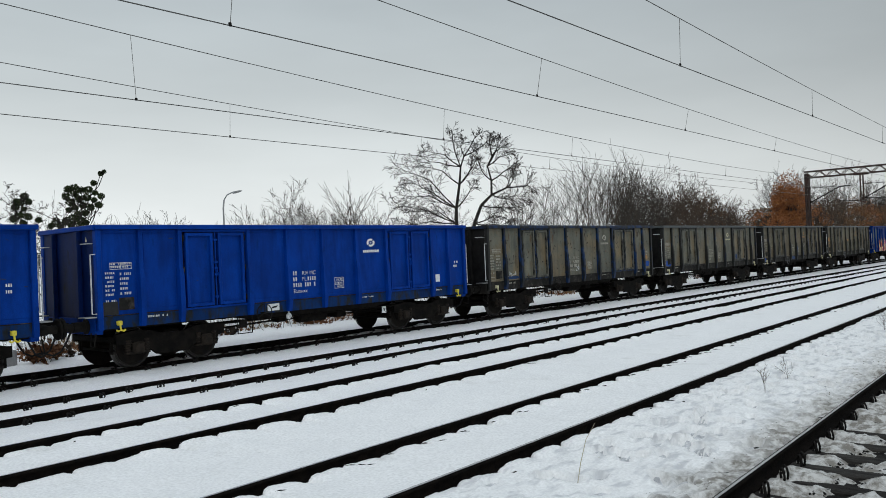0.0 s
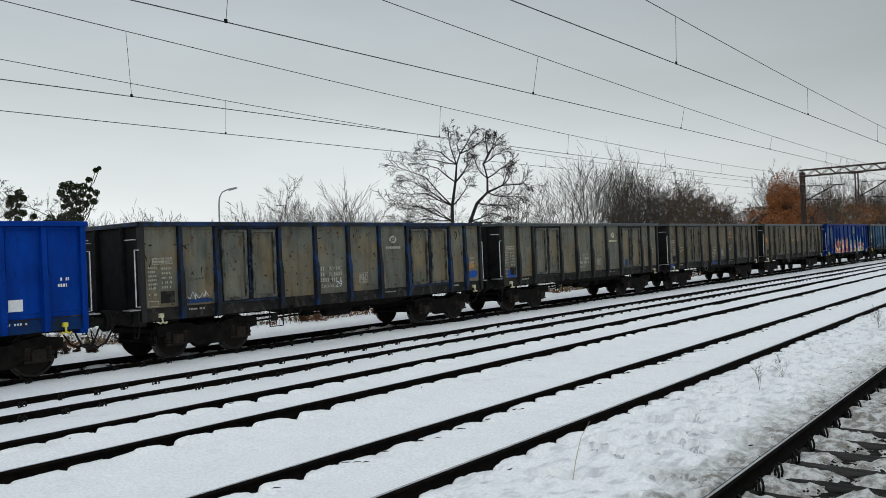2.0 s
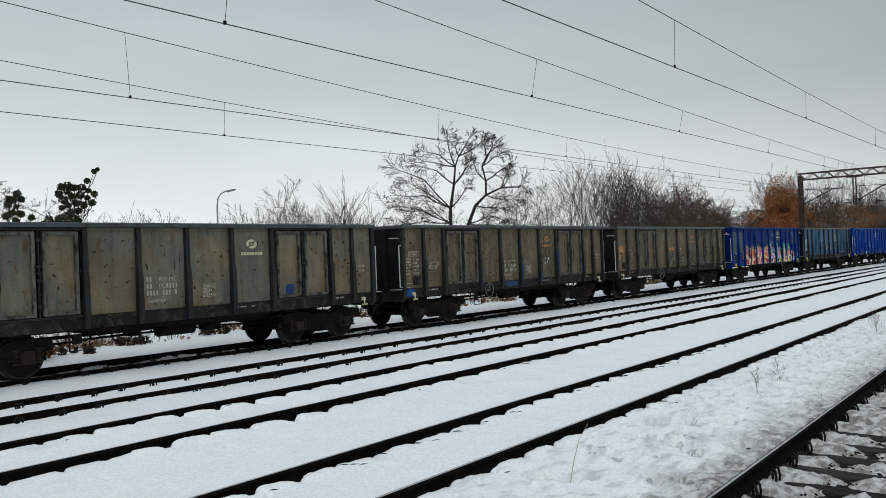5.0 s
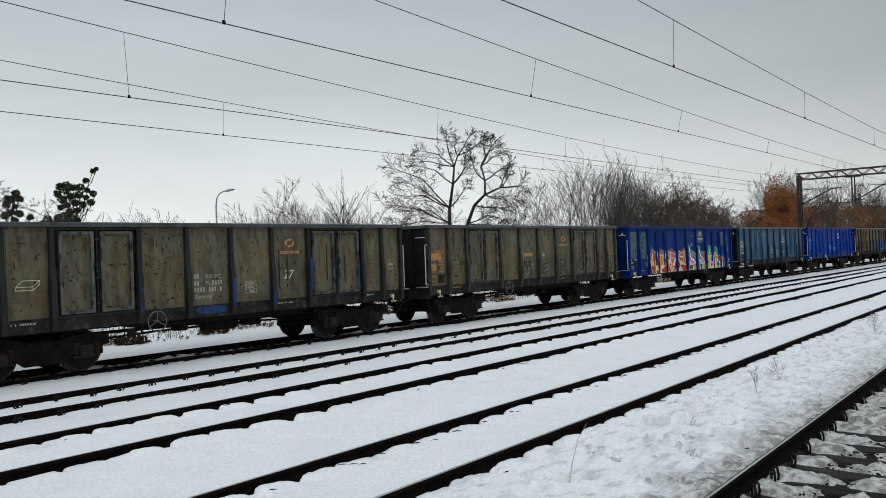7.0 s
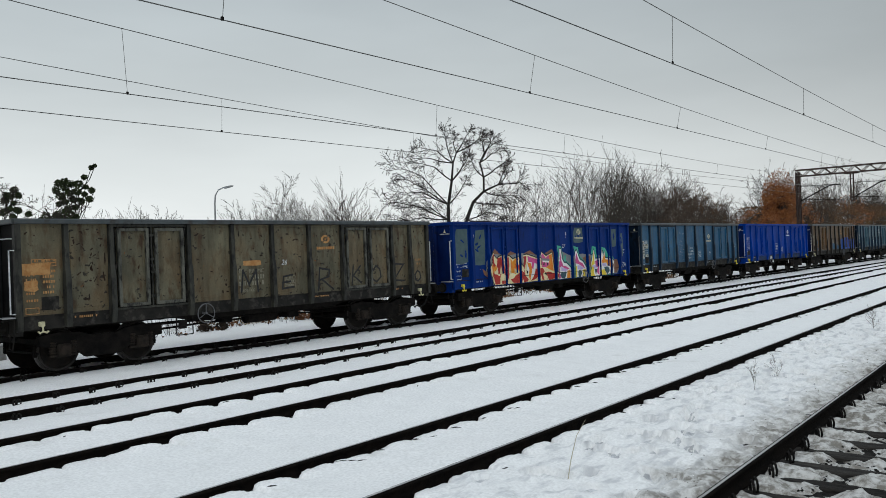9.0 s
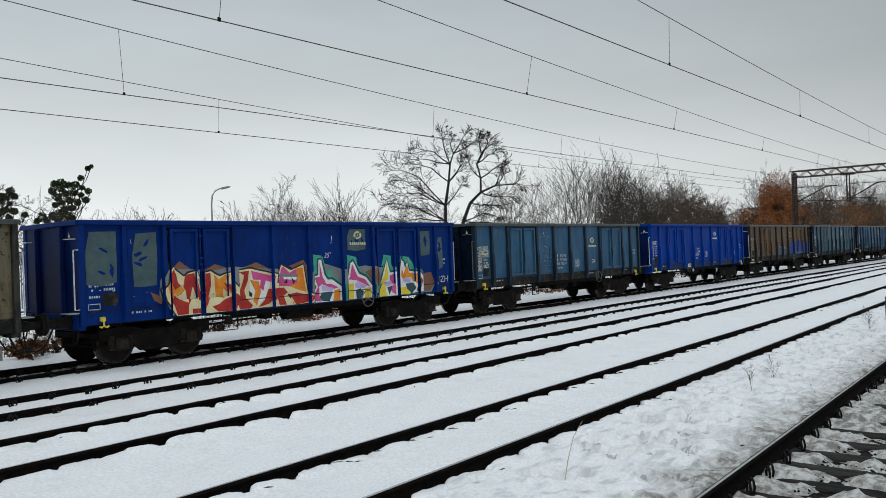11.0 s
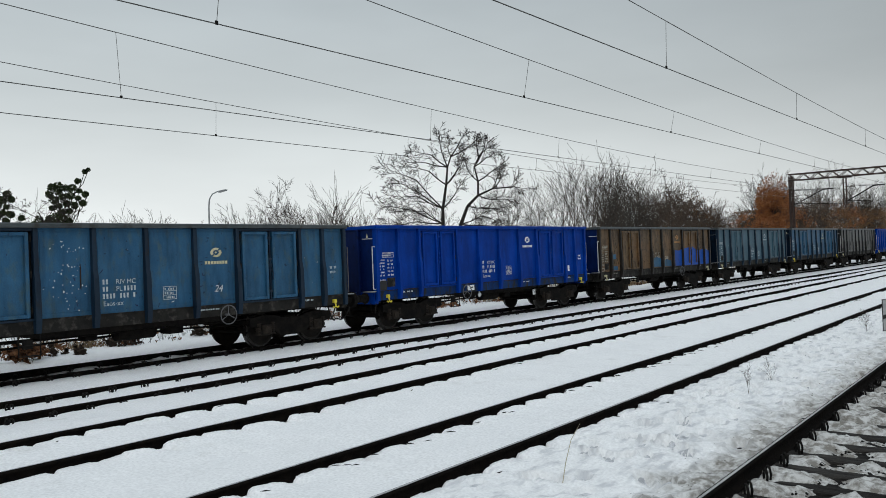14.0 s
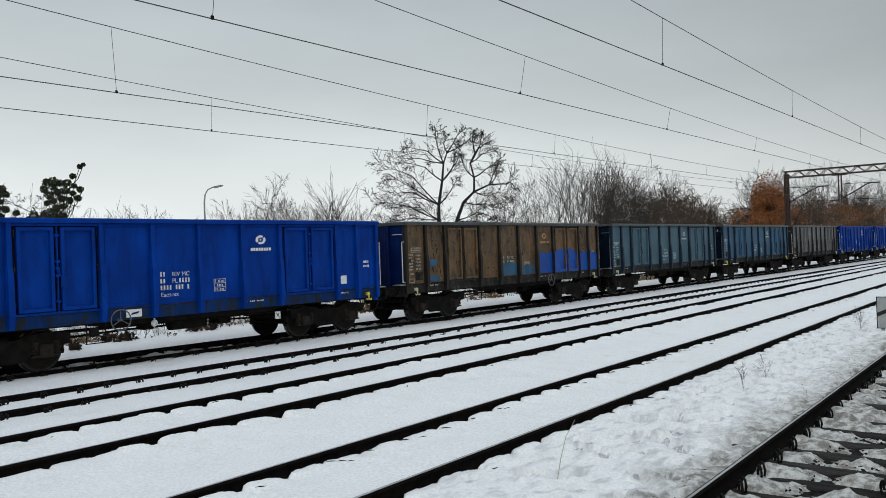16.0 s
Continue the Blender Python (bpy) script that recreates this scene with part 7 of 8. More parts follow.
def usual_marks(w, ink, seed, logo=None, wheel_x=4.35, wheel_mat=None, hook=YELLOW, number=None, table=None, logo_z=2.75, numbered=True):
    """The markings that every wagon carries, in its own inks."""
    table = table or ink
    number = number or ink
    part("data_table", frame_lines(0.34, 0.84, 2.28, 2.42, 0.014, 2), table, w)
    tiny("inscription", bars(2, 0.36, 2.41, 0.46, 0.068, seed), table, w)
    tiny("inscription", bars(6, 0.22, 2.22, 0.22, 0.095, seed + 1), table, w)
    tiny("inscription", bars(5, 0.56, 2.20, 0.26, 0.11, seed + 2), table, w)
    plate("label_holder", 0.52, 0.88, 1.36, 1.64, SOLE, w)
    part("inscription", frame_lines(0.20, 0.46, 1.30, 1.42, 0.016, 1), table, w)
    tiny("inscription", bars(1, 0.22, 1.60, 0.24, 0.10, seed + 8), table, w)
    if numbered:
        bm = bmesh.new()
        # digits of the wagon's number as plain bars
        for z, spots in ((1.91, (0, 0.08)), (1.75, (0, 0.08, 0.50, 0.58, 0.66, 0.74)), (1.59, (0, 0.08, 0.16, 0.24, 0.40, 0.48, 0.56, 0.72))):
            for u in spots:
                flat(bm, [(5.44 + u, z), (5.44 + u, z + 0.11), (5.484 + u, z + 0.11), (5.484 + u, z)], FACE - 0.0165)
        for f in bm.faces:
            f.normal_update()
            if f.normal.y > 0:
                f.normal_flip()
        tiny("inscription", bm, number, w)
        written("RIV MC", 5.75, 1.91, 0.15, number, w, "inscription")
        written("PL", 5.75, 1.75, 0.15, number, w, "inscription")
        written("Eaos-xx", 5.44, 1.43, 0.15, number, w, "inscription")
    part("load_table", frame_lines(6.92, 7.26, 1.48, 1.78, 0.012, 3), number, w)
    tiny("inscription", bars(3, 6.95, 1.75, 0.27, 0.10, seed + 7), number, w)
    tiny("inscription", bars(2, 12.2, 2.08, 0.24, 0.13, seed + 9), ink, w)
    tiny("inscription", bars(1, 1.2, 1.19, 0.5, 0.09, seed + 10, FACE - 0.0145), table, w)
    tiny("inscription", bars(1, 11.05, 1.19, 0.5, 0.09, seed + 11, FACE - 0.0145), table, w)
    tiny("inscription", bars(1, 7.9, 1.17, 0.55, 0.07, seed + 12, FACE - 0.0145), table, w)
    if logo:
        emblem(8.40, logo_z, 0.165, logo, w, FACE - 0.021)
    handwheel(wheel_x, w, wheel_mat or IRON)
    for x in (0.49, 12.3):
        tow_hook(x, hook, w)
    if hook is not YELLOW:
        return
    bm = bmesh.new()
    flat(bm, [(-1.12, 2.9), (-1.02, 2.9), (-1.07, 3.02)], 0)
    for v in bm.verts:
        v.co = Vector((-0.064, v.co.x, v.co.z))
    part("warning_triangle", bm, PALE_YELLOW, w)


GHOST = material("worn_off_lettering", (0.16, 0.15, 0.11), (0.26, 0.24, 0.18), scale=14, rough=0.7, bump=0, mix=(0.4, 0.6))


def finish_wagons():
    faded = material("ghost_lettering", (0.30, 0.29, 0.24), (0.42, 0.40, 0.34), scale=14, rough=0.7, bump=0, mix=(0.4, 0.6))
    teal_ink = material("pale_blue_lettering", (0.36, 0.42, 0.44), (0.52, 0.57, 0.58), scale=14, rough=0.7, bump=0, mix=(0.4, 0.6))
    for n, w in enumerate(WAGONS):
        s = ORDER[n]
        ink = WHITE if s == "blue" else ORANGE if n == 5 else teal_ink if s in ("teal", "pale_teal", "graffiti") else faded
        logo = {"blue": WHITE, "olive": ORANGE, "olive_pale": ORANGE, "grey": PALE_YELLOW if n == 3 else faded, "grey_blue": faded, "teal": PALE_YELLOW, "tan": ORANGE, "graffiti": PALE_YELLOW, "pale_teal": teal_ink, "brown": faded}.get(s)
        usual_marks(w, ink, 100 + 20 * n, logo, 8.62 if n in (6, 7, 9, 10) else 4.35, DULL if n in (4, 5, 6, 7, 8, 9) else IRON, YELLOW if s in ("blue", "graffiti", "teal") else PALE_YELLOW, number=GHOST if n == 5 else CHALK if s == "blue" else None, table=CHALK if s == "blue" else None, logo_z=2.56 if n == 7 else 2.88 if n == 6 else 2.75, numbered=n != 6)
        if s == "blue":
            plate("paper_label", 11.2, 11.48, 1.43, 1.67, WHITE, w, "white paper label")
            plate("instruction_plate", 4.56, 4.94, 1.02, 1.2, WHITE, w, "white plate with a dark mark", FACE - 0.012)
            bm = bmesh.new()
            flat(bm, [(4.66, 1.07), (4.86, 1.10), (4.88, 1.15), (4.70, 1.12)], FACE - 0.021)
            part("inscription", bm, BLACK, w)
            plate("check_plate", 8.96, 9.14, 0.60, 0.80, WHITE, w, "white square plate with a dark mark", -1.10)
            bm = bmesh.new()
            flat(bm, stroke((9.0, 0.76), (9.10, 0.64), 0.022), -1.1075)
            flat(bm, stroke((9.09, 0.75), (9.04, 0.68), 0.022), -1.1078)
            part("inscription", bm, BLACK, w)
            bm = bmesh.new()
            tube(bm, [(5.28, -1.25, 0.95), (5.28, -1.27, 0.86)], 0.02, 6)
            lathe(bm, [(-1.29, 0.07), (-1.25, 0.085)], (5.28, 0, 0.83), "y", 12)
            part("brake_lever", bm, CHALK, w, "white round brake lever")
            plate("code_plate", 0.14, 0.50, 1.27, 1.56, BLACK, w, "black code plate", FACE - 0.0135)
            scars(300 + n, 16, w, SCARS_BLUE, 0.45)
        elif s in ("grey", "grey_blue", "olive", "olive_pale", "pale", "tan", "brown"):
            scars(300 + n, 200 if s in ("olive", "olive_pale", "tan") else 75, w, SCRATCH, 0.9)
            scars(400 + n, 26, w, RUST, 0.5)
        else:
            scars(300 + n, 40, w, SCARS_BLUE, 0.7)
            scars(400 + n, 10, w, CHALK, 0.4)
    w = WAGONS[2]
    written("29", 5.95, 1.42, 0.26, CHALK, w, slant=0.25)
    blotch("fresh_paint", 12.3, 1.50, 0.60, 0.26, PATCH_BLUE, w, 1, 2, "fresh blue paint patch")
    blotch("fresh_paint", 12.2, 1.80, 0.42, 0.20, ORANGE, w, 2, 2, "orange paint patch")
    blotch("blue_smear", 1.55, 1.36, 0.8, 0.12, BLUE_SMEAR, w, 3, 2)
    bm = bmesh.new()
    rnd, x, z = random.Random(5), 1.22, 1.47
    for k in range(11):
        u, v = x + rnd.uniform(-0.02, 0.11), 1.49 + rnd.uniform(0.02, 0.10) * (1 if k % 2 else -1)
        flat(bm, stroke((x, z), (u, v), 0.013), FACE - 0.021 - 0.0004 * k)
        x, z = u, v
    for f in bm.faces:
        if f.normal.y > 0:
            f.normal_flip()
    tiny("scrawl", bm, CHALK, w)
    w = WAGONS[3]
    blotch("fresh_paint", 0.62, 1.42, 0.62, 0.30, PATCH_BLUE, w, 4, 0.7, "fresh blue paint patch")
    blotch("blue_smear", 9.6, 1.5, 0.3, 0.3, BLUE_SMEAR, w, 5, 2)
    w = WAGONS[4]
    written("27", 8.15, 1.80, 0.32, CHALK, w, slant=0.25)
    blotch("blue_smear", 5.9, 1.14, 0.9, 0.2, BLUE_SMEAR, w, 6, 2)
    blotch("fresh_paint", 0.4, 1.12, 0.4, 0.26, PATCH_BLUE, w, 7, 2, "blue paint patch")
    for x, z, ww, hh, k in ((6.5, 1.55, 0.13, 0.7, 31), (4.0, 1.5, 0.10, 0.6, 32), (9.95, 2.25, 0.09, 0.5, 33), (10.92, 1.75, 0.12, 0.8, 34), (7.75, 1.3, 0.12, 0.5, 35), (9.05, 1.9, 0.10, 0.9, 36)):
        blotch("blue_smear", x, z, ww, hh, BLUE_SMEAR, w, k, 1.5, "smear of blue paint")
    for x, z, hh in ((8.02, 2.05, 1.1), (8.30, 2.1, 0.7), (9.72, 2.2, 1.2), (10.4, 2.0, 0.9)):
        blotch("dark_run", x, z, 0.05, hh, SCRATCH, w, int(x * 10), 1.0, "dark run of rust")
    # a sketched pallet
    bm = bmesh.new()
    for k, (p, q) in enumerate((((1.32, 1.93), (1.46, 2.06)), ((1.46, 2.06), (1.80, 2.06)), ((1.80, 2.06), (1.66, 1.93)), ((1.66, 1.93), (1.32, 1.93)), ((1.32, 1.93), (1.32, 1.86)), ((1.32, 1.86), (1.66, 1.86)), ((1.66, 1.86), (1.66, 1.93)), ((1.66, 1.86), (1.80, 1.98)), ((1.80, 1.98), (1.80, 2.06)))):
        flat(bm, stroke(p, q, 0.014), FACE - 0.0170 - 0.0002 * k)
    for f in bm.faces:
        f.normal_update()
        if f.normal.y > 0:
            f.normal_flip()
    part("load_sign", bm, PALE_YELLOW, w)
    w = WAGONS[5]
    written("26", 6.80, 2.08, 0.20, CHALK, w, slant=0.25)
    hand = {"M": [(0, 0, 0.12, 1), (0.12, 1, 0.45, 0.35), (0.45, 0.35, 0.85, 1), (0.85, 1, 0.95, 0)], "E": [(0.75, 0.95, 0.1, 0.85), (0.1, 0.85, 0.0, 0.05), (0, 0.05, 0.85, 0.12), (0.03, 0.45, 0.6, 0.5)],
            "R": [(0.1, 0, 0.2, 1), (0.2, 1, 0.75, 0.9), (0.75, 0.9, 0.7, 0.6), (0.7, 0.6, 0.15, 0.45), (0.3, 0.48, 0.95, 0.0)], "K": [(0.05, 0, 0.2, 1), (0.85, 1, 0.15, 0.45), (0.15, 0.5, 0.9, 0.05)],
            "O": [(0.45, 1, 0.08, 0.6), (0.08, 0.6, 0.15, 0.15), (0.15, 0.15, 0.5, 0.0), (0.5, 0, 0.9, 0.3), (0.9, 0.3, 0.8, 0.8), (0.8, 0.8, 0.45, 1)], "Z": [(0.1, 0.95, 0.9, 0.9), (0.9, 0.9, 0.05, 0.08), (0.05, 0.08, 0.95, 0.02)]}
    for letter, x, z, wide, tall in (("M", 5.50, 1.42, 0.55, 0.56), ("E", 6.82, 1.42, 0.46, 0.40), ("R", 8.02, 1.32, 0.66, 0.62), ("K", 9.36, 1.42, 0.44, 0.52), ("O", 10.18, 1.44, 0.46, 0.48), ("Z", 11.14, 1.40, 0.52, 0.58), ("O", 12.12, 1.36, 0.32, 0.34)):
        bm = bmesh.new()
        for k, (u0, v0, u1, v1) in enumerate(hand[letter]):
            flat(bm, stroke((x + wide * u0, z + tall * v0), (x + wide * u1, z + tall * v1), 0.052), FACE - 0.0180 - 0.0003 * k)
        for f in bm.faces:
            f.normal_update()
            if f.normal.y > 0:
                f.normal_flip()
        part("sprayed_letter", bm, BLACK, w, "black sprayed letter")
    blotch("faded_field", 0.32, 1.88, 0.30, 0.24, ORANGE, w, 91, 0.8, "faded orange lettering field")
    blotch("faded_field", 5.85, 2.16, 0.62, 0.14, ORANGE, w, 92, 0.8, "faded orange lettering field")
    plate("orange_panel", 0.14, 0.72, 2.10, 2.34, ORANGE, w, "faded orange lettering field", FACE - 0.011, 0.004)
    build_graffiti(WAGONS[6])
    written("25'", 7.05, 2.25, 0.2, CHALK, WAGONS[6], slant=0.3)
    written("!", 7.30, 2.66, 0.30, CHALK, WAGONS[6], slant=0.2)
    written("BZH", 11.98, 1.29, 0.30, teal_ink, WAGONS[6], "sprayed_letters", slant=0.1)
    written("24", 8.32, 1.58, 0.24, CHALK, WAGONS[7], slant=0.25)
    w = WAGONS[7]
    for x0, x1, z0, z1 in ((0.22, 0.44, 2.30, 2.40), (0.30, 0.86, 2.16, 2.27), (0.30, 0.86, 2.05, 2.15), (0.18, 0.46, 1.90, 2.02), (0.18, 0.46, 1.76, 1.87), (0.20, 0.46, 1.60, 1.72), (0.56, 0.86, 1.66, 1.78)):
        plate("paint_label", x0, x1, z0, z1, STENCIL, w, "pale yellowish stencilled field")
        tiny("inscription", bars(1, x0 + 0.03, z1 - 0.02, x1 - x0 - 0.05, 0.13, int(x0 * 100 + z0 * 10), FACE - 0.0225), TEAL_END, w)
    blotch("dark_run", 4.95, 2.1, 0.035, 0.55, SCRATCH, w, 81, 1.0, "long dark scratch")
    rnd = random.Random(83)
    bm = bmesh.new()
    for k in range(60):
        x, z, r = rnd.gauss(4.65, 0.28), rnd.uniform(1.35, 2.9), rnd.uniform(0.006, 0.02)
        if 4.1 < x < 5.15:
            flat(bm, [(x - r, z), (x, z - r), (x + r, z), (x, z + r * 1.3)], FACE - 0.0162)
    tiny("bare_spot", bm, CHALK, w)
    w = WAGONS[9]
    painted("fresh_paint", [(7.98, 1.28), (12.72, 1.26), (12.72, 1.98), (11.95, 2.08), (11.0, 2.02), (10.4, 2.24), (9.0, 2.14), (8.6, 2.05), (7.98, 2.10)], PATCH_BLUE, w, 2, "fresh blue paint band")
    painted("fresh_paint", [(5.38, 1.32), (6.38, 1.30), (6.40, 1.72), (5.9, 1.80), (5.38, 1.70)], TEAL, w, 0.3, "old teal paint patch")
    painted("fresh_paint", [(6.64, 1.30), (7.62, 1.30), (7.62, 1.56), (7.1, 1.66), (6.64, 1.58)], TEAL, w, 0.3)
    painted("fresh_paint", [(1.25, 1.80), (1.6, 1.80), (1.6, 2.02), (1.25, 2.02)], TEAL, w, 2)
    painted("fresh_paint", [(1.12, 1.30), (1.75, 1.30), (1.75, 1.48), (1.12, 1.48)], TEAL, w, 0.3)


STENCIL = material("stencil_field", (0.34, 0.35, 0.30), (0.58, 0.56, 0.46), scale=9, rough=0.6, bump=0.05, mix=(0.4, 0.6))
SCARS_BLUE = material("dark_blue_chips", (0.01, 0.022, 0.06), (0.02, 0.035, 0.08), scale=9, rough=0.7, bump=0)
finish_wagons()


# ---- small things by the tracks ----
def build_marker():
    base = thing("track_marker", "grey marker board with a black diagonal bar on a post", "track sign", m=pose(22.48, 4.20, -0.25, 0, 0, 0))
    turn = Matrix.Rotation(radians(-90 + 11), 4, "Z")
    bm = bmesh.new()
    box(bm, -0.135, 0.135, -0.012, 0.012, 0.2, 1.0, 0.006)
    o = part("board", bm, MARKER, base)
    o.matrix_basis = turn
    for x0, x1, z0, z1 in ((-0.135, -0.115, 0.2, 1.0), (0.115, 0.135, 0.2, 1.0), (-0.115, 0.115, 0.2, 0.22), (-0.115, 0.115, 0.98, 1.0)):
        bm = bmesh.new()
        box(bm, x0, x1, -0.018, -0.010, z0, z1)
        part("board_edge", bm, BLACK, base).matrix_basis = turn
    bm = bmesh.new()
    prism(bm, [(-0.115, 0.50), (0.115, 0.60), (0.115, 0.70), (-0.115, 0.60)], "y", -0.017, -0.011)
    part("diagonal_bar", bm, BLACK, base).matrix_basis = turn
    bm = bmesh.new()
    box(bm, -0.04, 0.04, 0.013, 0.06, -0.3, 0.95)
    part("post", bm, GALV, base).matrix_basis = turn


MARKER = material("marker_board", (0.30, 0.31, 0.32), (0.40, 0.41, 0.41), scale=5, rough=0.6, bump=0.05)
build_marker()


def build_weed(seed, x, y, z, height, lean, twigs):
    g = Growth(seed)
    for k in range(twigs):
        a = 2 * math.pi * k / max(twigs, 1) + 0.4
        g.limb((0, 0, -0.1), (lean + 0.16 * math.cos(a), 0.16 * math.sin(a), 1), height * random.Random(seed + k).uniform(0.6, 1.0), 0.004, 0, 2, 0.05, 0.05, (20, 50), [9, 3], 0.0018)
    tree_thing("dry_weed", "thin dry leafless weed standing in the snow", "weed", g, 1, STALK, STALK, "weeds in the snow", pose(x, y, z))


STALK = material("dry_stalk", (0.085, 0.065, 0.048), (0.14, 0.11, 0.08), scale=8, rough=0.9, bump=0)
STRAW = material("pale_straw", (0.42, 0.38, 0.28), (0.52, 0.47, 0.36), scale=8, rough=0.9, bump=0)
build_weed(51, 12.45, 4.27, -0.08, 0.66, -0.10, 1)
build_weed(52, 13.85, 4.37, -0.08, 0.42, -0.28, 1)
build_weed(53, 22.0, 4.6, -0.08, 0.6, -0.1, 2)


def build_straw():
    base = thing("straw", "single pale dry grass blade bent over the snow", "grass blade", m=pose(6.95, 4.30, -0.10))
    bm = bmesh.new()
    tube(bm, [(0, 0, -0.05), (0.18, 0.05, 0.18), (0.42, 0.12, 0.36), (0.72, 0.18, 0.47)], [0.005, 0.005, 0.004, 0.002], 5)
    part("blade", bm, STRAW, base)


build_straw()


def build_lumps():
    """Ice crumbs, clods and dark stones on the trodden strip and by the platform track."""
    rs = np.random.RandomState(17)

    def scatter(n, x0, x1, y0, y1, size, lift, hollow=None):
        x, v = rs.uniform(x0, x1, n), rs.uniform(y0, y1, n)
        y = v + np.interp(v, [t[0] for t in TRACKS], [t[1] for t in TRACKS]) * run(x)
        h = ground_height(x, v, y)
        if hollow is not None:
            low = h < hollow
            x, y, h = x[low], y[low], h[low]
            n = len(x)
        z = h + lift
        octa = np.array([(1, 0, 0), (0, 1, 0), (-1, 0, 0), (0, -1, 0), (0, 0, 1), (0, 0, -1)], float)
        tri = np.array([(0, 1, 4), (1, 2, 4), (2, 3, 4), (3, 0, 4), (1, 0, 5), (2, 1, 5), (3, 2, 5), (0, 3, 5)])
        s = size * rs.uniform(0.4, 1.3, n)
        p = octa[None] * s[:, None, None] * rs.uniform(0.6, 1.2, (n, 6, 1)) * np.array([[[1.3, 1.0, 0.6]]]) + np.stack([x, y, z], 1)[:, None]
        return p.reshape(-1, 3), (tri[None] + 6 * np.arange(n)[:, None, None]).reshape(-1, 3)
    v, f = scatter(700, 4, 30, 2.95, 3.7, 0.014, -0.005)
    tagged(new("clods", raw_mesh("clods", v, f, [CLOD])), "small brown clods and stones in dirty snow", "clods", kind="stuff")
    v, f = scatter(9000, 4, 26, 1.2, 2.85, 0.026, -0.004, -0.165)
    tagged(new("ballast_stones", raw_mesh("ballast_stones", v, f, [BALLAST])), "dark ballast stones showing between sleepers", "ballast", kind="stuff")
    v, f = scatter(900, 5, 40, 3.3, 5.0, 0.018, -0.003)
    tagged(new("ice_crumbs", raw_mesh("ice_crumbs", v, f, [SNOW])), "crumbs of frozen snow on the trodden strip", "snow", kind="stuff")

    # grey patches that paint the shade at the bottom of the footprints
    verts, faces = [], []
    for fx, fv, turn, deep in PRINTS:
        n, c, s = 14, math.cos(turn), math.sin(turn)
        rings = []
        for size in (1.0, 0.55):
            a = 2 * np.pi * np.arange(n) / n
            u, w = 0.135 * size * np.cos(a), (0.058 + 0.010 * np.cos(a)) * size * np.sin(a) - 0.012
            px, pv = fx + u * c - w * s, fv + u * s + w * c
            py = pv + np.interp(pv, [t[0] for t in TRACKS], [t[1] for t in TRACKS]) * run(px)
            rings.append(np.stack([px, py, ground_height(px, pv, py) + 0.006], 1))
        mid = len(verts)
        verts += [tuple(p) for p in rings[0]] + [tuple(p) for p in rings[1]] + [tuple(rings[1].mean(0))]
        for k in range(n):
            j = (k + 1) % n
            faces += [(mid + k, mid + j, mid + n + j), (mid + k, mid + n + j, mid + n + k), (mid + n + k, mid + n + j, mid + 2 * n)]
    tagged(new("trodden_slush", raw_mesh("trodden_slush", verts, faces, [PRINT_SHADE], smooth=True)), "grey patches that shade the bottoms of old footprints", "slush", kind="stuff")
    # dark slivers in place of the shade in cracks where snow has sunk over the sleepers
    verts, faces = [], []
    octa = np.array([(1, 0, 0), (0, 1, 0), (-1, 0, 0), (0, -1, 0), (0, 0, 1), (0, 0, -1)], float)
    tri = [(0, 1, 4), (1, 2, 4), (2, 3, 4), (3, 0, 4), (1, 0, 5), (2, 1, 5), (3, 2, 5), (0, 3, 5)]

    def shade_sliver(x, v, long, wide, high, turn):
        tilt = float(np.interp(v, [t[0] for t in TRACKS], [t[1] for t in TRACKS]))
        y = v + tilt * float(run(x))
        z = float(ground_height(np.array([x]), np.array([v]), np.array([y]))[0])
        c, s = math.cos(turn), math.sin(turn)
        base = len(verts)
        for u, w, h in octa * rs.uniform(0.7, 1.2, (6, 1)):
            verts.append((x + u * long * c - w * wide * s, y + u * long * s + w * wide * c, z + h * high))
        faces.extend([tuple(base + i for i in t) for t in tri])
    for c, s, z, n in RAIL_ROWS:
        if n not in (1, 2, 3):
            continue
        far = c > TRACKS[n][0]
        x = 4.0
        while x < 34:
            x += PITCH
            if n == 1 and far or (n == 2 and not far and rs.rand() < 0.22) or (n == 1 and rs.rand() < 0.12):
                # the shade of a gap at the rail and of the slit that runs from it
                shade_sliver(x + rs.normal(0, 0.02), c - rs.uniform(0.10, 0.14), rs.uniform(0.04, 0.07), 0.022, 0.016, rs.normal(-1.2, 0.2))
                lean = rs.normal(-0.75, 0.2)
                for k, far_out in enumerate((0.08, 0.18, 0.29)):
                    if k < 1 or rs.rand() < 0.4:
                        shade_sliver(x + 0.02 + far_out * math.cos(lean), c - 0.12 + far_out * math.sin(lean), 0.07, 0.012 - 0.002 * k, 0.011, lean + rs.normal(0.15 * k, 0.12))
            elif rs.rand() < 0.15:
                shade_sliver(x + rs.normal(0, 0.06), c - rs.uniform(0.16, 0.30), rs.uniform(0.03, 0.08), rs.uniform(0.010, 0.018), rs.uniform(0.008, 0.014), rs.normal(0.2, 0.3))
    tagged(new("dark_crumbs", raw_mesh("dark_crumbs", verts, faces, [BALLAST])), "dark slivers that stand for shaded cracks in the snow along the rails", "crumbs", kind="stuff")


# shade of the footprints as a grey surface colour
PRINT_SHADE = material("trodden_slush", (0.40, 0.41, 0.43), (0.68, 0.69, 0.71), scale=9, rough=0.45, bump=0.3, mix=(0.4, 0.6))
CLOD = material("frozen_mud", (0.07, 0.06, 0.045), (0.14, 0.12, 0.095), scale=12, rough=0.95, bump=0.4)
build_lumps()


def travelled(t):
    """How far the train has rolled, in metres: slowing a little."""
    return 6.354 * t - 0.007 * t * (t - 16)


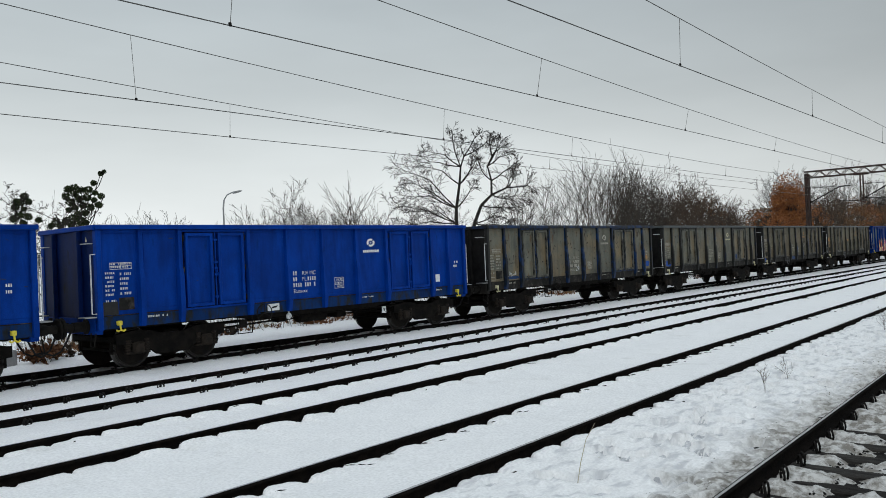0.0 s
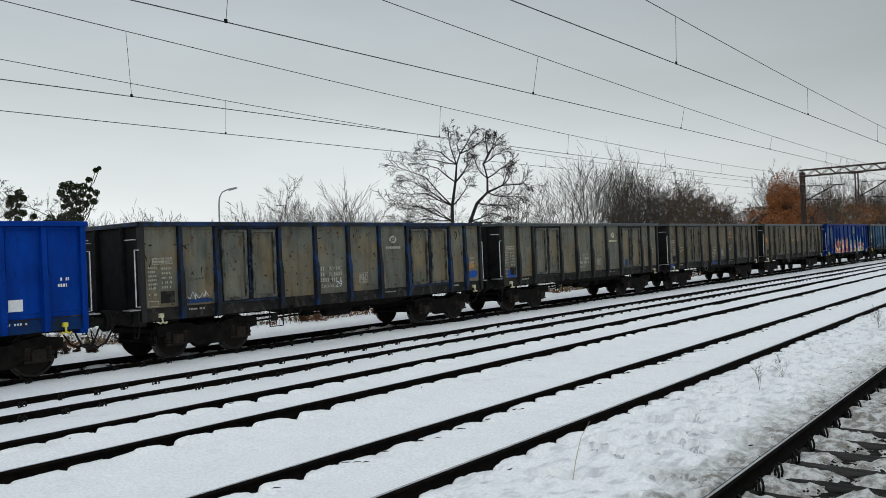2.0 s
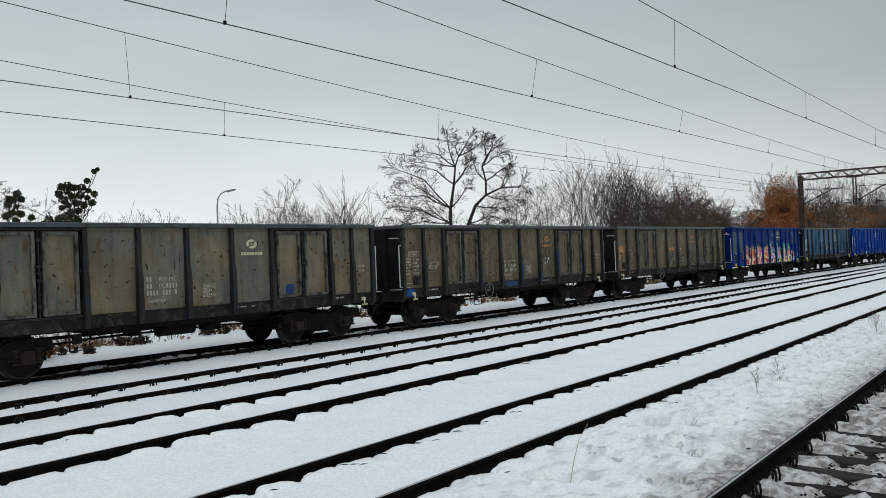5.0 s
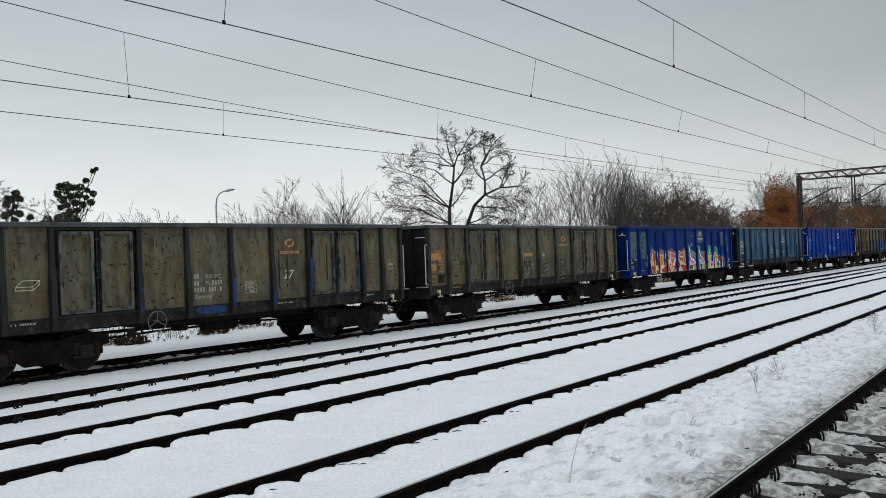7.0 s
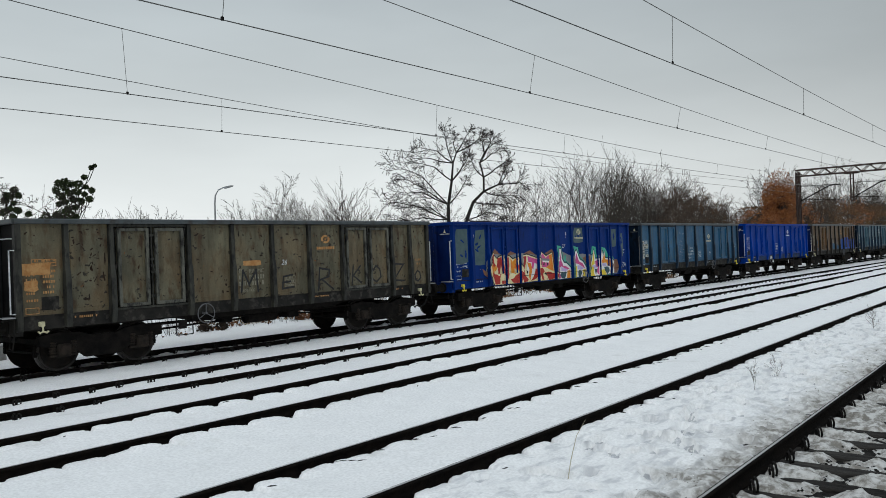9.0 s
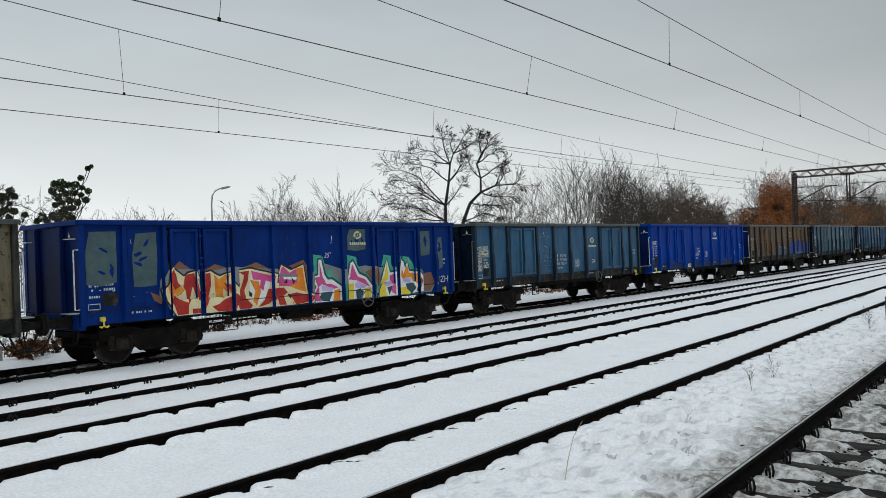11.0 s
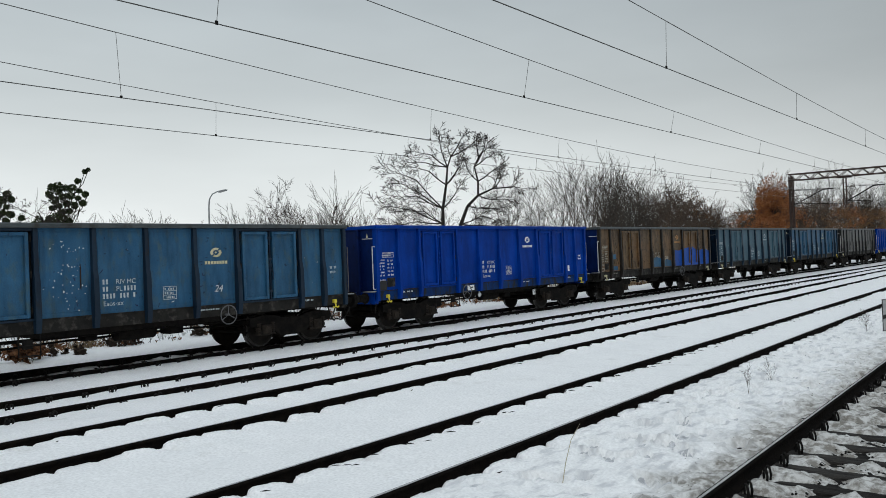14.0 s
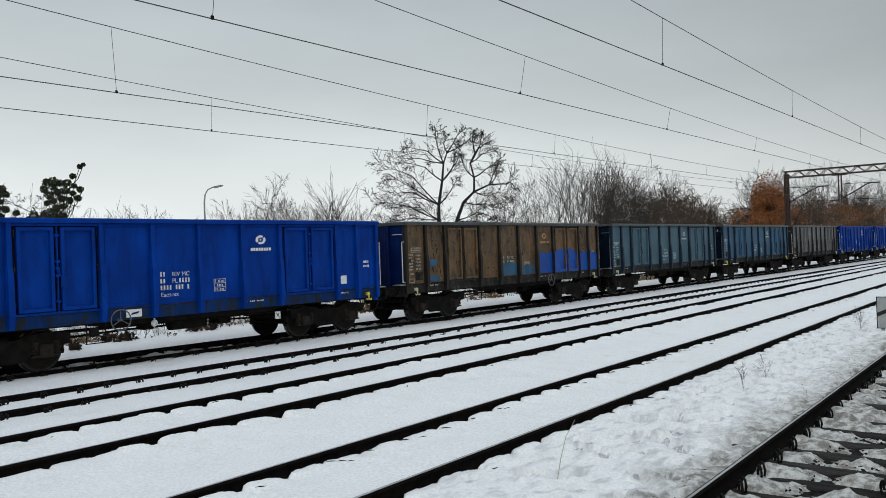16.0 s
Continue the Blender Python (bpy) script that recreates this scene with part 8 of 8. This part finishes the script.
def motions():
    for n, w in enumerate(WAGONS):
        x0 = START_X + PITCH_W * (n - 1)
        walk(w, [(t, pose(x0 - travelled(t), AXIS_Y, 0)) for t in range(17)])
        for o in w.children:
            if o.name.startswith("wheelset"):
                x, y, z = o.matrix_basis.translation
                walk(o, [(k / 10, pose(x, y, z, 0, -math.degrees(travelled(k / 10) / WHEEL_R), 0)) for k in range(161)])


motions()
